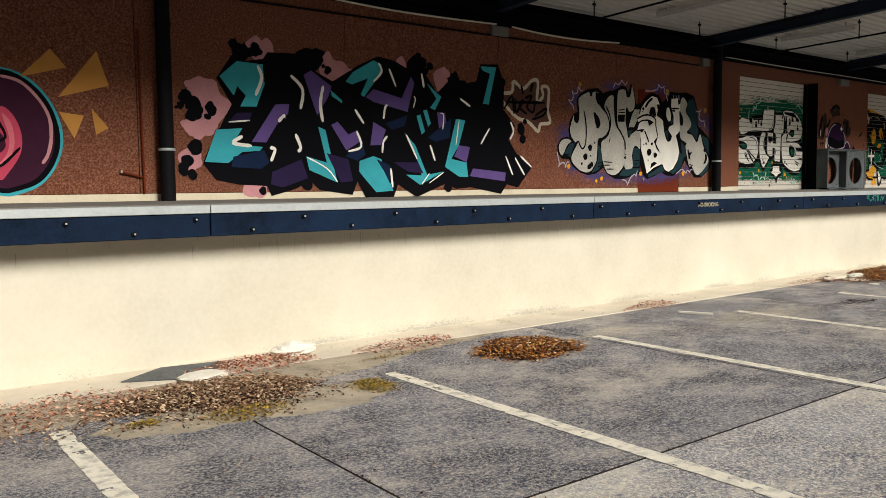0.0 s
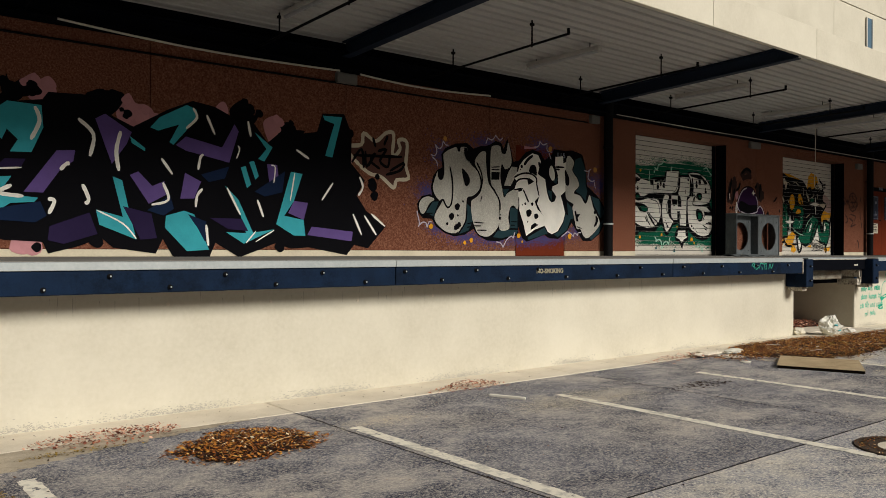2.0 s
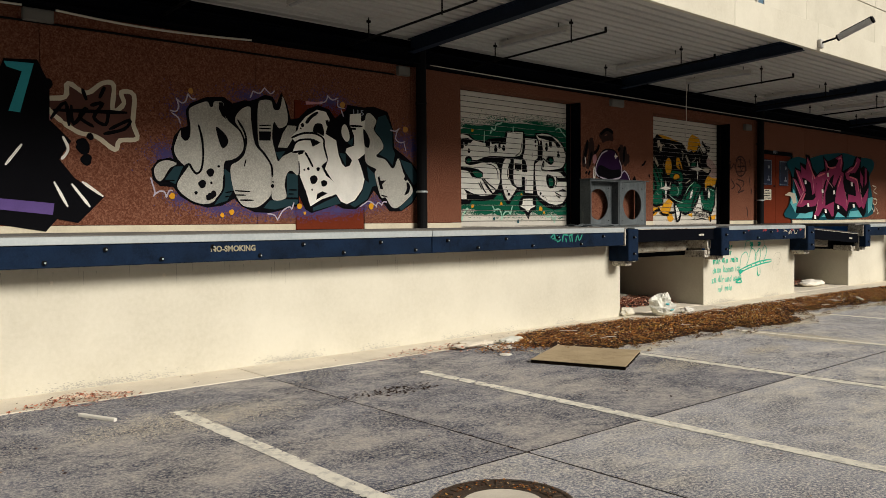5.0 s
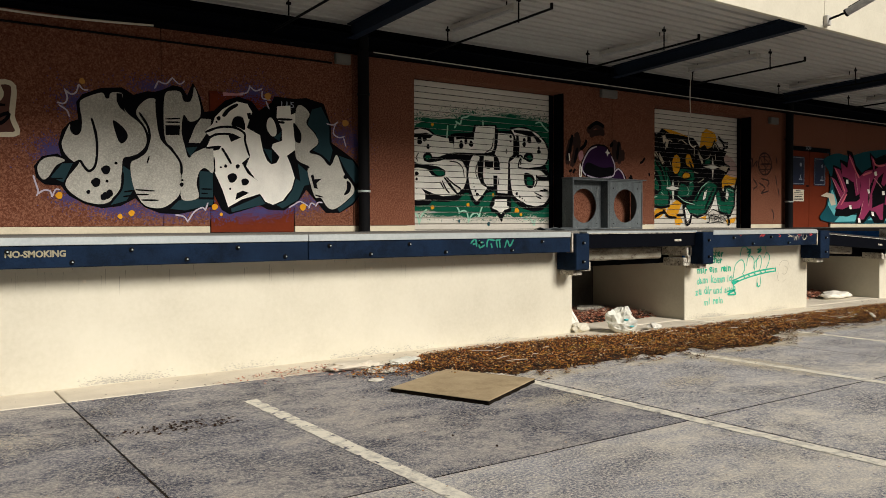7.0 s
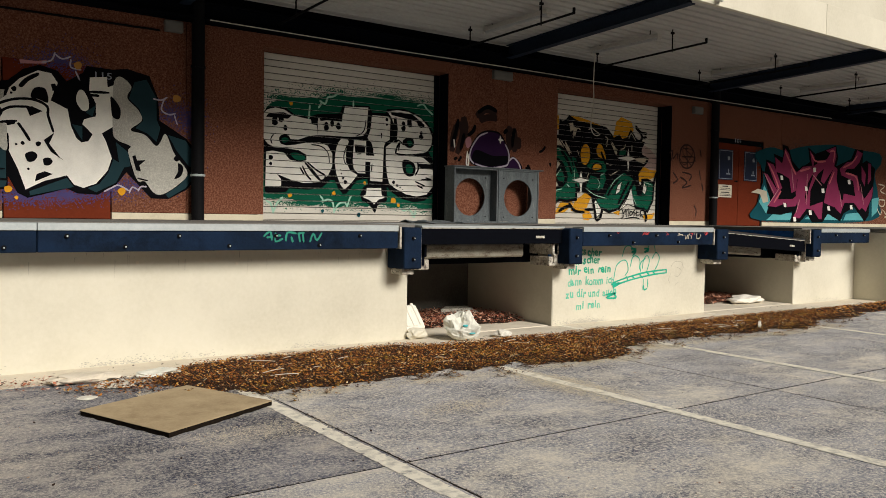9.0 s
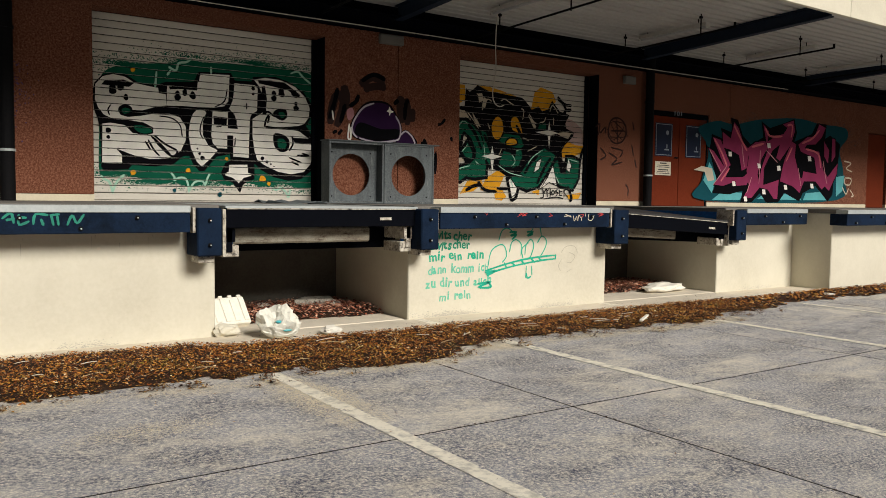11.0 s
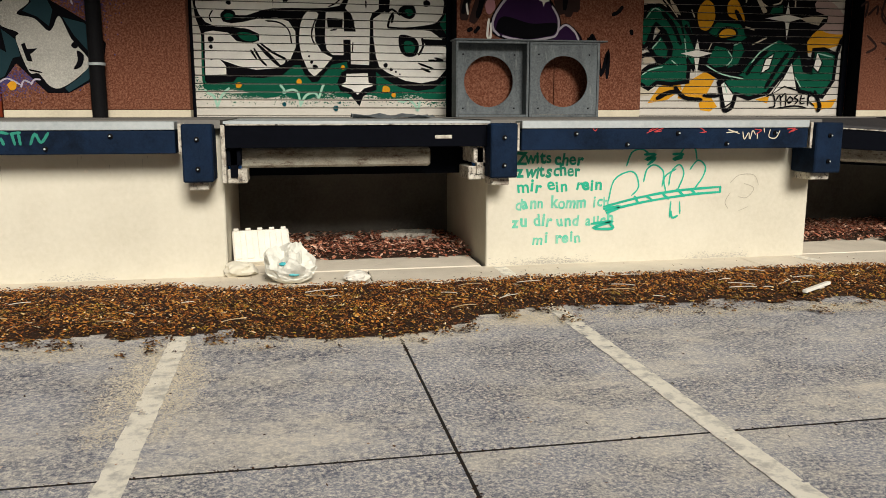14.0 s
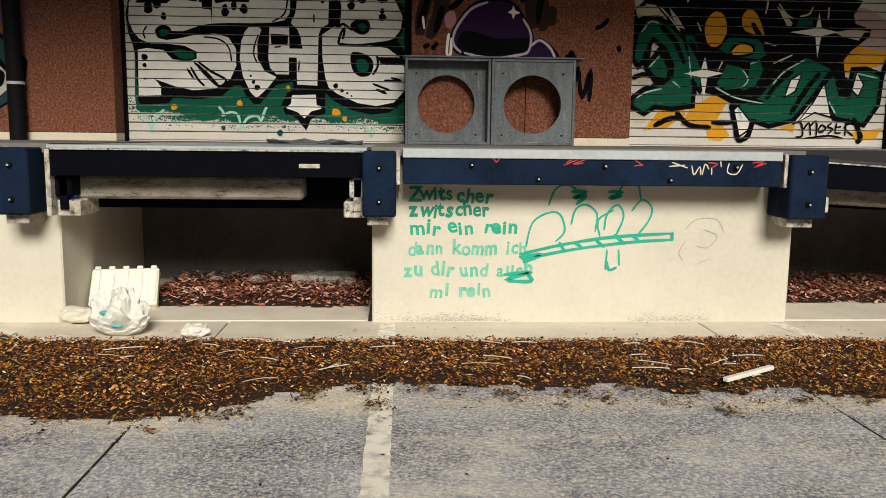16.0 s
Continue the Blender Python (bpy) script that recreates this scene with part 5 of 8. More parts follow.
wild.fill("pink_cloud", G_PINK, 0, [(2.57, 1.92), (2.67, 1.98), (2.73, 1.85), (2.64, 1.71), (2.54, 1.79)])
wild.fill("pink_cloud", G_PINK, 0, [(3.23, 1.78), (3.41, 1.88), (3.47, 1.77), (3.4, 1.44), (3.29, 1.55)])
wild.fill("pink_cloud", G_PINK, 0, [(4.3, 1.45), (4.56, 1.51), (4.62, 1.3), (4.29, 1.23)])
wild.fill("silhouette", G_BLACK, 2, [(0.12, 1.82), (-0.13, 1.46), (0.06, 1.15), (-0.28, 0.54), (-0.33, 0.41), (-0.17, 0.21), (0.13, 0.15), (0.51, 0.13), (0.57, -0), (0.91, 0.09), (1.14, 0.19), (1.28, 0.07), (1.79, -0), (1.88, 0.19), (1.9, 1.1), (1.91, 1.78), (1.51, 1.54), (1.18, 1.68), (0.98, 1.86), (0.56, 1.84), (0.5, 1.75), (0.24, 1.7)], smooth=False)
wild.fill("silhouette", G_BLACK, 2, [(1.87, 0.19), (2, -0.03), (2.13, -0.1), (2.47, -0.07), (2.56, 0.14), (2.89, -0.05), (3.41, 0.14), (3.65, 0.07), (3.93, 0.09), (4.55, -0.02), (4.68, 0.13), (4.92, 0.08), (5.24, 0.41), (4.89, 0.63), (4.72, 0.85), (4.86, 1.08), (4.62, 1.32), (4.63, 1.74), (4.5, 2.02), (4.14, 1.99), (4.05, 1.72), (3.67, 1.65), (3.5, 1.68), (3.29, 1.5), (3.09, 1.74), (2.98, 2), (2.75, 1.81), (2.54, 1.9), (2.25, 1.94), (1.9, 1.78)], smooth=False)
wild.fill("black_splash", G_BLACK, 1, [(0.13, 1.99), (0.19, 1.89), (0.31, 1.96), (0.43, 1.81), (0.18, 1.75)])
wild.fill("black_splash", G_BLACK, 1, [(0.96, 1.86), (1.19, 1.94), (1.4, 1.92), (1.33, 1.73), (1.14, 1.61)])
wild.fill("black_splash", G_BLACK, 1, [(2.75, 1.9), (2.98, 2.06), (3.03, 1.87), (3.15, 1.84), (3.03, 1.69), (2.81, 1.72)])
wild.fill("black_splash", G_BLACK, 1, [(3.47, 1.77), (3.65, 1.81), (3.68, 1.72), (3.86, 1.71), (3.67, 1.58), (3.46, 1.61)])
wild.fill("black_splash", G_BLACK, 1, [(4.5, 1.78), (4.63, 1.81), (4.66, 1.72), (4.53, 1.63)])
wild.discs("black_drop", G_BLACK, 3, [(-0.44, 1.13, 0.100), (-0.40, 1.01, 0.070), (-0.49, 1.21, 0.050), (-0.22, 1.10, 0.065), (-0.27, 0.99, 0.035), (-0.59, 1.09, 0.030), (-0.53, 0.44, 0.080), (-0.58, 0.35, 0.060), (-0.48, 0.29, 0.053), (-0.45, 0.26, 0.045), (-0.42, 0.61, 0.092), (0.39, 1.89, 0.057), (0.45, 1.83, 0.045), (1.44, 1.69, 0.053), (5.00, 1.01, 0.082), (5.03, 0.86, 0.068), (1.09, 0.15, 0.080), (3.48, 0.10, 0.075), (0.45, 0.07, 0.052), (2.43, 0.54, 0.045)])
wild.discs("pink_bubble", G_PINK, 1, [(-0.49, 1.37, 0.044), (-0.35, 1.35, 0.111), (-0.37, 1.23, 0.074), (-0.2, 1.38, 0.074), (-0.21, 1.27, 0.074), (-0.55, 0.89, 0.044), (-0.45, 0.85, 0.103), (-0.38, 0.76, 0.066), (-0.24, 0.81, 0.066), (-0.22, 0.88, 0.088), (-0.12, 1.04, 0.088), (-0.54, 0.41, 0.074), (-0.43, 0.44, 0.088), (0.31, 1.92, 0.044), (0.43, 1.97, 0.052), (0.58, 1.95, 0.052), (0.61, 1.86, 0.044), (0.45, 1.81, 0.074), (1.43, 1.85, 0.059), (1.49, 1.72, 0.096), (1.62, 1.66, 0.096), (1.66, 1.75, 0.052), (1.78, 1.68, 0.059), (1.4, 1.62, 0.074), (2.65, 1.82, 0.059), (2.67, 1.74, 0.044), (3.47, 1.8, 0.066), (3.42, 1.84, 0.052), (3.43, 1.7, 0.059), (3.58, 1.62, 0.044), (4.37, 1.43, 0.088), (4.28, 1.3, 0.044)])
wild.discs("black_drop", G_BLACK, 3, [(-0.52, 1.21, 0.088), (-0.44, 1.14, 0.088), (-0.41, 1.05, 0.096), (-0.46, 0.99, 0.074), (-0.59, 1.11, 0.044), (-0.64, 1.08, 0.022), (-0.22, 1.13, 0.044), (-0.2, 1.06, 0.066), (-0.25, 0.98, 0.037), (0.39, 1.9, 0.052), (0.39, 1.83, 0.059), (0.43, 1.86, 0.037), (1.42, 1.66, 0.037), (1.37, 1.73, 0.029), (0.16, 1.84, 0.088), (0.1, 1.9, 0.059), (0.23, 1.77, 0.074), (1.12, 1.85, 0.103), (1.28, 1.89, 0.074), (1.06, 1.76, 0.074), (-0.57, 0.37, 0.066), (-0.47, 0.26, 0.044), (-0.57, 0.32, 0.059), (-0.42, 0.58, 0.074), (-0.46, 0.63, 0.044), (2.95, 2.01, 0.052), (3.03, 1.92, 0.074), (3.16, 1.88, 0.059), (3.64, 1.71, 0.074), (3.64, 1.8, 0.044), (5.04, 0.88, 0.052), (4.98, 1.06, 0.066), (5.08, 1.15, 0.044), (3.58, 1.51, 0.029)])
wild.fill("teal_fill", G_TEAL, 4, [(-0.09, 1.49), (0.14, 1.69), (0.49, 1.68), (0.51, 1.43), (0.39, 1.14), (0.17, 1.13), (0.25, 1.27), (0.14, 1.38), (0.09, 1.26)], smooth=False)
wild.fill("teal_fill", G_TEAL, 4, [(-0.15, 0.83), (0.19, 0.86), (0.06, 0.66), (0.46, 0.63), (0.42, 0.58), (0.18, 0.56), (-0.01, 0.42), (-0.31, 0.43)], smooth=False)
wild.fill("teal_fill", G_TEAL, 4, [(1.71, 1.55), (1.83, 1.69), (2.17, 1.88), (2.3, 1.83), (2.27, 1.68), (2, 1.36), (1.95, 1.39), (2.07, 1.62), (1.81, 1.52)], smooth=False)
wild.fill("teal_fill", G_TEAL, 4, [(4.14, 1.96), (4.46, 1.97), (4.3, 1.38), (4.18, 1.39), (4.33, 1.86), (4.17, 1.9)], smooth=False)
wild.fill("teal_fill", G_TEAL, 4, [(1.27, 0.92), (1.38, 0.88), (1.43, 0.66), (1.55, 0.17), (1.12, 0.34), (1.08, 0.52), (1.39, 0.44)], smooth=False)
wild.fill("teal_fill", G_TEAL, 4, [(1.91, 0.47), (2.14, 0.54), (2.27, 0.5), (2.37, 0.28), (2.47, 0.05), (2.18, 0.03), (1.9, 0.32)], smooth=False)
wild.fill("teal_fill", G_TEAL, 4, [(2.68, 0.89), (2.87, 0.71), (3.08, 0.28), (3.39, 0.33), (2.95, 0.13), (2.7, 0.28), (2.98, 0.27), (2.9, 0.51)], smooth=False)
wild.fill("teal_fill", G_TEAL, 4, [(3.64, 1.13), (3.82, 1.11), (3.69, 0.73), (3.54, 0.52), (3.84, 0.47), (3.87, 0.25), (3.69, 0.25), (3.42, 0.4)], smooth=False)
wild.fill("teal_fill", G_TEAL, 4, [(3.09, 1.63), (3.36, 1.44), (3.24, 1.24), (3.15, 1.27), (3.27, 1.41)], smooth=False)
wild.fill("teal_fill", G_TEAL, 4, [(2.9, 1.14), (2.97, 1.16), (3.05, 0.92), (2.99, 0.87)], smooth=False)
wild.fill("teal_fill", G_TEAL, 4, [(3.02, 1.22), (3.09, 1.24), (3.16, 1.04), (3.11, 0.99)], smooth=False)
wild.fill("teal_fill", G_TEAL, 4, [(1.47, 1.42), (1.65, 1.29), (1.65, 1.25), (1.49, 1.34)], smooth=False)
wild.fill("purple_fill", G_PURPLE, 4, [(0.65, 1.18), (0.85, 1.2), (0.83, 1.07), (0.69, 0.96), (0.51, 0.69), (0.31, 0.69)], smooth=False)
wild.fill("purple_fill", G_PURPLE, 4, [(1.07, 1.59), (1.18, 1.66), (1.49, 1.47), (1.43, 1.32), (1.26, 1.07), (1.2, 1.23)], smooth=False)
wild.fill("purple_fill", G_PURPLE, 4, [(2.03, 1.36), (2.16, 1.48), (2.64, 1.38), (2.81, 1.7), (2.87, 1.61), (2.74, 1.19), (2.16, 1.3)], smooth=False)
wild.fill("purple_fill", G_PURPLE, 4, [(1.47, 0.95), (1.57, 1), (1.74, 0.83), (1.89, 0.9), (1.91, 0.73), (1.7, 0.61)], smooth=False)
wild.fill("purple_fill", G_PURPLE, 4, [(2.15, 1.02), (2.36, 0.92), (2.27, 0.7), (2.09, 0.69)], smooth=False)
wild.fill("purple_fill", G_PURPLE, 4, [(3.97, 0.38), (4.65, 0.32), (4.63, 0.18), (3.9, 0.26)], smooth=False)
wild.fill("purple_fill", G_PURPLE, 4, [(3.28, 1.21), (3.43, 1.21), (3.47, 0.91), (3.33, 0.84)], smooth=False)
wild.fill("purple_fill", G_PURPLE, 4, [(3.69, 0.73), (3.91, 0.71), (3.84, 0.47), (3.6, 0.56)], smooth=False)
wild.fill("navy_fill", G_NAVY, 4, [(0.06, 0.5), (0.48, 0.59), (0.55, 0.43), (0.43, 0.35), (0.03, 0.37)], smooth=False)
wild.fill("navy_fill", G_NAVY, 4, [(1.68, 0.53), (1.96, 0.73), (2.01, 0.56), (1.88, 0.47)], smooth=False)
wild.fill("navy_fill", G_NAVY, 4, [(2.36, 1.01), (2.74, 1.14), (2.68, 0.98), (2.46, 0.92)], smooth=False)
wild.fill("navy_fill", G_NAVY, 4, [(3.1, 0.83), (3.55, 1.13), (3.51, 0.84), (3.25, 0.77)], smooth=False)
wild.fill("navy_fill", G_NAVY, 4, [(2.19, 0.5), (2.43, 0.41), (2.42, 0.14), (2.32, 0.32)], smooth=False)
wild.fill("navy_fill", G_VIOLET, 4, [(0.58, 0.31), (1.01, 0.48), (1.1, 0.23), (0.73, 0.11), (0.56, 0.15)], smooth=False)
wild.fill("navy_fill", G_VIOLET, 4, [(1.39, 0.57), (1.73, 0.49), (1.8, 0.19), (1.6, 0.17)], smooth=False)
wild.fill("navy_fill", G_VIOLET, 4, [(2.48, 0.46), (2.92, 0.46), (3.01, 0.3), (2.73, 0.32)], smooth=False)
wild.fill("navy_fill", G_VIOLET, 4, [(0.12, 1.05), (0.33, 1.06), (0.28, 0.96), (0.01, 0.93)], smooth=False)
wild.strokes("highlight", G_WHITE, 5, 0.045, [
    [(0.42, 1.66), (0.47, 1.5), (0.38, 1.28)],
    [(0.88, 1.57), (1.05, 1.4), (1.01, 1.14)],
    [(1.36, 1.47), (1.31, 1.23), (1.34, 0.99)],
    [(0.19, 0.76), (0.06, 0.67), (0.31, 0.64)],
    [(0.69, 0.96), (0.75, 1.03), (0.79, 1.04)],
    [(0.93, 0.81), (1, 0.64), (0.96, 0.58)],
    [(0.56, 0.62), (0.63, 0.6), (0.57, 0.45)],
])
wild.strokes("highlight", G_WHITE, 5, 0.035, [
    [(1.85, 1.18), (1.99, 0.99)],
    [(2.38, 0.83), (2.31, 0.74), (2.29, 0.59)],
    [(1.87, 0.88), (1.94, 0.67), (1.73, 0.6)],
    [(2.39, 1.27), (2.35, 1.23), (2.32, 1.07)],
    [(3.72, 1.44), (3.92, 1.33)],
    [(4.31, 1.01), (4.13, 0.76)],
    [(4.76, 1.13), (4.82, 0.98), (4.74, 0.85)],
    [(4.65, 0.58), (4.8, 0.28)],
    [(4.85, 0.56), (5.06, 0.28)],
    [(4.97, 0.59), (5.22, 0.41)],
    [(2.43, 0.37), (2.46, 0.1)],
    [(3, 1.76), (3.04, 1.56)],
    [(2.43, 1.78), (2.54, 1.54)],
    [(3.14, 0.72), (3.23, 0.49)],
    [(2.71, 0.86), (2.9, 0.51)],
    [(2.25, 1.85), (2.3, 1.73), (2.16, 1.58)],
])
wild.strokes("highlight", G_WHITE, 5, 0.02, [
    [(1.09, 0.51), (1.39, 0.36), (1.55, 0.18)],
    [(2.98, 0.14), (3.12, 0.3)],
    [(3.12, 0.16), (3.39, 0.32)],
    [(3.7, 1.12), (3.63, 0.73)],
    [(0.01, 0.93), (0.29, 0.96)],
    [(2.86, 1.42), (2.88, 1.37), (2.84, 1.25)],
    [(3.34, 1.2), (3.4, 1.17), (3.38, 0.96)],
])

crown = mural("small black tag ringed by a wavy white outline", 8.4, 9.6, 2.0)
crown.fill("tag_ground", G_DARKRED, 0, [(0.2, 0.84), (0.16, 0.98), (0.4, 1.01), (0.44, 1.18), (0.65, 1.08), (0.84, 1.23), (0.98, 1.21), (0.96, 1.01), (1.07, 1.14), (1.21, 1.11), (1.21, 0.76), (1.25, 0.56), (1.02, 0.52), (0.98, 0.4), (0.76, 0.55), (0.55, 0.59), (0.37, 0.71)])
crown.strokes("ring", G_CREAM, 1, 0.06, [
    [(0.37, 0.7), (0.21, 0.84), (0.16, 0.96), (0.4, 1.01), (0.44, 1.18), (0.65, 1.08), (0.84, 1.22), (0.98, 1.21), (0.96, 0.89), (1.1, 0.99), (1.07, 1.13), (1.23, 1.11), (1.21, 0.76), (1.26, 0.56), (1.04, 0.52), (0.98, 0.4), (0.76, 0.55), (0.55, 0.59), (0.37, 0.7)],
])
crown.strokes("scribble", G_BLACK, 2, 0.045, [
    [(0.23, 0.73), (0.4, 0.94), (0.44, 0.66)],
    [(0.47, 0.92), (0.49, 0.69), (0.65, 0.9), (0.56, 0.78), (0.73, 0.67)],
    [(0.69, 0.93), (0.84, 0.97), (0.73, 0.79), (0.87, 0.71), (0.91, 0.89)],
    [(0.91, 0.65), (1.17, 0.79), (1.1, 0.67), (0.84, 0.59)],
    [(0.6, 1.13), (0.65, 0.99)],
    [(0.87, 1.18), (0.8, 1.03)],
    [(0.26, 0.84), (1.14, 0.88)],
])

bubble = mural("silver and cream bubble letter graffiti with black outlines and teal shadow", 9.15, 9.6, 1.4)
bubble.mist("mist", G_MISTBLUE, 0, [(0.88, 0.98, 0.25, 0.18, 700), (1.15, 1.6, 0.26, 0.21, 500), (1.66, 0.27, 0.49, 0.13, 900), (2.31, 0.23, 0.45, 0.12, 700), (3.02, 0.23, 0.49, 0.12, 800), (3.52, 0.26, 0.51, 0.11, 700), (4.04, 0.37, 0.45, 0.15, 700), (4.46, 0.42, 0.38, 0.15, 500), (5.05, 1.29, 0.26, 0.34, 500), (4.8, 1.36, 0.29, 0.25, 400), (3.45, 1.91, 0.42, 0.19, 600), (2.12, 1.85, 0.44, 0.15, 600), (1.06, 0.41, 0.2, 0.11, 300)])
bubble.fill("silhouette", G_BLACK, 1, [(1.16, 1.58), (1.23, 1.68), (1.45, 1.78), (1.7, 1.81), (1.84, 1.73), (2.01, 1.79), (2.1, 1.79), (2.21, 1.83), (2.34, 1.9), (2.46, 1.88), (2.52, 1.78), (2.6, 1.96), (2.69, 1.8), (2.75, 1.58), (2.88, 1.61), (3.04, 1.76), (3.22, 1.83), (3.42, 1.78), (3.52, 1.66), (3.71, 1.79), (3.75, 1.88), (4.06, 1.87), (4.24, 1.9), (4.52, 1.84), (4.63, 1.56), (4.65, 1.27), (4.82, 1.17), (5.01, 1.05), (5.21, 0.81), (5.17, 0.58), (5.01, 0.37), (4.77, 0.24), (4.54, 0.24), (4.39, 0.4), (4.23, 0.57), (4.1, 0.4), (3.88, 0.27), (3.64, 0.28), (3.52, 0.34), (3.33, 0.28), (3.08, 0.21), (2.97, 0.27), (2.87, 0.47), (2.87, 0.32), (2.62, 0.26), (2.39, 0.21), (2.15, 0.22), (1.95, 0.3), (1.84, 0.41), (1.66, 0.31), (1.44, 0.28), (1.24, 0.33), (1.06, 0.43), (0.97, 0.55), (0.79, 0.56), (0.7, 0.64), (0.68, 0.78), (0.77, 0.9), (0.94, 0.94), (0.98, 0.91), (0.95, 1.05), (0.99, 1.22), (1.08, 1.33), (1.18, 1.37)], smooth=False)
bubble.fill("drop_shadow", G_SHADE, 2, [(0.86, 0.65), (0.99, 0.82), (1.11, 0.83), (1.0, 0.59)], smooth=False)
bubble.fill("drop_shadow", G_SHADE, 2, [(1.7, 0.82), (1.8, 0.75), (1.83, 0.53), (1.73, 0.38), (1.54, 0.32), (1.65, 0.47)], smooth=False)
bubble.fill("drop_shadow", G_SHADE, 2, [(1.99, 0.96), (2.12, 0.98), (2.19, 0.74), (2.04, 0.74)], smooth=False)
bubble.fill("drop_shadow", G_SHADE, 2, [(2.67, 0.79), (2.85, 0.78), (2.85, 0.44), (2.67, 0.44)], smooth=False)
bubble.fill("drop_shadow", G_SHADE, 2, [(2.39, 0.39), (2.64, 0.41), (2.86, 0.41), (2.84, 0.34), (2.47, 0.26), (2.28, 0.28)], smooth=False)
bubble.fill("drop_shadow", G_SHADE, 2, [(3.1, 0.29), (3.52, 0.47), (3.6, 0.36), (3.31, 0.29), (3.11, 0.24)], smooth=False)
bubble.fill("drop_shadow", G_SHADE, 2, [(4.07, 0.73), (4.21, 0.65), (4.1, 0.43), (3.86, 0.3), (3.76, 0.35), (3.9, 0.41), (4.01, 0.56)], smooth=False)
bubble.fill("drop_shadow", G_SHADE, 2, [(4.1, 0.95), (4.25, 0.83), (4.28, 0.65), (4.15, 0.62)], smooth=False)
bubble.fill("drop_shadow", G_SHADE, 2, [(5.05, 0.6), (5.17, 0.71), (5.13, 0.57), (4.99, 0.39), (4.77, 0.25), (4.73, 0.3), (4.91, 0.43)], smooth=False)
bubble.fill("drop_shadow", G_SHADE, 2, [(4.76, 1.09), (4.99, 1.03), (5.17, 0.79), (5.05, 0.67), (4.87, 0.89)], smooth=False)
bubble.fill("drop_shadow", G_SHADE, 2, [(4.33, 1.74), (4.48, 1.79), (4.61, 1.56), (4.61, 1.28), (4.66, 1.17), (4.61, 0.99), (4.49, 1.09), (4.34, 1.15), (4.44, 1.25), (4.39, 1.4), (4.26, 1.52)], smooth=False)
bubble.fill("drop_shadow", G_SHADE, 2, [(2.49, 1.09), (2.65, 1.11), (2.55, 0.98)], smooth=False)
bubble.fill("drop_shadow", G_SHADE, 2, [(3.58, 1.14), (3.7, 1.12), (3.7, 0.94)], smooth=False)
bubble.fill("drop_shadow", G_SHADE, 2, [(3.74, 1.3), (3.86, 1.4), (3.82, 1.25)], smooth=False)
bubble.fill("letter", G_SILVER, 3, [(1.01, 1.14), (1.08, 1.3), (1.09, 1.22), (1.15, 1.17), (1.21, 1.23), (1.22, 1.39), (1.2, 1.53), (1.23, 1.62), (1.45, 1.72), (1.5, 1.66), (1.54, 1.66), (1.57, 1.73), (1.7, 1.73), (1.69, 1.61), (1.77, 1.48), (1.93, 1.35), (1.99, 1.19), (1.96, 1.06), (1.83, 0.95), (1.7, 0.91), (1.68, 0.67), (1.65, 0.49), (1.54, 0.37), (1.39, 0.33), (1.19, 0.39), (1.02, 0.57), (1.18, 0.83), (1.13, 0.84), (1.04, 0.92), (0.99, 1.03)])
bubble.fill("letter", G_SILVER, 3, [(1.87, 1.48), (1.9, 1.59), (2.01, 1.69), (2.11, 1.69), (2.12, 1.5), (2.17, 1.2), (2.29, 1.05), (2.39, 0.92), (2.42, 0.77), (2.41, 0.5), (2.32, 0.38), (2.17, 0.29), (1.98, 0.31), (1.88, 0.42), (1.81, 0.6), (1.79, 0.85), (1.9, 0.93), (2.0, 1.03), (2.02, 1.2), (1.97, 1.34)])
bubble.fill("letter", G_SILVER, 3, [(2.23, 1.76), (2.3, 1.82), (2.43, 1.82), (2.47, 1.71), (2.55, 1.7), (2.59, 1.77), (2.62, 1.9), (2.68, 1.73), (2.7, 1.58), (2.66, 1.48), (2.55, 1.44), (2.47, 1.52), (2.44, 1.3), (2.48, 1.11), (2.53, 0.96), (2.62, 1.04), (2.86, 1.11), (2.86, 0.78), (2.75, 0.83), (2.67, 0.78), (2.63, 0.62), (2.65, 0.43), (2.43, 0.41), (2.43, 0.69), (2.43, 0.84), (2.33, 1.06), (2.23, 1.18), (2.21, 1.5)])
bubble.fill("letter", G_SILVER, 3, [(2.53, 1.16), (2.62, 1.38), (2.7, 1.49), (2.84, 1.49), (2.82, 1.36), (2.68, 1.16)], smooth=False)
bubble.fill("tail", G_SILVER, 3, [(0.73, 0.68), (0.72, 0.78), (0.79, 0.87), (0.91, 0.9), (1.02, 0.86), (0.92, 0.79), (0.84, 0.66), (0.78, 0.62)])
bubble.fill("letter", G_WHITE, 3, [(2.75, 1.33), (2.86, 1.43), (2.89, 1.52), (3.0, 1.64), (3.2, 1.76), (3.35, 1.74), (3.42, 1.63), (3.38, 1.53), (3.34, 1.41), (3.53, 1.32), (3.57, 1.11), (3.63, 0.97), (3.69, 0.92), (3.77, 0.94), (3.82, 1.03), (3.93, 1.05), (3.98, 0.95), (4.05, 0.74), (4.0, 0.58), (3.86, 0.41), (3.71, 0.35), (3.6, 0.39), (3.52, 0.5), (3.26, 0.42), (3.06, 0.31), (2.98, 0.55), (2.88, 0.77), (2.86, 1.08), (2.77, 1.11), (2.83, 1.24)], smooth=False)
bubble.fill("letter", G_WHITE, 3, [(3.78, 1.58), (3.79, 1.74), (3.99, 1.77), (4.0, 1.64), (4.07, 1.67), (4.06, 1.14), (3.93, 1.05), (3.82, 1.03), (3.7, 1.15), (3.72, 1.21), (3.86, 1.26), (3.86, 1.42)], smooth=False)
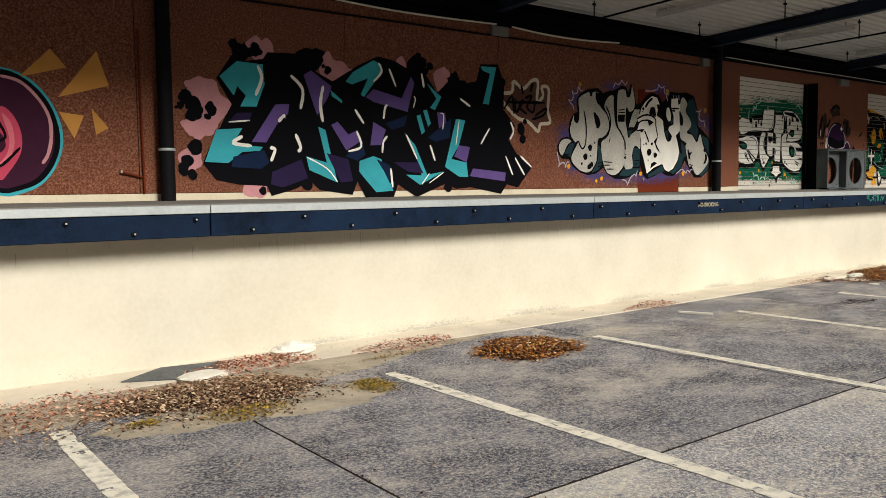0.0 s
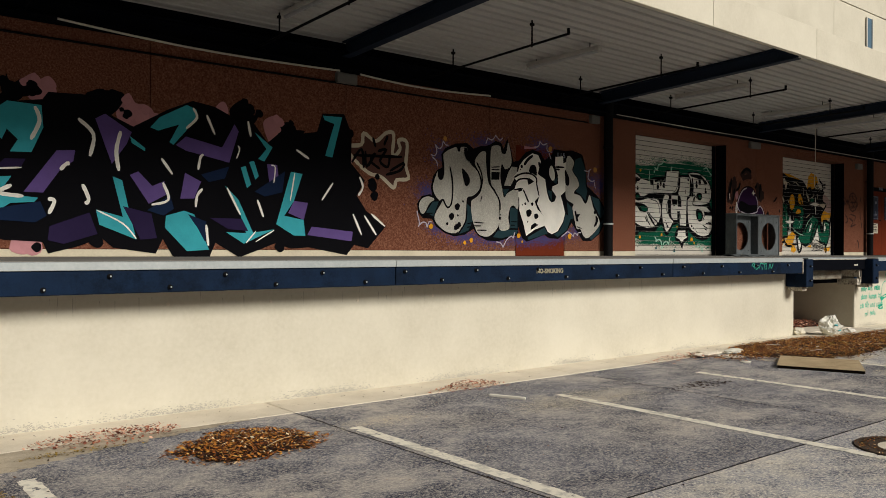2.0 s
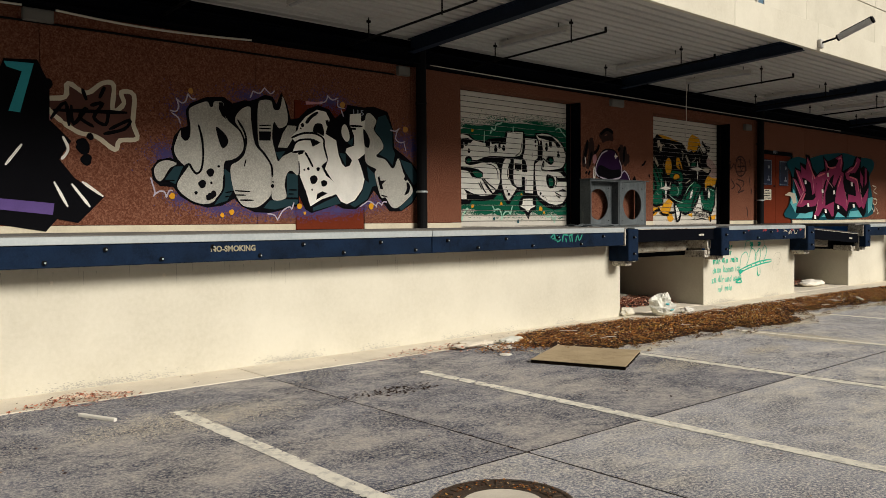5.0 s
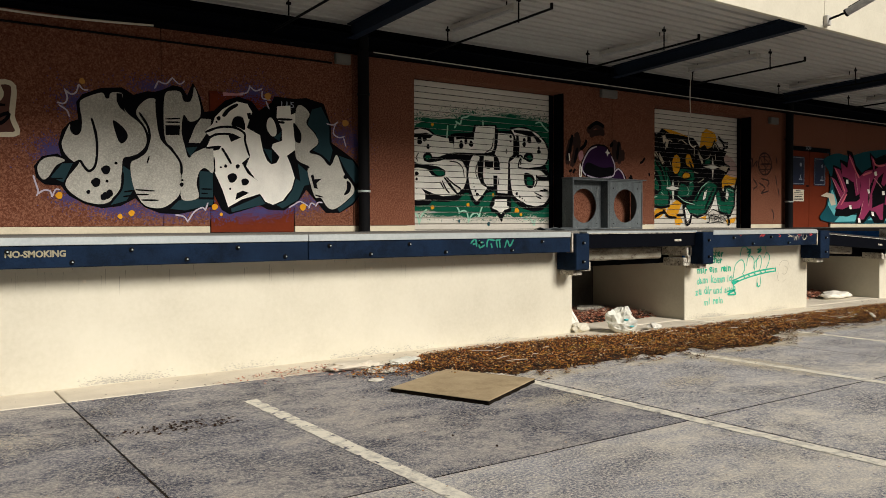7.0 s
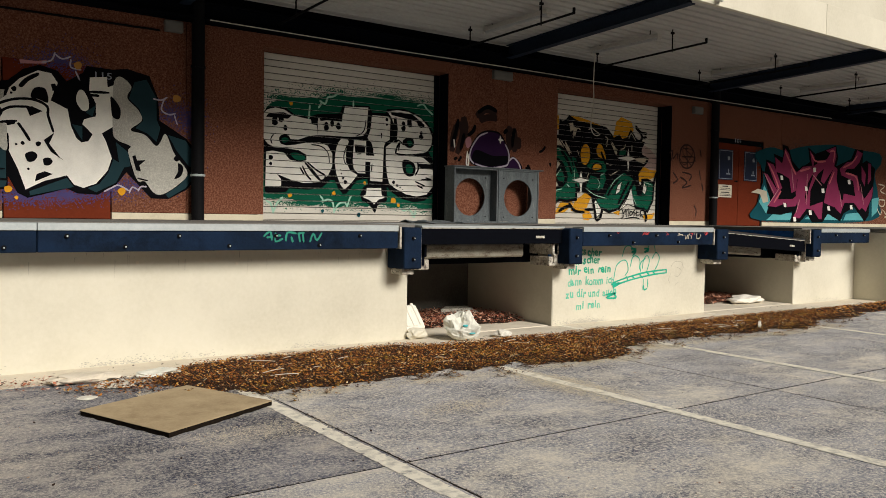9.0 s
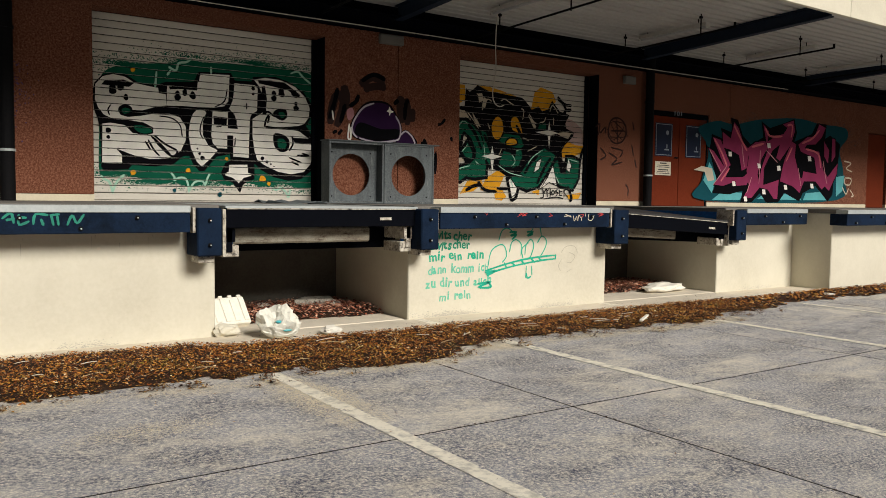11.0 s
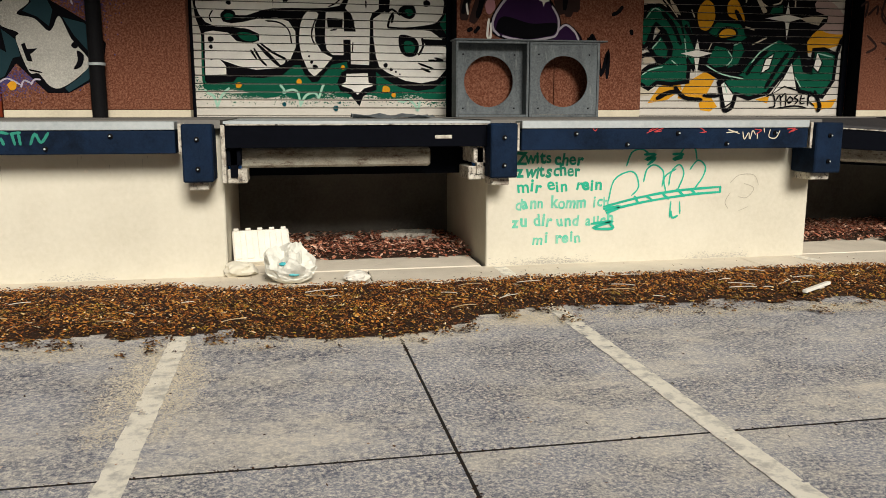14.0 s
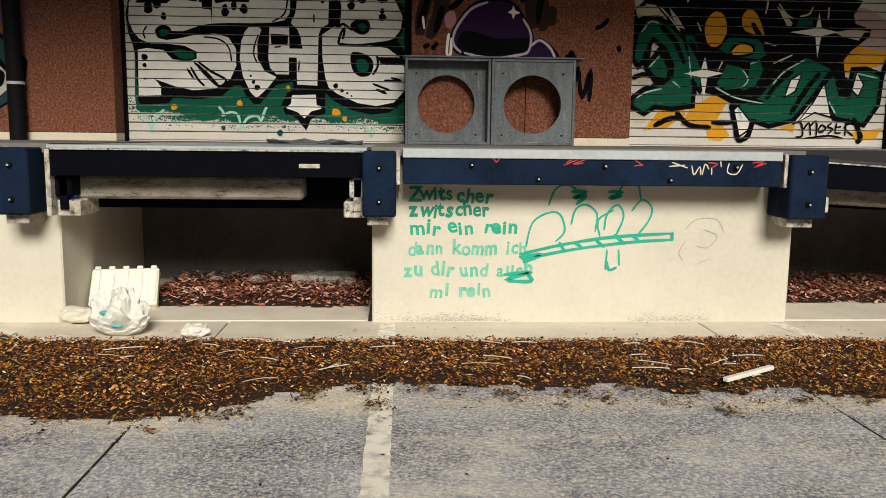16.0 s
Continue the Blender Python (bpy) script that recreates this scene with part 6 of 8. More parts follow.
bubble.fill("letter", G_SILVER, 3, [(4.07, 1.67), (4.15, 1.79), (4.29, 1.68), (4.24, 1.53), (4.38, 1.38), (4.42, 1.25), (4.28, 1.12), (4.46, 1.07), (4.59, 0.94), (4.65, 0.97), (4.73, 1.1), (4.84, 0.85), (5.02, 0.6), (4.89, 0.43), (4.69, 0.3), (4.57, 0.32), (4.46, 0.46), (4.36, 0.48), (4.25, 0.83), (4.28, 0.91), (4.1, 0.99), (4.06, 1.14)])
bubble.fill("letter", G_WHITE, 3, [(3.63, 1.43), (3.65, 1.55), (3.71, 1.57), (3.77, 1.46), (3.77, 1.34), (3.7, 1.32)])
bubble.fill("counter", G_BLACK, 5, [(1.58, 1.38), (1.68, 1.33), (1.75, 1.24), (1.75, 1.16), (1.68, 1.1), (1.63, 1.17)])
bubble.fill("counter", G_BLACK, 5, [(1.63, 1.73), (1.7, 1.73), (1.69, 1.61), (1.74, 1.49), (1.67, 1.55), (1.63, 1.63)], smooth=False)
bubble.fill("counter", G_BLACK, 5, [(3.12, 1.43), (3.15, 1.53), (3.22, 1.56), (3.29, 1.53), (3.31, 1.38), (3.21, 1.41)])
bubble.fill("counter", G_BLACK, 5, [(3.07, 1.3), (3.13, 1.32), (3.25, 1.27), (3.11, 1.2)], smooth=False)
bubble.fill("counter", G_BLACK, 5, [(2.99, 1.56), (3.07, 1.66), (3.19, 1.73), (3.21, 1.7), (3.1, 1.62), (3.03, 1.54)])
bubble.fill("counter", G_BLACK, 5, [(4.04, 1.53), (4.15, 1.39), (4.14, 1.25), (4.06, 1.27), (4.04, 1.4)])
bubble.fill("counter", G_BLACK, 5, [(2.23, 1.37), (2.42, 1.38), (2.41, 1.25), (2.23, 1.24)], smooth=False)
bubble.fill("counter", G_BLACK, 5, [(3.16, 0.41), (3.18, 0.5), (3.27, 0.54), (3.36, 0.51)], smooth=False)
bubble.fill("counter", G_BLACK, 5, [(4.89, 0.72), (4.96, 0.67), (4.93, 0.55), (4.84, 0.51), (4.89, 0.61)])
bubble.fill("counter", G_BLACK, 5, [(3.34, 1.61), (3.39, 1.62), (3.43, 1.52), (3.36, 1.53)], smooth=False)
bubble.fill("counter", G_BLACK, 5, [(3.26, 0.92), (3.38, 1.02), (3.32, 0.88), (3.44, 0.72), (3.49, 0.68), (3.34, 0.78)], smooth=False)
bubble.fill("counter", G_BLACK, 5, [(4.3, 0.78), (4.34, 0.8), (4.36, 0.73), (4.47, 0.74), (4.39, 0.67), (4.41, 0.59), (4.35, 0.6)], smooth=False)
bubble.discs("spot", G_BLACK, 5, [(1.49, 0.76, 0.055), (1.37, 0.6, 0.055), (1.28, 0.48, 0.024), (1.5, 0.62, 0.018), (1.61, 0.85, 0.019), (1.53, 0.47, 0.043), (1.46, 0.42, 0.043), (1.49, 0.44, 0.049), (3.12, 0.71, 0.066), (3.3, 0.66, 0.053), (3.2, 0.87, 0.03), (3.03, 0.87, 0.022), (2.96, 0.85, 0.014), (3.09, 0.56, 0.015), (4.87, 0.78, 0.035), (2.43, 0.6, 0.027), (2.44, 0.66, 0.014), (2.94, 1.51, 0.029), (2.91, 1.46, 0.014)])
bubble.strokes("letter_line", G_BLACK, 5, 0.032, [
    [(1.33, 1.4), (1.38, 1.19), (1.39, 0.98), (1.36, 0.8), (1.29, 0.74), (1.23, 0.8), (1.19, 0.86), (1.12, 0.82)],
    [(1.69, 0.74), (1.67, 0.53), (1.55, 0.37)],
    [(1.9, 1.51), (2.01, 1.33), (2.02, 1.15), (1.93, 0.99), (1.7, 0.9)],
    [(2.12, 1.7), (2.13, 1.46), (2.18, 1.19), (2.31, 1.05), (2.42, 0.89), (2.43, 0.73)],
    [(2.75, 1.31), (2.95, 1.39), (3.16, 1.4), (3.3, 1.33), (3.31, 1.22), (3.37, 1.02)],
    [(2.77, 1.21), (2.9, 1.29), (3.11, 1.31)],
    [(2.98, 1.11), (3.04, 1.02), (3.11, 0.9)],
    [(2.86, 1.08), (2.95, 1.11)],
    [(3.78, 1.56), (4.02, 1.57)],
    [(3.78, 1.52), (3.9, 1.52)],
    [(2.76, 1.1), (2.97, 1.13)],
])
bubble.strokes("letter_line", G_BLACK, 5, 0.02, [
    [(1.84, 0.52), (2.08, 0.51)],
    [(1.82, 0.46), (2.01, 0.46)],
    [(1.91, 0.39), (2.13, 0.39)],
    [(2.23, 1.45), (2.42, 1.47)],
    [(2.23, 1.41), (2.42, 1.42)],
    [(0.86, 0.63), (0.99, 0.64)],
    [(0.82, 0.59), (0.97, 0.59)],
    [(1.7, 0.49), (1.82, 0.51)],
    [(1.69, 0.43), (1.82, 0.45)],
    [(2.69, 0.55), (2.84, 0.55)],
    [(2.69, 0.49), (2.78, 0.49)],
    [(2.87, 0.98), (2.88, 0.78)],
    [(2.02, 0.96), (1.99, 0.86)],
    [(4.5, 0.47), (4.36, 0.5)],
])
bubble.strokes("spark", G_LILAC, 5, 0.02, [
    [(0.94, 1.56), (1.02, 1.55), (1.06, 1.62), (1.03, 1.73)],
    [(1.03, 1.72), (1.1, 1.67), (1.16, 1.7), (1.19, 1.8)],
    [(1.19, 1.8), (1.24, 1.74), (1.3, 1.74)],
    [(0.96, 1.53), (1.05, 1.47), (1.08, 1.39)],
    [(2.1, 1.83), (2.15, 1.94)],
    [(2.15, 1.93), (2.25, 1.91), (2.33, 2.0)],
    [(2.33, 1.99), (2.42, 1.92), (2.49, 1.97)],
    [(3.24, 1.86), (3.35, 1.9), (3.39, 2.0)],
    [(3.39, 1.98), (3.47, 1.93), (3.57, 1.97)],
    [(3.57, 1.94), (3.57, 1.84), (3.69, 1.82)],
    [(3.62, 1.8), (3.67, 1.69)],
    [(4.56, 1.55), (4.67, 1.54), (4.75, 1.59)],
    [(4.71, 1.56), (4.67, 1.42), (4.76, 1.36), (4.86, 1.38)],
    [(4.84, 1.36), (4.88, 1.23)],
    [(0.67, 0.67), (0.69, 0.59), (0.72, 0.48), (0.7, 0.42)],
    [(0.71, 0.44), (0.78, 0.49), (0.85, 0.48), (0.87, 0.41)],
    [(0.87, 0.41), (0.91, 0.5), (0.96, 0.5)],
    [(2.34, 0.2), (2.45, 0.18), (2.51, 0.1)],
    [(2.51, 0.12), (2.59, 0.24), (2.7, 0.3), (2.74, 0.26)],
    [(2.74, 0.26), (2.78, 0.37)],
    [(3.95, 0.31), (4.04, 0.36), (4.13, 0.4), (4.26, 0.33)],
    [(4.26, 0.3), (4.3, 0.38), (4.37, 0.35)],
    [(4.37, 0.33), (4.41, 0.39), (4.48, 0.39)],
])
bubble.discs("orange_dot", G_ORANGE, 5, [(0.95, 0.43, 0.04), (1.65, 0.18, 0.031), (1.79, 0.22, 0.038), (2.87, 0.31, 0.043), (2.96, 0.21, 0.022), (4.17, 0.32, 0.049)])
bubble.discs("orange_dot", G_OCHRE, 5, [(1.23, 1.84, 0.036), (3.65, 1.87, 0.047), (4.87, 1.58, 0.053)])
bubble.fill("pale_patch", G_PINK, 2, [(3.0, 1.87), (3.2, 1.87), (3.3, 1.9), (3.29, 1.85), (3.01, 1.82)], smooth=False)

ring_art = mural("dark maroon disc with teal rim and pink swirl beside orange triangles", 0.4, 9.6, 1.4)
ring_art.fill("disc_rim", G_TEAL, 0, [(1.11, 1.4), (1.37, 1.31), (1.56, 1.11), (1.67, 0.86), (1.69, 0.6), (1.6, 0.34), (1.44, 0.15), (1.2, 0.05), (1.05, 0.05), (0.69, 0.15), (0.49, 0.44), (0.47, 0.71), (0.54, 1.05), (0.81, 1.31)])
ring_art.fill("disc_ring", G_BLACK, 1, [(1.11, 1.38), (1.35, 1.29), (1.54, 1.09), (1.64, 0.85), (1.66, 0.6), (1.58, 0.36), (1.43, 0.18), (1.2, 0.09), (1.05, 0.08), (0.7, 0.19), (0.52, 0.46), (0.5, 0.71), (0.57, 1.04), (0.82, 1.28)])
ring_art.fill("disc", G_MAROON, 2, [(1.11, 1.32), (1.32, 1.24), (1.49, 1.05), (1.59, 0.84), (1.6, 0.6), (1.53, 0.39), (1.39, 0.22), (1.19, 0.14), (1.05, 0.13), (0.73, 0.23), (0.56, 0.48), (0.54, 0.71), (0.61, 1.01), (0.83, 1.24)])
ring_art.fill("swirl", G_HOTPINK, 3, [(1.09, 0.99), (1.21, 0.9), (1.28, 0.7), (1.26, 0.49), (1.13, 0.28), (1.05, 0.21), (0.91, 0.31), (0.87, 0.58), (0.96, 0.84)])
ring_art.fill("swirl", G_MAROON, 4, [(1.05, 0.73), (1.11, 0.66), (1.12, 0.56), (1.05, 0.49), (0.97, 0.47), (0.92, 0.59), (0.95, 0.69)])
ring_art.fill("swirl", G_ROSE, 4, [(1.1, 0.92), (1.18, 0.83), (1.21, 0.66), (1.19, 0.52), (1.11, 0.38), (1.03, 0.35), (1.13, 0.49), (1.16, 0.63), (1.14, 0.76)])
ring_art.strokes("swirl_line", G_BLACK, 5, 0.03, [
    [(1.02, 0.9), (1.1, 0.76), (1.12, 0.66), (1.04, 0.62)],
    [(0.94, 0.31), (1.09, 0.38), (1.26, 0.56)],
])
ring_art.strokes("rim_light", G_PINK, 5, 0.035, [
    [(1.1, 1.31), (1.29, 1.26), (1.46, 1.09), (1.56, 0.89), (1.57, 0.67), (1.53, 0.49), (1.47, 0.39)],
])
ring_art.fill("triangle", G_OCHRE, 0, [(1.6, 1.64), (1.76, 1.45), (1.28, 1.31)], smooth=False)
ring_art.fill("triangle", G_OCHRE, 0, [(2.08, 1.66), (2.2, 1.28), (1.66, 1.12)], smooth=False)
ring_art.fill("triangle", G_OCHRE, 0, [(1.66, 0.96), (1.92, 0.93), (1.81, 0.67)], smooth=False)
ring_art.fill("triangle", G_OCHRE, 0, [(2, 1.02), (2.18, 0.8), (2.04, 0.72)], smooth=False)

stab = mural("white block letter graffiti on a green cloud across a shutter", 15.26, 9.92, 1.36, slats=True)
stab.mist("mist", G_GREEN, 0, [(0.29, 0.38, 0.27, 0.1, 900), (0.69, 0.3, 0.35, 0.09, 900), (1.33, 0.28, 0.44, 0.1, 1200), (1.85, 0.31, 0.38, 0.11, 900), (2.47, 0.28, 0.4, 0.09, 900), (3.0, 0.25, 0.29, 0.11, 700), (0.48, 1.82, 0.47, 0.11, 1000), (1.31, 1.96, 0.57, 0.13, 1200), (2.28, 2.02, 0.62, 0.13, 1200), (2.98, 1.94, 0.33, 0.15, 800)])
stab.fill("green_cloud", G_GREEN, 0, [(0.14, 1.52), (0.22, 1.72), (0.48, 1.82), (0.96, 1.89), (1.46, 1.95), (2.05, 1.99), (2.67, 2.01), (3.15, 1.95), (3.38, 1.81), (3.39, 1.1), (3.36, 0.33), (3.04, 0.24), (2.63, 0.29), (2.39, 0.24), (2.16, 0.28), (1.85, 0.25), (1.63, 0.3), (1.33, 0.21), (1.11, 0.27), (0.87, 0.24), (0.69, 0.29), (0.52, 0.35), (0.29, 0.36), (0.13, 0.37), (0.13, 0.96)])
stab.fill("silhouette", G_BLACK, 1, [(0.05, 1.41), (0.08, 1.55), (0.18, 1.66), (0.31, 1.7), (0.48, 1.69), (0.64, 1.59), (0.85, 1.58), (0.99, 1.64), (1.38, 1.68), (1.44, 1.82), (1.91, 1.85), (1.97, 1.75), (2.22, 1.76), (2.24, 1.83), (2.58, 1.86), (2.82, 1.8), (3.04, 1.67), (3.17, 1.5), (3.18, 1.34), (3.08, 1.17), (3.15, 1.07), (3.24, 0.91), (3.27, 0.71), (3.18, 0.5), (3.0, 0.36), (2.79, 0.33), (2.55, 0.38), (2.36, 0.48), (2.26, 0.57), (2.26, 0.34), (2.16, 0.31), (2.09, 0.26), (2.04, 0.14), (1.99, 0.2), (1.93, 0.28), (1.8, 0.33), (1.76, 0.43), (1.82, 0.56), (1.9, 0.6), (1.89, 0.69), (1.7, 0.65), (1.52, 0.44), (1.45, 0.43), (1.36, 0.53), (1.31, 0.64), (1.23, 0.64), (1.09, 0.52), (0.85, 0.48), (0.54, 0.49), (0.49, 0.43), (0.18, 0.41), (0.15, 0.45), (0.14, 0.96), (0.11, 1.09), (0.07, 1.2)], smooth=False)
stab.fill("letter", G_WHITE, 2, [(0.08, 1.34), (0.09, 1.53), (0.18, 1.64), (0.31, 1.68), (0.46, 1.66), (0.58, 1.59), (0.78, 1.56), (0.89, 1.55), (0.9, 1.48), (0.99, 1.47), (1.0, 1.32), (0.88, 1.3), (0.68, 1.23), (0.54, 1.23), (0.51, 1.27), (0.45, 1.29), (0.38, 1.25), (0.37, 1.2), (0.4, 1.15), (0.49, 1.13), (0.63, 1.15), (0.8, 1.19), (1.04, 1.21), (1.18, 1.17), (1.26, 1.05), (1.26, 0.86), (1.19, 0.71), (1.02, 0.6), (0.77, 0.58), (0.57, 0.62), (0.34, 0.7), (0.41, 0.62), (0.41, 0.52), (0.16, 0.51), (0.17, 1.02), (0.27, 1.04), (0.45, 1.02), (0.55, 0.92), (0.72, 0.9), (0.82, 0.93), (0.82, 1.01), (0.69, 1.07), (0.49, 1.09), (0.31, 1.09), (0.19, 1.14), (0.12, 1.23)], smooth=False)
stab.fill("letter", G_WHITE, 2, [(1.01, 1.59), (1.16, 1.59), (1.37, 1.61), (1.45, 1.69), (1.47, 1.8), (1.89, 1.82), (1.87, 1.45), (1.81, 1.37), (1.66, 1.34), (1.44, 1.33), (1.22, 1.33), (1.0, 1.32)], smooth=False)
stab.fill("letter", G_WHITE, 2, [(1.41, 1.29), (1.51, 1.3), (1.55, 1.26), (1.5, 1.13), (1.5, 0.94), (1.58, 0.8), (1.71, 0.74), (1.6, 0.61), (1.48, 0.5), (1.41, 0.57), (1.33, 0.75), (1.3, 0.94), (1.32, 1.12), (1.36, 1.23)], smooth=False)
stab.fill("letter", G_WHITE, 2, [(1.64, 1.29), (1.86, 1.3), (1.86, 1.06), (2.01, 1.06), (1.96, 1.26), (1.88, 1.34), (1.93, 1.45), (1.95, 1.58), (1.96, 1.71), (2.27, 1.71), (2.31, 1.66), (2.3, 1.34), (2.22, 1.29), (2.19, 1.22), (2.17, 0.65), (1.94, 0.66), (1.94, 0.96), (1.85, 0.96), (1.85, 0.77), (1.71, 0.77), (1.64, 0.84), (1.62, 0.95)], smooth=False)
stab.fill("letter", G_WHITE, 2, [(1.88, 0.54), (2.15, 0.55), (2.16, 0.43), (2.21, 0.42), (2.21, 0.39), (2.1, 0.36), (2.02, 0.28), (1.94, 0.35), (1.82, 0.39), (1.82, 0.41), (1.87, 0.44)], smooth=False)
stab.fill("letter", G_WHITE, 2, [(2.25, 1.79), (2.43, 1.83), (2.66, 1.82), (2.9, 1.74), (3.06, 1.6), (3.14, 1.44), (3.12, 1.29), (3.04, 1.19), (2.89, 1.14), (2.69, 1.12), (2.97, 1.08), (3.13, 0.97), (3.2, 0.81), (3.17, 0.61), (3.04, 0.47), (2.84, 0.43), (2.63, 0.46), (2.4, 0.56), (2.3, 0.63), (2.26, 0.75), (2.23, 0.97), (2.23, 1.22), (2.32, 1.28), (2.38, 1.32), (2.39, 1.44), (2.38, 1.59), (2.33, 1.7)], smooth=False)
stab.fill("counter", G_BLACK, 4, [(0.37, 1.23), (0.41, 1.28), (0.48, 1.29), (0.54, 1.26), (0.54, 1.18), (0.46, 1.15), (0.39, 1.17)])
stab.fill("counter", G_GREEN, 5, [(0.41, 1.22), (0.46, 1.25), (0.52, 1.23), (0.51, 1.19), (0.44, 1.17)])
stab.fill("counter", G_GREEN, 5, [(0.56, 1.01), (0.65, 1.03), (0.76, 1.0), (0.8, 0.95), (0.72, 0.92), (0.62, 0.94)])
stab.fill("counter", G_BLACK, 4, [(2.57, 1.36), (2.65, 1.4), (2.75, 1.38), (2.77, 1.29), (2.71, 1.23), (2.63, 1.24), (2.55, 1.3)])
stab.fill("counter", G_GREEN, 5, [(2.63, 1.33), (2.7, 1.35), (2.74, 1.3), (2.68, 1.26)])
stab.fill("counter", G_BLACK, 4, [(2.56, 1.02), (2.65, 1.03), (2.77, 0.98), (2.81, 0.89), (2.77, 0.78), (2.66, 0.76), (2.58, 0.82), (2.55, 0.92)])
stab.fill("counter", G_GREEN, 5, [(2.62, 0.94), (2.71, 0.95), (2.76, 0.87), (2.71, 0.8), (2.63, 0.83)])
stab.fill("counter", G_BLACK, 4, [(1.65, 1.22), (1.85, 1.21), (1.84, 1.1), (1.66, 1.1)], smooth=False)
stab.fill("counter", G_BLACK, 4, [(1.9, 1.25), (1.94, 1.25), (1.95, 1.07), (1.89, 1.07)], smooth=False)
stab.fill("counter", G_BLACK, 4, [(1.88, 0.96), (1.94, 0.96), (1.93, 0.75), (1.87, 0.75)], smooth=False)
stab.fill("counter", G_BLACK, 4, [(2.37, 1.7), (2.42, 1.71), (2.45, 1.52), (2.43, 1.3), (2.38, 1.3)], smooth=False)
stab.fill("notch", G_BLACK, 4, [(2.86, 0.98), (3.14, 0.98), (3.19, 0.89), (2.89, 0.91)], smooth=False)
stab.fill("notch", G_BLACK, 4, [(0.16, 1.53), (0.21, 1.59), (0.44, 1.62), (0.57, 1.58), (0.51, 1.53), (0.33, 1.53)], smooth=False)
stab.fill("notch", G_BLACK, 4, [(1.03, 1.58), (1.37, 1.61), (1.43, 1.68), (1.42, 1.56), (1.16, 1.56), (1.05, 1.54)], smooth=False)
stab.fill("notch", G_BLACK, 4, [(2.31, 1.78), (2.5, 1.8), (2.74, 1.78), (2.98, 1.63), (2.96, 1.58), (2.78, 1.68), (2.5, 1.72), (2.33, 1.74)], smooth=False)
stab.discs("drip", G_BLACK, 4, [(0.3, 1.46, 0.047), (0.3, 1.5, 0.042), (0.4, 1.51, 0.042), (0.41, 1.54, 0.036), (0.47, 1.41, 0.024), (0.47, 1.38, 0.03), (1.15, 1.5, 0.032), (1.15, 1.44, 0.045), (1.25, 1.53, 0.032), (1.25, 1.5, 0.032), (1.36, 1.51, 0.032), (1.36, 1.48, 0.045), (2.56, 1.62, 0.036), (2.56, 1.54, 0.043), (2.67, 1.67, 0.043), (2.68, 1.62, 0.05), (2.87, 1.65, 0.044), (2.9, 1.62, 0.044), (2.91, 1.49, 0.029), (2.91, 1.42, 0.044), (0.24, 0.94, 0.036), (0.24, 0.85, 0.024), (0.24, 0.7, 0.012), (1.49, 0.62, 0.033), (1.45, 0.68, 0.02), (1.42, 0.75, 0.013), (1.4, 0.81, 0.01), (2.38, 0.65, 0.028), (2.45, 0.6, 0.021), (2.51, 0.57, 0.014), (2.56, 0.54, 0.011), (2.24, 1.66, 0.028), (2.24, 1.58, 0.021)])
stab.strokes("letter_line", G_BLACK, 4, 0.028, [
    [(0.79, 0.89), (0.92, 0.78), (1.06, 0.63)],
    [(0.83, 0.9), (0.98, 0.79), (1.14, 0.7), (1.06, 0.63), (0.91, 0.76), (0.83, 0.85)],
    [(0.75, 0.84), (0.83, 0.7), (0.9, 0.63)],
    [(0.71, 0.82), (0.78, 0.71)],
    [(2.41, 1.3), (2.47, 1.34), (2.57, 1.27)],
    [(2.41, 1.12), (2.44, 1.23), (2.49, 1.31)],
    [(2.41, 1.12), (2.65, 1.11), (3.04, 1.16)],
    [(2.46, 1.17), (2.49, 1.28)],
    [(2.93, 0.72), (3.13, 0.71)],
    [(2.8, 0.68), (3.0, 0.61)],
    [(2.84, 0.62), (2.96, 0.57)],
    [(3.13, 0.72), (3.01, 0.75)],
    [(2.85, 1.0), (2.86, 0.88), (2.8, 0.78)],
    [(3.16, 0.93), (3.2, 0.77)],
])
stab.strokes("letter_line", G_BLACK, 4, 0.018, [
    [(0.28, 1.28), (0.24, 1.21), (0.26, 1.14)],
    [(0.9, 1.17), (1.07, 1.15), (1.18, 1.06), (1.21, 0.9)],
    [(1.85, 1.62), (1.81, 1.44), (1.67, 1.35)],
    [(1.52, 1.21), (1.47, 1.09), (1.46, 0.98), (1.5, 0.89)],
    [(1.94, 1.28), (1.99, 1.15)],
    [(1.69, 1.07), (1.77, 1.08)],
    [(1.93, 1.64), (1.94, 1.53)],
    [(2.37, 1.59), (2.42, 1.44)],
    [(1.97, 0.93), (1.96, 0.81)],
    [(2.14, 1.44), (2.14, 1.35)],
])
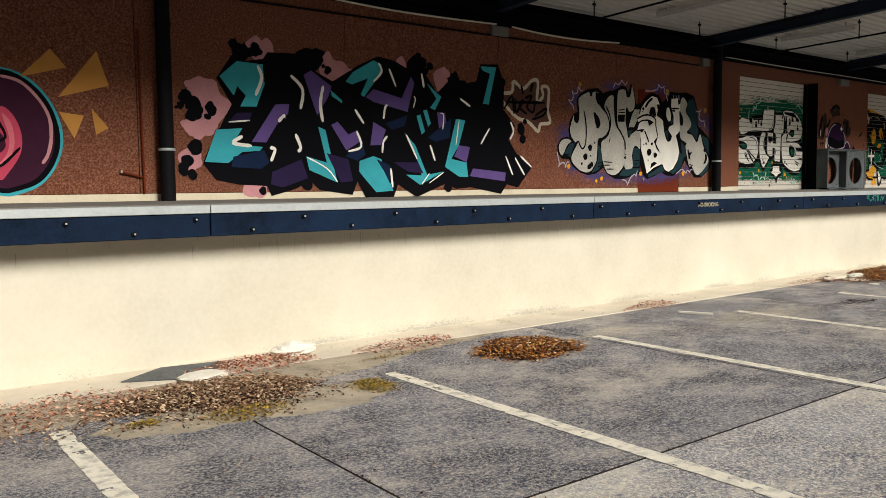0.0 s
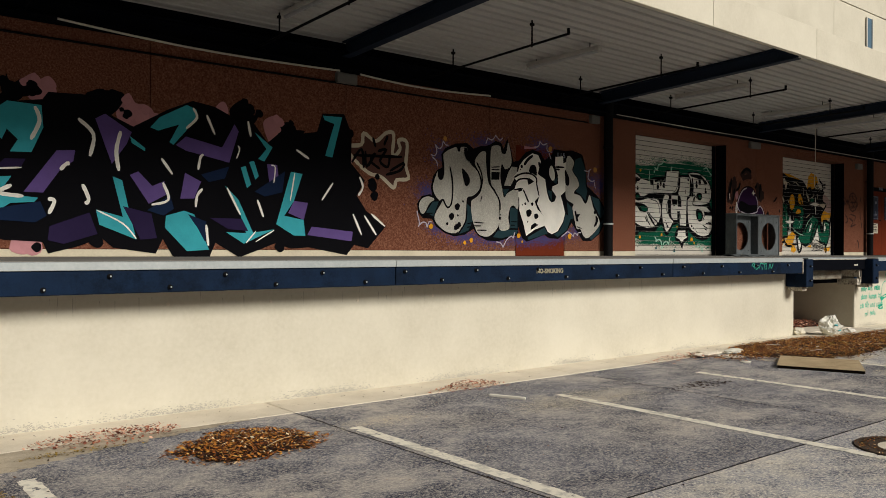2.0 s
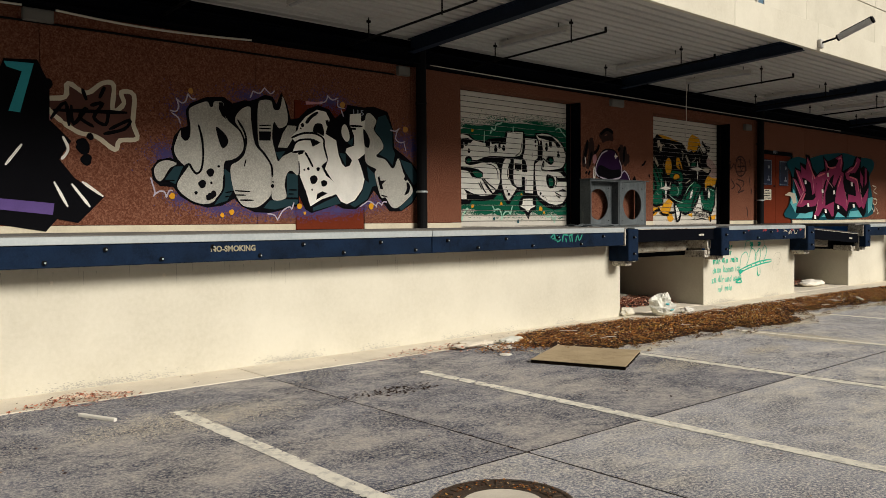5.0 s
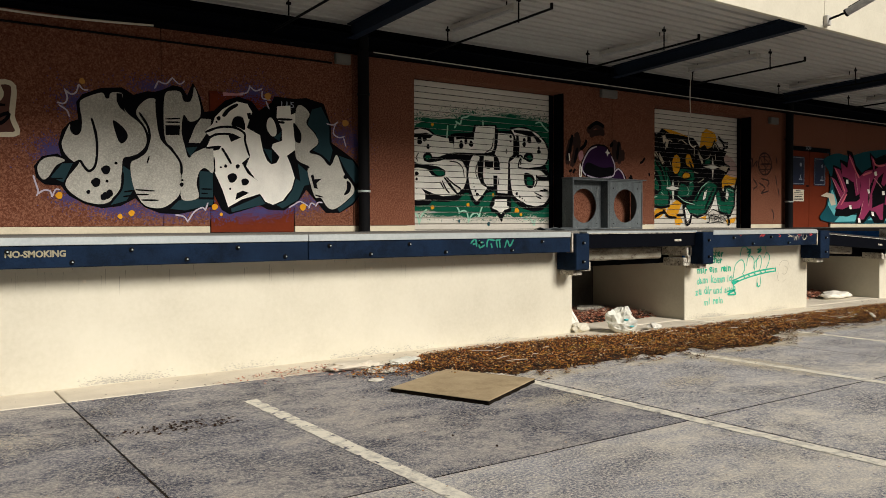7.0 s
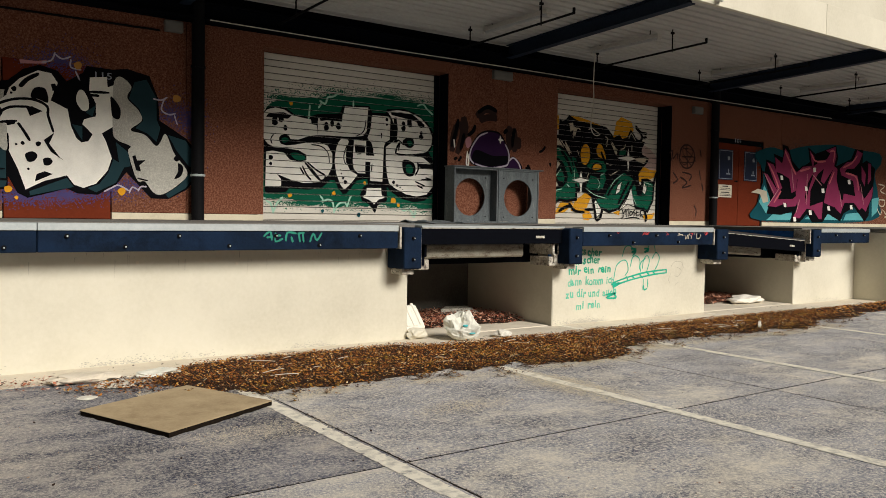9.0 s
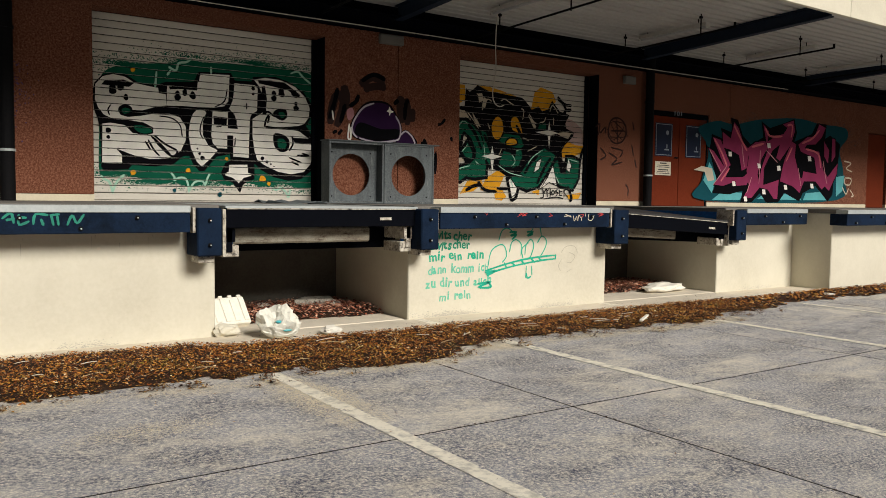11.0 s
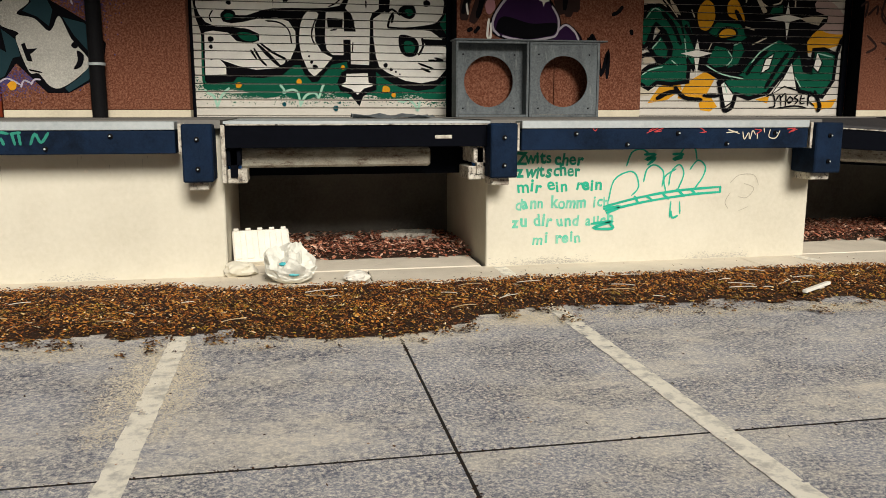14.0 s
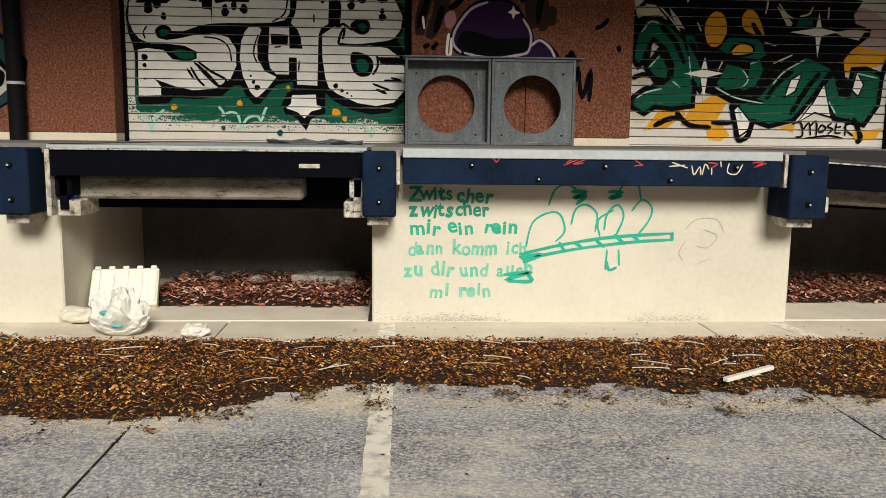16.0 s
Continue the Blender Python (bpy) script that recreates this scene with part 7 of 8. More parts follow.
stab.strokes("green_stroke", G_MINT, 3, 0.03, [
    [(0.14, 0.34), (0.19, 0.29), (0.25, 0.25), (0.29, 0.1)],
    [(0.29, 0.13), (0.34, 0.26), (0.44, 0.36)],
    [(1.05, 0.4), (1.1, 0.34), (1.09, 0.3), (1.19, 0.34), (1.27, 0.3), (1.3, 0.13)],
    [(1.3, 0.15), (1.37, 0.27), (1.48, 0.3), (1.53, 0.23)],
    [(1.53, 0.24), (1.57, 0.36), (1.6, 0.41)],
    [(2.52, 0.22), (2.6, 0.19), (2.67, 0.22), (2.75, 0.16), (2.79, 0.08), (2.82, 0.21)],
    [(0.87, 1.77), (0.85, 1.55)],
    [(1.62, 1.91), (1.62, 1.81)],
    [(1.03, 1.85), (1.13, 1.81), (1.17, 1.91), (1.28, 1.94), (1.35, 2.0)],
    [(1.01, 1.73), (1.06, 1.81)],
    [(2.82, 1.93), (2.94, 1.97), (3.02, 1.9), (3.15, 1.81)],
])
stab.discs("orange_dot", G_ORANGE, 3, [(0.55, 0.39, 0.037), (1.29, 0.44, 0.033), (1.84, 0.62, 0.027), (2.38, 0.35, 0.05), (2.48, 0.28, 0.029), (0.56, 1.76, 0.03)])
stab.discs("mint_dot", G_TEALDK, 3, [(1.74, 0.11, 0.034), (1.1, 0.16, 0.026), (1.79, 0.18, 0.014)])

jungle = mural("green, black and orange graffiti with white stars across a shutter", 20.98, 9.92, 1.36, slats=True)
jungle.fill("orange_patch", G_ORANGE, 0, [(0.08, 2.06), (0.33, 2.06), (0.35, 1.81), (0.23, 1.74), (0.08, 1.76)], smooth=False)
jungle.fill("orange_patch", G_ORANGE, 0, [(0.58, 2.07), (0.86, 2.07), (1.13, 2.03), (1.49, 1.95), (1.35, 1.89), (0.87, 1.93)], smooth=False)
jungle.fill("orange_patch", G_ORANGE, 0, [(1.83, 1.74), (1.91, 2.06), (2.06, 2.17), (2.36, 2.1), (2.44, 1.94), (2.26, 1.74)], smooth=False)
jungle.fill("orange_patch", G_ORANGE, 0, [(2.58, 1.12), (2.77, 1.2), (3.19, 1.24), (3.17, 1.01), (2.93, 0.94), (2.64, 0.88), (2.57, 0.98)], smooth=False)
jungle.fill("orange_patch", G_ORANGE, 0, [(0.25, 0.18), (0.41, 0.4), (0.7, 0.52), (0.75, 0.37), (0.54, 0.23)], smooth=False)
jungle.fill("orange_patch", G_ORANGE, 0, [(0.69, 0.25), (0.81, 0.46), (1.11, 0.63), (1.24, 0.53), (1.07, 0.21)], smooth=False)
jungle.fill("orange_patch", G_ORANGE, 0, [(1.01, 0.18), (1.16, 0.31), (1.29, 0.14), (1.18, 0.07), (1.04, 0.09)], smooth=False)
jungle.fill("orange_patch", G_ORANGE, 0, [(1.87, 0.24), (2.08, 0.29), (2.06, 0.18)], smooth=False)
jungle.fill("orange_patch", G_ORANGE, 0, [(2.76, 0.19), (3.15, 0.25), (3.08, 0.13), (2.84, 0.08)], smooth=False)
jungle.fill("pale_patch", G_BLUSH, 0, [(2.69, 1.6), (2.93, 1.59), (3.18, 1.38), (3.21, 1.16), (2.8, 1.21)])
jungle.fill("silhouette", G_BLACK, 1, [(0.08, 1.55), (0.21, 1.68), (0.33, 1.7), (0.35, 2.01), (0.43, 1.95), (0.53, 2.01), (0.6, 2.08), (0.87, 1.99), (1.18, 1.97), (1.62, 1.94), (1.78, 1.82), (1.85, 1.74), (2.01, 1.82), (2.1, 1.73), (2.25, 1.78), (2.34, 1.95), (2.54, 1.76), (2.79, 1.71), (2.69, 1.55), (2.72, 1.45), (2.91, 1.39), (2.9, 1.31), (2.68, 1.13), (2.61, 1.03), (2.64, 0.84), (2.79, 0.79), (2.77, 0.63), (2.63, 0.5), (2.41, 0.87), (2.1, 0.9), (1.77, 0.68), (1.66, 0.53), (1.38, 0.46), (1.11, 0.6), (0.89, 0.65), (0.63, 0.69), (0.53, 0.96), (0.36, 1.17), (0.24, 1.31), (0.14, 1.12), (0.09, 1.2)], smooth=False)
jungle.fill("pale_gap", G_CREAM, 2, [(0.21, 1.63), (0.33, 1.62), (0.44, 1.5), (0.56, 1.35), (0.52, 1.29), (0.4, 1.41), (0.26, 1.49)], smooth=False)
jungle.fill("pale_gap", G_CREAM, 2, [(0.49, 1.6), (0.61, 1.47), (0.69, 1.35), (0.65, 1.32), (0.54, 1.47)], smooth=False)
jungle.fill("pale_gap", G_CREAM, 2, [(0.61, 1.93), (0.7, 1.95), (0.74, 1.83), (0.64, 1.77)], smooth=False)
jungle.fill("pale_gap", G_CREAM, 2, [(0.1, 1.57), (0.21, 1.61), (0.28, 1.51), (0.13, 1.47)], smooth=False)
jungle.fill("pale_gap", G_CREAM, 2, [(0.32, 1.19), (0.46, 1.17), (0.6, 1.1), (0.61, 0.94), (0.53, 0.83), (0.43, 0.99)], smooth=False)
jungle.fill("pale_gap", G_CREAM, 2, [(0.74, 1.88), (0.82, 1.85), (0.77, 1.69), (0.7, 1.72)], smooth=False)
jungle.fill("pale_gap", G_CREAM, 2, [(2.46, 1.35), (2.65, 1.38), (2.84, 1.36), (2.77, 1.26), (2.61, 1.29)], smooth=False)
jungle.fill("pale_gap", G_CREAM, 2, [(1.76, 1.64), (1.88, 1.54), (1.99, 1.41), (1.9, 1.41)], smooth=False)
jungle.fill("pale_gap", G_CREAM, 2, [(1.15, 1.0), (1.27, 0.94), (1.21, 0.8), (1.1, 0.89)], smooth=False)
jungle.fill("pale_gap", G_CREAM, 2, [(0.11, 0.86), (0.28, 0.84), (0.37, 0.76), (0.18, 0.7)], smooth=False)
jungle.fill("pale_gap", G_CREAM, 2, [(0.11, 0.43), (0.23, 0.35), (0.37, 0.39), (0.27, 0.28), (0.13, 0.29)], smooth=False)
jungle.fill("green_fill", G_GREEN, 3, [(0.11, 1.03), (0.14, 1.26), (0.24, 1.44), (0.36, 1.45), (0.53, 1.36), (0.67, 1.23), (0.74, 1.05), (0.78, 0.83), (0.81, 0.64), (0.66, 0.59), (0.57, 0.71), (0.59, 0.94), (0.48, 1.15), (0.32, 1.27), (0.26, 1.19), (0.24, 1.04), (0.16, 0.96)], smooth=False, outline=0.055)
jungle.fill("green_fill", G_GREEN, 3, [(0.12, 0.54), (0.25, 0.64), (0.45, 0.7), (0.57, 0.8), (0.66, 0.73), (0.8, 0.66), (0.8, 0.5), (0.58, 0.47), (0.37, 0.49), (0.25, 0.41), (0.13, 0.47)], smooth=False, outline=0.055)
jungle.fill("green_fill", G_GREEN, 3, [(0.28, 0.91), (0.4, 1.07), (0.51, 0.9), (0.49, 0.78), (0.35, 0.83)], smooth=False, outline=0.055)
jungle.fill("green_fill", G_GREEN, 3, [(0.69, 1.3), (0.8, 1.27), (0.88, 1.06), (0.95, 0.9), (0.89, 0.7), (0.8, 0.82), (0.76, 1.05)], smooth=False, outline=0.055)
jungle.fill("green_fill", G_GREEN, 3, [(1.22, 1.27), (1.64, 1.25), (1.69, 1.09), (1.6, 1.03), (1.38, 1.04), (1.18, 1.09), (1.07, 1.16)], smooth=False, outline=0.055)
jungle.fill("green_fill", G_GREEN, 3, [(1.21, 0.96), (1.37, 0.93), (1.47, 0.81), (1.39, 0.69), (1.21, 0.67), (1.1, 0.74)], smooth=False, outline=0.055)
jungle.fill("green_fill", G_GREEN, 3, [(2.17, 1.05), (1.9, 0.91), (1.74, 0.74), (1.63, 0.59), (1.44, 0.51), (1.33, 0.45), (1.4, 0.31), (1.57, 0.34), (1.76, 0.28), (2.03, 0.35), (2.23, 0.59), (2.45, 0.93)], smooth=False, outline=0.055)
jungle.fill("green_fill", G_GREEN, 3, [(2.41, 0.74), (2.5, 0.85), (2.58, 0.61), (2.72, 0.58), (2.75, 0.9), (2.88, 0.91), (3.06, 0.85), (3.04, 0.52), (2.9, 0.31), (2.56, 0.38), (2.45, 0.55)], smooth=False, outline=0.055)
jungle.fill("green_fill", G_GREEN, 3, [(1.49, 0.97), (1.6, 1.01), (1.65, 0.9), (1.56, 0.72), (1.41, 0.66), (1.47, 0.81)], smooth=False, outline=0.055)
jungle.fill("green_fill", G_GREEN, 3, [(2.04, 1.49), (2.2, 1.52), (2.2, 1.42), (2.0, 1.4)], smooth=False, outline=0.055)
jungle.fill("eye", G_ORANGE, 4, [(0.92, 1.36), (0.96, 1.49), (1.05, 1.56), (1.15, 1.5), (1.18, 1.32), (1.09, 1.17), (0.97, 1.19)], outline=0.03)
jungle.fill("eye", G_ORANGE, 4, [(1.36, 1.51), (1.44, 1.59), (1.54, 1.52), (1.63, 1.29), (1.48, 1.32), (1.38, 1.37)], outline=0.03)
jungle.fill("eye", G_ORANGE, 4, [(1.26, 1.12), (1.35, 1.19), (1.48, 1.17), (1.49, 1.1), (1.29, 1.07)], outline=0.03)
jungle.fill("pale_gap", G_WHITE, 4, [(2.39, 0.74), (2.49, 0.38), (2.3, 0.43), (2.12, 0.32), (2.28, 0.53)], smooth=False, outline=0.02)
jungle.fill("pale_gap", G_WHITE, 4, [(1.99, 0.79), (2.1, 0.86), (2.04, 0.67), (1.93, 0.6)], smooth=False, outline=0.02)
jungle.fill("pale_gap", G_WHITE, 4, [(1.31, 0.42), (1.37, 0.47), (1.53, 0.29), (1.49, 0.2), (1.4, 0.14)], smooth=False, outline=0.02)
jungle.fill("pale_gap", G_WHITE, 4, [(2.78, 0.88), (2.86, 0.75), (2.81, 0.63), (2.74, 0.69)], smooth=False, outline=0.02)
jungle.fill("star", G_WHITE, 6, [(0.94, 1.04), (0.98, 0.89), (1.17, 0.86), (0.98, 0.81), (0.95, 0.54), (0.9, 0.81), (0.7, 0.85), (0.9, 0.89)], smooth=False)
jungle.fill("star", G_WHITE, 6, [(2.27, 1.56), (2.31, 1.39), (2.51, 1.35), (2.31, 1.3), (2.28, 1.05), (2.24, 1.3), (1.93, 1.34), (2.24, 1.39)], smooth=False)
jungle.strokes("black_line", G_BLACK, 5, 0.06, [
    [(1.28, 0.51), (1.35, 0.25), (1.4, 0.09), (1.51, 0.14), (1.55, 0.31)],
    [(1.64, 1.18), (1.74, 1.0), (1.7, 0.76), (1.55, 0.59)],
    [(0.75, 1.23), (0.88, 1.01), (1.0, 0.78), (1.22, 0.6), (1.66, 0.53)],
    [(2.6, 1.69), (2.68, 1.82), (2.47, 2.03)],
    [(2.47, 2.0), (2.65, 1.9), (2.83, 1.89)],
    [(2.68, 1.79), (2.83, 1.81)],
    [(2.78, 0.36), (2.88, 0.15), (2.84, 0.07)],
    [(0.4, 1.39), (0.57, 1.22), (0.7, 0.96)],
    [(3.08, 0.83), (3.14, 1.05), (3.22, 1.15)],
    [(0.63, 0.41), (0.79, 0.26), (1.06, 0.23)],
    [(0.37, 0.24), (0.53, 0.32), (0.71, 0.35)],
    [(1.06, 0.29), (1.31, 0.29)],
    [(2.18, 1.22), (2.1, 1.09), (1.87, 0.95)],
    [(2.01, 0.91), (1.83, 0.76), (1.7, 0.57)],
    [(2.33, 0.88), (2.18, 0.69), (2.0, 0.39)],
    [(1.48, 1.44), (1.59, 1.27), (1.73, 1.11)],
    [(2.53, 1.21), (2.49, 1.02), (2.62, 0.74)],
    [(0.26, 1.12), (0.24, 0.95), (0.39, 0.72)],
    [(0.09, 0.79), (0.26, 0.83), (0.47, 0.73)],
])
jungle.strokes("light_line", G_MINT, 5, 0.018, [
    [(0.18, 1.31), (0.28, 1.43), (0.38, 1.41)],
    [(0.4, 1.04), (0.28, 0.91)],
    [(0.15, 0.56), (0.27, 0.63), (0.45, 0.67)],
    [(0.57, 0.76), (0.66, 0.69)],
    [(0.75, 1.05), (0.79, 0.79)],
    [(2.14, 1.03), (1.9, 0.89), (1.77, 0.74)],
    [(2.78, 0.88), (3.03, 0.83)],
    [(2.56, 0.4), (2.46, 0.55)],
    [(1.39, 0.91), (1.47, 0.79), (1.39, 0.69)],
    [(1.48, 0.97), (1.59, 1.01)],
    [(1.37, 0.46), (1.42, 0.33)],
    [(1.08, 0.7), (1.33, 0.58), (1.66, 0.52)],
])
jungle.strokes("cream_line", G_CREAM, 5, 0.02, [
    [(1.11, 1.84), (1.21, 1.88), (1.32, 1.83), (1.41, 1.8)],
    [(0.7, 1.65), (0.74, 1.76), (0.83, 1.85), (0.91, 1.82)],
    [(1.58, 1.74), (1.65, 1.71), (1.63, 1.54)],
    [(1.78, 1.66), (1.88, 1.54), (1.97, 1.49)],
    [(2.28, 1.74), (2.35, 1.86), (2.49, 1.72)],
    [(2.04, 1.52), (2.15, 1.55), (2.19, 1.63)],
    [(0.38, 1.6), (0.5, 1.48), (0.63, 1.33)],
    [(2.38, 1.63), (2.38, 1.49)],
    [(2.67, 1.37), (2.89, 1.36)],
    [(0.58, 1.93), (0.68, 1.88)],
    [(0.88, 1.33), (0.83, 1.43)],
    [(1.76, 0.98), (1.98, 1.08)],
    [(1.64, 1.22), (1.78, 1.18)],
])
jungle.strokes("signature", G_BLACK, 4, 0.022, [
    [(2.03, 0.28), (2.14, 0.3), (2.17, 0.15), (2.08, 0.13)],
    [(2.17, 0.2), (2.24, 0.3), (2.27, 0.15)],
    [(2.26, 0.26), (2.33, 0.32), (2.34, 0.15)],
    [(2.4, 0.28), (2.36, 0.22), (2.4, 0.19), (2.45, 0.24), (2.4, 0.28)],
    [(2.52, 0.3), (2.47, 0.26), (2.53, 0.23), (2.48, 0.17)],
    [(2.58, 0.3), (2.57, 0.19), (2.64, 0.19)],
    [(2.58, 0.25), (2.64, 0.26)],
    [(2.69, 0.3), (2.69, 0.15)],
    [(2.76, 0.31), (2.68, 0.25), (2.79, 0.15)],
    [(2.17, 0.11), (2.48, 0.15), (2.67, 0.12)],
    [(2.71, 0.36), (2.75, 0.32)],
    [(2.77, 0.37), (2.81, 0.33)],
])

magenta = mural("magenta spiky letter graffiti with black shadow on a turquoise cloud", 27.4, 9.6, 1.4)
magenta.mist("mist", G_TEALDK, 0, [(0.18, 1.54, 0.62, 0.33, 700), (1.69, 1.73, 0.82, 0.32, 700), (3.62, 1.84, 0.92, 0.31, 700), (5.24, 1.75, 0.79, 0.35, 600), (0.35, 0.15, 0.5, 0.15, 400)])
magenta.fill("turquoise_cloud", G_TEALDK, 0, [(-0.23, 1.61), (0.37, 1.8), (1.02, 1.77), (1.91, 1.93), (3.35, 2.05), (4.4, 1.98), (5.45, 1.95), (5.59, 1.7), (5.26, 1.38), (5.47, 0.8), (5.18, 0.14), (0.04, 0.09), (-0.06, 0.52), (0.12, 1.03), (0.02, 1.34)])
magenta.fill("turquoise_patch", G_AQUA, 1, [(-0.02, 0.52), (0.17, 0.91), (0.43, 0.6), (0.28, 0.25)], smooth=False)
magenta.fill("turquoise_patch", G_AQUA, 1, [(0.29, 0.1), (0.55, 0.25), (1.32, 0.26), (1.28, 0.11)], smooth=False)
magenta.fill("turquoise_patch", G_AQUA, 1, [(0.77, 0.28), (1.54, 0.27), (1.37, 0.13)], smooth=False)
magenta.fill("turquoise_patch", G_AQUA, 1, [(1.89, 0.14), (2.23, 0.28), (3.46, 0.27), (3.67, 0.13)], smooth=False)
magenta.fill("turquoise_patch", G_AQUA, 1, [(3.84, 0.3), (4.5, 0.34), (4.79, 0.14), (3.72, 0.13)], smooth=False)
magenta.fill("turquoise_patch", G_AQUA, 1, [(5.14, 0.72), (5.53, 0.77), (5.45, 0.38), (5.17, 0.23)], smooth=False)
magenta.fill("turquoise_patch", G_AQUA, 1, [(1.97, 0.84), (2.49, 0.79), (2.41, 0.61)], smooth=False)
magenta.fill("turquoise_patch", G_AQUA, 1, [(3.82, 1.04), (4.19, 1.08), (4.21, 0.79)], smooth=False)
magenta.fill("turquoise_patch", G_AQUA, 1, [(0.63, 0.95), (1.05, 1.07), (0.98, 0.81)], smooth=False)
magenta.fill("pale_patch", G_CREAM, 1, [(-0.35, 0.73), (-0.08, 0.82), (0.26, 0.78), (0.35, 0.53), (0.14, 0.5), (0.01, 0.7)], smooth=False)
magenta.fill("pale_patch", G_CREAM, 1, [(4.87, 1.37), (5.15, 1.44), (5.17, 1.16), (4.95, 1.01)], smooth=False)
magenta.fill("drop_shadow", G_BLACK, 2, [(0.15, 1.16), (0.22, 1.51), (0.6, 1.43), (0.51, 1.66), (0.94, 1.58), (0.84, 1.9), (1.1, 1.87), (1.3, 1.53), (1.6, 1.35), (2.05, 1.54), (1.96, 1.9), (2.29, 1.76), (2.86, 1.91), (3.25, 2.02), (3.37, 1.72), (3.28, 1.5), (3.99, 1.72), (4.19, 1.99), (4.61, 1.99), (4.58, 1.64), (4.8, 1.73), (5.25, 1.53), (5.18, 0.94), (5.03, 0.64), (5.0, 0.27), (4.79, 0.11), (4.23, 0.48), (3.71, 0.3), (3.57, 0.1), (2.96, 0.29), (2.72, 0.07), (2.25, 0.06), (2.0, 0.27), (1.69, 0.06), (1.28, 0.05), (1.36, 0.32), (0.88, 0.23), (0.28, 0.25), (0.44, 0.51)], smooth=False)
magenta.fill("letter", G_MAGENTA, 4, [(0.11, 1.21), (0.28, 1.16), (0.68, 0.82), (0.55, 0.69)], smooth=False, outline=0.03)
magenta.fill("letter", G_MAGENTA, 4, [(0.24, 1.45), (0.52, 1.4), (0.89, 0.87), (0.72, 0.77)], smooth=False, outline=0.03)
magenta.fill("letter", G_MAGENTA, 4, [(0.57, 1.58), (0.86, 1.45), (0.97, 1.81), (1.13, 1.69), (1.3, 1.4), (1.54, 1.22), (1.47, 0.82), (1.29, 0.76), (1.18, 1.1), (0.83, 1.21), (0.61, 1.24)], smooth=False, outline=0.03)
magenta.fill("letter", G_MAGENTA, 4, [(0.72, 0.9), (0.85, 0.8), (0.73, 0.6), (1.34, 0.62), (1.74, 0.83), (1.49, 0.45), (1.13, 0.42), (1.08, 0.52), (0.65, 0.41), (0.36, 0.43)], smooth=False, outline=0.03)
magenta.fill("letter", G_MAGENTA, 4, [(1.54, 1.09), (1.44, 1.24), (1.75, 1.41), (2.12, 1.46), (2.22, 1.3), (2.0, 1.04), (1.88, 0.7), (1.99, 0.41), (1.68, 0.16), (1.37, 0.16), (1.58, 0.4), (1.47, 0.76)], smooth=False, outline=0.03)
magenta.fill("letter", G_MAGENTA, 4, [(2.03, 1.83), (2.25, 1.68), (2.22, 1.45), (2.45, 1.56), (2.83, 1.66), (2.97, 1.81), (2.77, 1.87), (3.21, 1.99), (3.27, 1.74), (3.14, 1.43), (2.72, 1.03), (2.57, 1.1), (2.7, 1.41), (2.42, 1.26), (2.11, 0.84), (2.11, 0.46), (2.7, 0.59), (2.67, 0.15), (2.53, 0.15), (2.28, 0.36), (1.9, 0.41), (2.02, 0.84), (2.23, 1.25)], smooth=False, outline=0.03)
magenta.fill("letter", G_MAGENTA, 4, [(2.91, 1.07), (3.18, 1.5), (3.34, 1.44), (3.31, 1.16), (3.54, 0.68), (3.75, 0.61), (3.56, 0.3), (3.25, 0.46), (2.75, 0.56), (2.83, 0.86)], smooth=False, outline=0.03)
magenta.fill("letter", G_MAGENTA, 4, [(3.44, 1.44), (3.79, 1.63), (4.1, 1.67), (4.29, 1.97), (4.57, 1.9), (4.42, 1.66), (4.16, 1.48), (3.8, 1.46), (3.7, 1.37), (4.33, 1.31), (4.52, 0.92), (4.66, 0.49), (4.5, 0.4), (4.22, 0.59), (3.65, 0.58), (3.68, 0.82), (4.26, 0.77), (4.13, 1.16), (3.55, 1.28)], smooth=False, outline=0.03)
magenta.fill("letter", G_MAGENTA, 4, [(4.53, 1.57), (4.77, 1.36), (4.73, 1.04), (4.56, 1.21)], smooth=False, outline=0.03)
magenta.fill("letter", G_MAGENTA, 4, [(4.88, 1.66), (5.02, 1.64), (5.05, 1.23), (4.89, 1.08)], smooth=False, outline=0.03)
magenta.fill("letter", G_MAGENTA, 4, [(4.47, 0.92), (4.75, 0.71), (5.17, 1.06), (5.14, 0.79), (4.83, 0.37), (4.6, 0.49)], smooth=False, outline=0.03)
magenta.strokes("letter_shine", G_ROSE, 5, 0.05, [
    [(0.29, 1.42), (0.53, 1.17), (0.76, 0.85)],
    [(0.95, 1.76), (1.21, 1.46), (1.45, 1.21)],
    [(1.62, 1.3), (2.08, 1.4)],
    [(2.11, 1.75), (2.3, 1.58), (2.78, 1.6)],
    [(2.96, 1.86), (3.16, 1.87), (3.13, 1.59)],
    [(3.59, 1.48), (4.0, 1.61), (4.3, 1.83)],
    [(3.75, 1.35), (4.28, 1.26), (4.41, 0.92)],
    [(0.56, 0.51), (0.85, 0.8)],
    [(2.96, 1.03), (3.19, 1.36)],
])
magenta.strokes("letter_shine", G_PINK, 5, 0.025, [
    [(0.15, 1.18), (0.55, 0.74)],
    [(1.26, 1.34), (1.38, 0.84)],
    [(1.95, 1.24), (1.94, 0.49)],
    [(2.18, 1.25), (2.62, 0.99)],
    [(3.47, 0.89), (3.6, 0.47)],
    [(4.51, 1.09), (4.71, 0.55)],
    [(0.31, 0.43), (0.76, 0.85)],
    [(1.5, 0.27), (1.66, 0.63)],
])
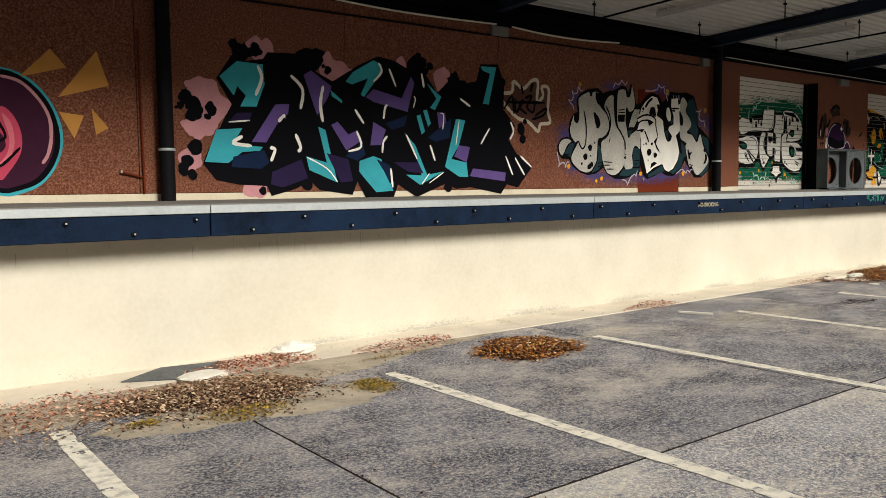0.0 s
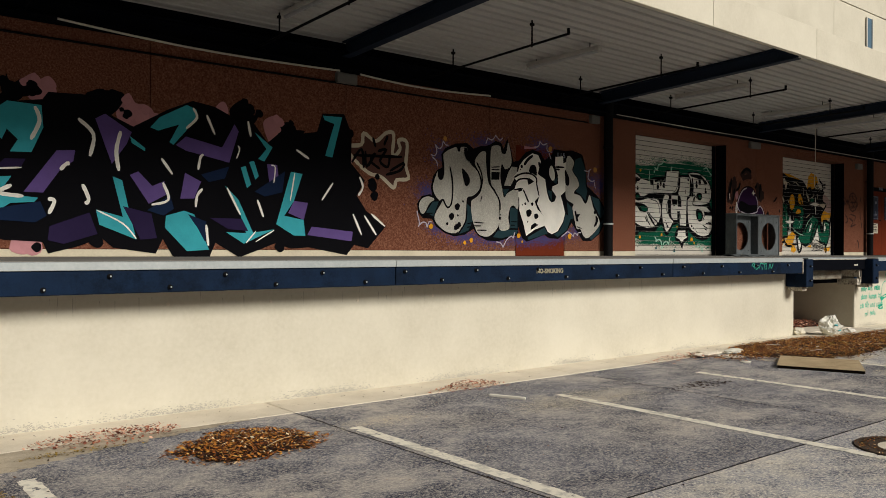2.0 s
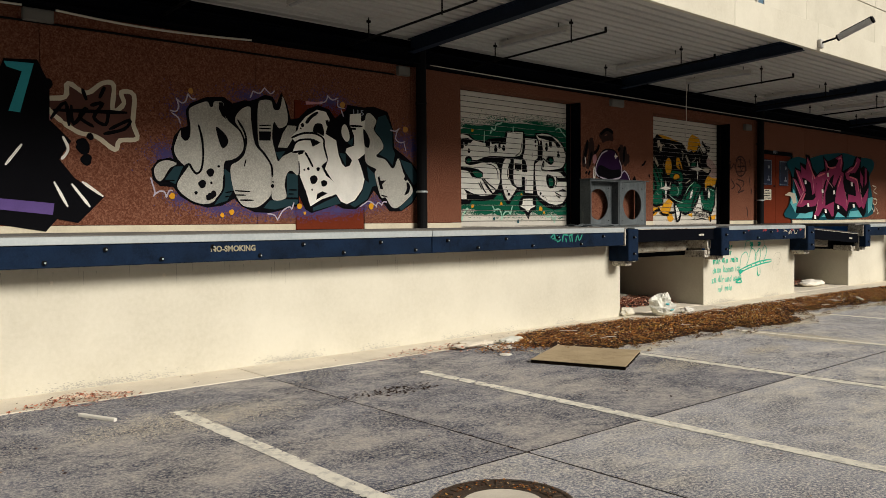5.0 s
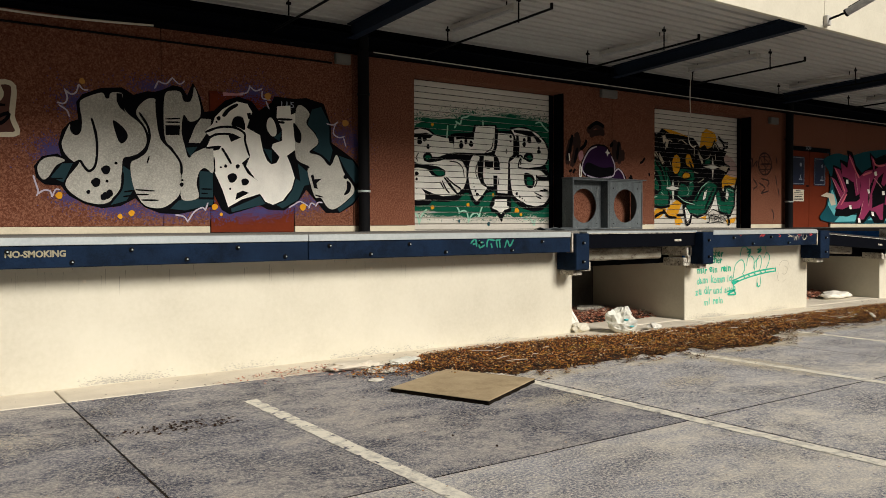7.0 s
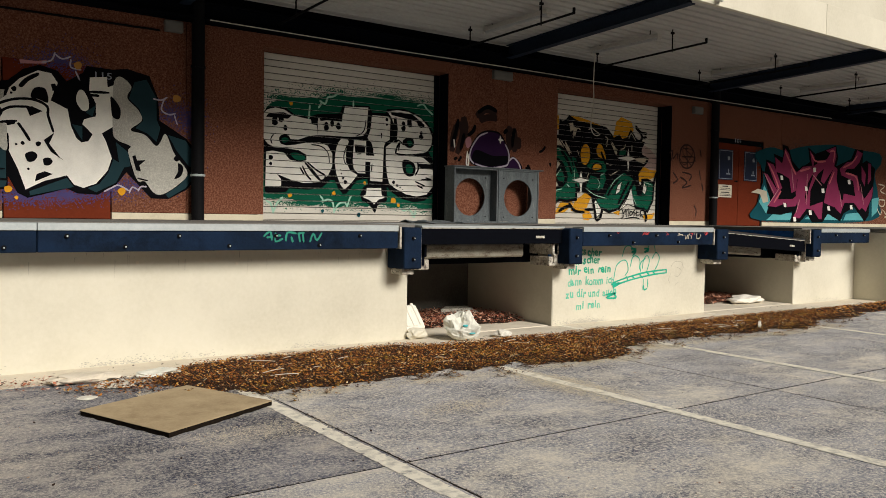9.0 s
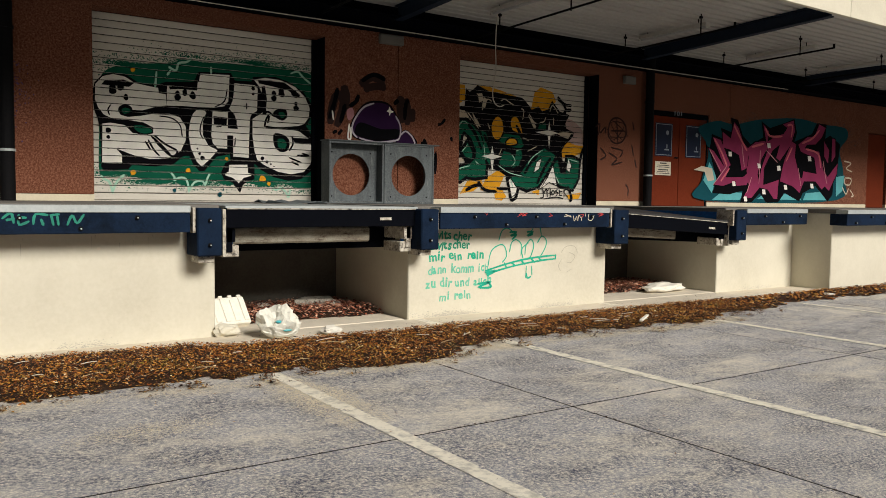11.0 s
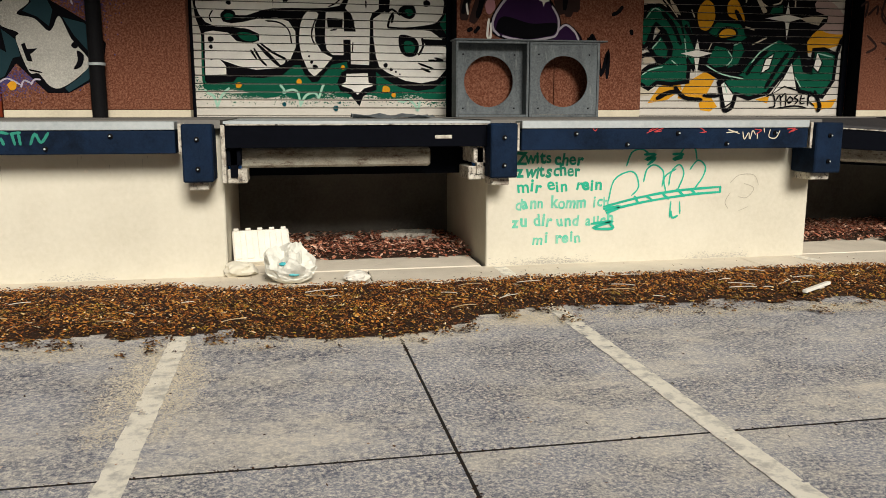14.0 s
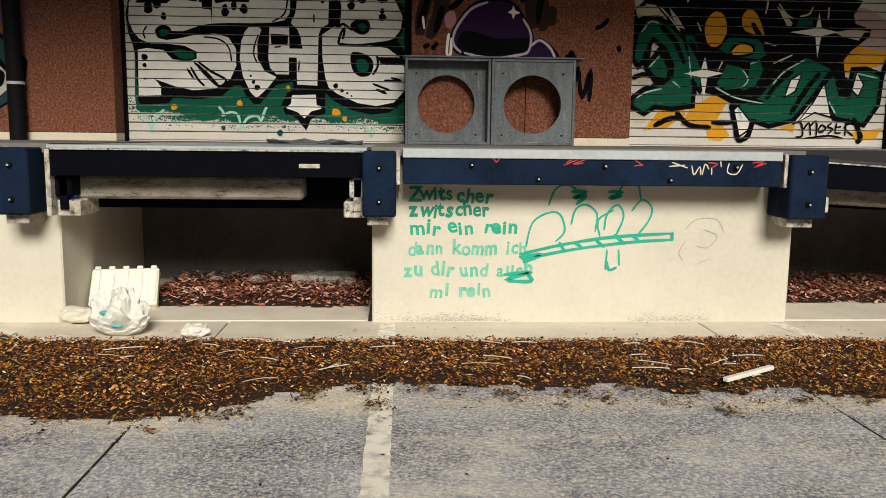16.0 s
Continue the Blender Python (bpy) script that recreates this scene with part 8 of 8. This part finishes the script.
magenta.fill("white_block", G_WHITE, 6, [(0.79, 1.16), (0.9, 1.16), (0.92, 1.06), (0.81, 1.06)], smooth=False)
magenta.fill("white_block", G_WHITE, 6, [(1.85, 0.94), (1.96, 0.94), (1.99, 0.84), (1.88, 0.83)], smooth=False)
magenta.fill("white_block", G_WHITE, 6, [(2.19, 1.41), (2.31, 1.42), (2.34, 1.31), (2.22, 1.3)], smooth=False)
magenta.fill("white_block", G_WHITE, 6, [(0.95, 0.52), (1.06, 0.52), (1.09, 0.42), (0.98, 0.42)], smooth=False)
magenta.fill("white_block", G_WHITE, 6, [(1.39, 0.19), (1.5, 0.19), (1.53, 0.08), (1.41, 0.08)], smooth=False)
magenta.fill("white_block", G_WHITE, 6, [(2.06, 0.36), (2.18, 0.36), (2.21, 0.25), (2.09, 0.25)], smooth=False)
magenta.fill("white_block", G_WHITE, 6, [(2.9, 0.48), (3.02, 0.48), (3.05, 0.37), (2.93, 0.37)], smooth=False)
magenta.fill("white_block", G_WHITE, 6, [(3.99, 0.53), (4.12, 0.53), (4.15, 0.42), (4.02, 0.42)], smooth=False)
magenta.fill("white_block", G_WHITE, 6, [(3.84, 1.18), (3.97, 1.19), (4.01, 1.07), (3.87, 1.07)], smooth=False)
magenta.fill("white_block", G_WHITE, 6, [(2.6, 0.91), (2.73, 0.92), (2.76, 0.81), (2.63, 0.8)], smooth=False)
magenta.strokes("side_scrawl", G_CREAM, 2, 0.035, [
    [(5.45, 1.13), (5.8, 1.08), (5.58, 0.95), (5.87, 0.87)],
    [(5.54, 0.71), (5.83, 0.69), (5.78, 0.54), (5.55, 0.56), (5.54, 0.71)],
    [(5.44, 0.47), (5.62, 0.3), (5.73, 0.45)],
    [(5.79, 0.42), (5.97, 0.27), (5.86, 0.24)],
])

dome = mural("glossy dark purple dome shapes sprayed above the grey boxes", 18.5, 9.6, 2.2)
dome.fill("dome", G_EGG, 1, [(0.45, 0.27), (0.49, 0.43), (0.65, 0.65), (0.84, 0.73), (1.09, 0.71), (1.23, 0.55), (1.32, 0.39), (1.3, 0.21), (1.16, 0.15), (0.94, 0.13), (0.77, 0.14), (0.55, 0.18)], outline=0.03)
dome.fill("small_dome", G_EGG, 1, [(1.27, 0.12), (1.32, 0.25), (1.42, 0.32), (1.54, 0.25), (1.61, 0.13)], outline=0.022)
dome.fill("dome_shade", G_BLACK, 2, [(0.5, 0.26), (0.6, 0.41), (0.96, 0.33), (1.29, 0.34), (1.27, 0.21), (1.13, 0.17), (0.91, 0.14), (0.74, 0.16), (0.57, 0.2)])
dome.strokes("rim", G_LILAC, 3, 0.028, [
    [(0.55, 0.17), (0.46, 0.27), (0.49, 0.43), (0.65, 0.64), (0.84, 0.72)],
    [(1.23, 0.55), (1.32, 0.39), (1.3, 0.2), (1.16, 0.15), (0.94, 0.12), (0.77, 0.13), (0.58, 0.17)],
    [(1.32, 0.25), (1.42, 0.32), (1.54, 0.24), (1.6, 0.13)],
])
dome.fill("star", G_WHITE, 3, [(1.12, 0.69), (1.14, 0.64), (1.2, 0.61), (1.14, 0.59), (1.12, 0.54), (1.1, 0.6), (1.06, 0.61), (1.1, 0.64)], smooth=False)
dome.strokes("smear", G_SOOT, 0, 0.13, [
    [(0.09, 0.35), (0.11, 0.56), (0.19, 0.82)],
    [(0.19, 0.32), (0.3, 0.61), (0.27, 0.87)],
    [(0.33, 0.56), (0.36, 0.77), (0.31, 0.95)],
    [(1.37, 0.45), (1.31, 0.68), (1.34, 0.87)],
    [(1.45, 0.42), (1.46, 0.66), (1.41, 0.84)],
    [(1.54, 0.48), (1.54, 0.69)],
    [(0.59, 0.98), (0.81, 1.12), (1.02, 1.04)],
    [(0.65, 0.93), (0.86, 0.98), (1.05, 0.99)],
])
dome.strokes("smear", G_BLACK, 1, 0.07, [
    [(0.07, 0.43), (0.15, 0.66), (0.21, 0.9)],
    [(0.26, 0.38), (0.34, 0.67)],
    [(1.4, 0.5), (1.42, 0.74), (1.47, 0.82)],
    [(0.62, 1.04), (0.83, 1.16), (1.04, 1.1)],
    [(0.41, 0.64), (0.52, 0.72), (0.57, 0.83)],
    [(1.2, 0.73), (1.28, 0.81)],
])
dome.fill("pink_blot", G_PINK, 2, [(0.37, 0.58), (0.46, 0.62), (0.49, 0.51), (0.42, 0.43), (0.37, 0.47)])
dome.strokes("scrawl", G_BLACK, 0, 0.05, [
    [(1.81, -0.29), (1.86, 0.03), (1.92, -0.31), (2.01, 0.01), (2, -0.35)],
    [(2.04, 0.46), (2.12, 0.49), (2.19, 0.57)],
    [(2.31, 0.28), (2.33, 0.21)],
    [(1.73, 0.17), (1.76, 0.11), (1.78, 0.2), (1.83, 0.11)],
    [(0.13, 0.22), (0.2, 0.26)],
    [(0.22, 0.2), (0.29, 0.28)],
])
dome.strokes("drip", G_WHITE, 2, 0.03, [
    [(0.41, 0.38), (0.39, 0.17), (0.43, 0.15), (0.44, 0.33)],
    [(0.12, 0.56), (0.14, 0.42)],
])

scrawl = mural("faded black spray scrawl on the wall pier", 24.3, 9.6, 1.4)
scrawl.strokes("ring", G_SOOT, 1, 0.02, [
    [(0.14, 1.46), (0.35, 1.23), (0.63, 1.54), (0.25, 1.55), (0.58, 1.24), (0.72, 1.42)],
    [(0.29, 1.61), (0.72, 1.33), (0.23, 1.28)],
])
scrawl.strokes("ring", G_SOOT, 0, 0.035, [
    [(0.19, 1.4), (0.25, 1.59), (0.44, 1.66), (0.63, 1.57), (0.68, 1.39), (0.58, 1.21), (0.37, 1.17), (0.21, 1.28), (0.19, 1.4)],
    [(0.26, 1.4), (0.64, 1.42)],
    [(0.41, 1.65), (0.46, 1.18)],
])
scrawl.strokes("scribble", G_SOOT, 0, 0.035, [
    [(-0.15, 1.45), (-0.04, 1.51), (-0.07, 1.3)],
    [(-0.03, 1.33), (0.11, 1.46), (0.11, 1.34)],
    [(-0.02, 1.07), (0.14, 0.92), (-0.01, 0.83)],
    [(0.21, 0.98), (0.45, 0.87), (0.3, 0.75), (0.6, 0.81)],
    [(0.28, 1.08), (0.59, 1.03), (0.52, 0.9)],
    [(0.86, 1.61), (0.91, 1.43)],
    [(0.85, 1.16), (0.91, 0.94)],
    [(0.71, 0.39), (0.79, 0.27), (0.76, 0.15)],
    [(0.95, 0.88), (1, 0.7)],
])

birds = mural("turquoise sprayed outline of birds sitting on a branch", 18.2, 6.66, 0.0)
birds.strokes("bird", G_VERSE, 0, 0.016, [
    [(1.16, 0.59), (1.21, 0.79), (1.35, 0.87), (1.43, 0.84), (1.46, 0.72), (1.39, 0.64)],
    [(1.33, 0.92), (1.38, 1.05), (1.48, 1.08), (1.56, 1.03)],
    [(1.51, 0.77), (1.54, 0.89), (1.62, 0.93), (1.71, 0.86), (1.7, 0.72)],
    [(1.77, 0.73), (1.79, 0.86), (1.87, 0.93), (1.92, 0.84), (1.86, 0.68)],
    [(1.87, 1.03), (1.93, 1.1), (2.02, 1.09), (2.05, 0.97)],
    [(1.98, 0.88), (2.06, 0.97), (2.14, 0.91), (2.12, 0.81), (2.04, 0.7)],
    [(1.74, 0.68), (1.72, 0.81), (1.84, 0.89)],
    [(1.8, 0.58), (1.79, 0.42)],
    [(1.89, 0.58), (1.9, 0.45)],
])
birds.strokes("branch", G_VERSE, 1, 0.024, [
    [(1.11, 0.54), (1.46, 0.62), (1.85, 0.68), (2.31, 0.71)],
    [(1.13, 0.5), (1.53, 0.58), (1.99, 0.64), (2.31, 0.66)],
    [(2.31, 0.72), (2.31, 0.65)],
    [(1.42, 0.64), (1.47, 0.56)],
    [(1.53, 0.64), (1.6, 0.6)],
    [(1.71, 0.65), (1.78, 0.6)],
    [(1.85, 0.7), (1.94, 0.62)],
    [(1.99, 0.7), (2.06, 0.64)],
    [(1.8, 0.49), (1.82, 0.42), (1.88, 0.44)],
])
birds.strokes("scribble", G_VERSE, 2, 0.028, [
    [(1.5, 1.03), (1.62, 1.03), (1.52, 0.98), (1.62, 1), (1.54, 0.93)],
    [(1.79, 1.03), (1.9, 1.03), (1.8, 0.98), (1.9, 1)],
    [(1.11, 0.52), (1.29, 0.54), (1.14, 0.48)],
    [(0.99, 0.38), (1.21, 0.4), (1.01, 0.34), (1.21, 0.33), (1.18, 0.38)],
])
birds.strokes("faint_ring", G_FAINT, 0, 0.008, [
    [(2.42, 0.65), (2.37, 0.56), (2.41, 0.49)],
    [(2.41, 0.74), (2.5, 0.82), (2.66, 0.82), (2.72, 0.72)],
    [(2.56, 0.74), (2.67, 0.69), (2.6, 0.6), (2.51, 0.61)],
    [(2.52, 0.47), (2.62, 0.51)],
])

rail_tags = mural("small white, red and green tags scrawled on the blue rail", 18.4, 6.34, 1.1)
rail_tags.strokes("white_tag", G_CREAM, 0, 0.01, [
    [(2.12, 0.15), (2.14, 0.08), (2.18, 0.14), (2.19, 0.08)],
    [(2.2, 0.08), (2.22, 0.16), (2.25, 0.12)],
    [(2.27, 0.13), (2.27, 0.08)],
    [(2.33, 0.21), (2.34, 0.14)],
    [(2.4, 0.17), (2.39, 0.1), (2.46, 0.09), (2.5, 0.16)],
    [(1.95, 0.14), (2.07, 0.15)],
    [(1.97, 0.17), (2.09, 0.13)],
])
rail_tags.strokes("red_tag", G_RED, 0, 0.009, [
    [(0.65, 0.2), (0.68, 0.16), (0.71, 0.21), (0.67, 0.21), (0.65, 0.2)],
    [(1.19, 0.16), (1.27, 0.2), (1.34, 0.19), (1.24, 0.15), (1.32, 0.16)],
    [(1.17, 0.14), (1.34, 0.21)],
    [(1.67, 0.2), (1.75, 0.15)],
    [(1.69, 0.14), (1.76, 0.15)],
    [(2.57, 0.17), (2.66, 0.18), (2.59, 0.14), (2.68, 0.17)],
    [(2.24, 0.17), (2.31, 0.16), (2.26, 0.13)],
])
rail_tags.strokes("green_tag", FADED_GREEN, 0, 0.022, [
    [(-4.5, 0.13), (-4.43, 0.18), (-4.41, 0.09)],
    [(-4.47, 0.12), (-4.4, 0.13)],
    [(-4.37, 0.17), (-4.37, 0.08), (-4.29, 0.11)],
    [(-4.37, 0.14), (-4.31, 0.14)],
    [(-4.26, 0.08), (-4.24, 0.17), (-4.14, 0.16)],
    [(-4.2, 0.13), (-4.18, 0.07)],
    [(-4.12, 0.17), (-4.1, 0.07)],
    [(-4.13, 0.16), (-4.05, 0.17)],
    [(-4.07, 0.16), (-4.06, 0.07)],
    [(-3.99, 0.07), (-3.95, 0.16), (-3.91, 0.09), (-3.85, 0.17)],
])

# ---- paving, last ----
paving = thing("paving", "grey worn concrete yard slabs with dark dirt-filled joints", "paving", kind="structure")
for a, b in zip(JOINTS_X, JOINTS_X[1:]):
    for c, d in zip(JOINTS_Y, JOINTS_Y[1:]):
        s_ = boxed((a - b) / 2 + 0.008, (b - a) / 2 - 0.008, (c - d) / 2 + 0.0095, (d - c) / 2 - 0.0095, -0.014, 0)
        # slabs nearest the dock on the left get the darker tone
        o = part("slab", s_, DARK_ASPHALT if (c > 2 and a < 12) or (a < -1 and c > -2) else ASPHALT, paving)
        o.location = ((a + b) / 2, (c + d) / 2, random.uniform(-0.0012, 0.0))
structure("joint_bed", boxed(JOINTS_X[0], JOINTS_X[-1], JOINTS_Y[0], 6.06, -0.0215, -0.0018), DARK_GAP, "dark dirt bed showing in the slab joints", "joint dirt")
gutter = thing("gutter_strip", "stained beige concrete strip along the dock foot", "gutter", kind="structure")
for a, b in zip(JOINTS_X, JOINTS_X[1:]):
    o = part("strip_slab", boxed((a - b) / 2 + 0.006, (b - a) / 2 - 0.006, -0.305, 0.315, -0.02, 0.004, 0.006), GUTTER, gutter)
    o.location = ((a + b) / 2, 6.37, 0)
for a, b in PITS:
    o = part("pit_floor", boxed(a - b + 1.2, b - a - 1.2, -0.93, 0.93, -0.02, 0.012, 0.006), GUTTER, gutter)
    o.location = ((a + b) / 2, 7.62, 0)
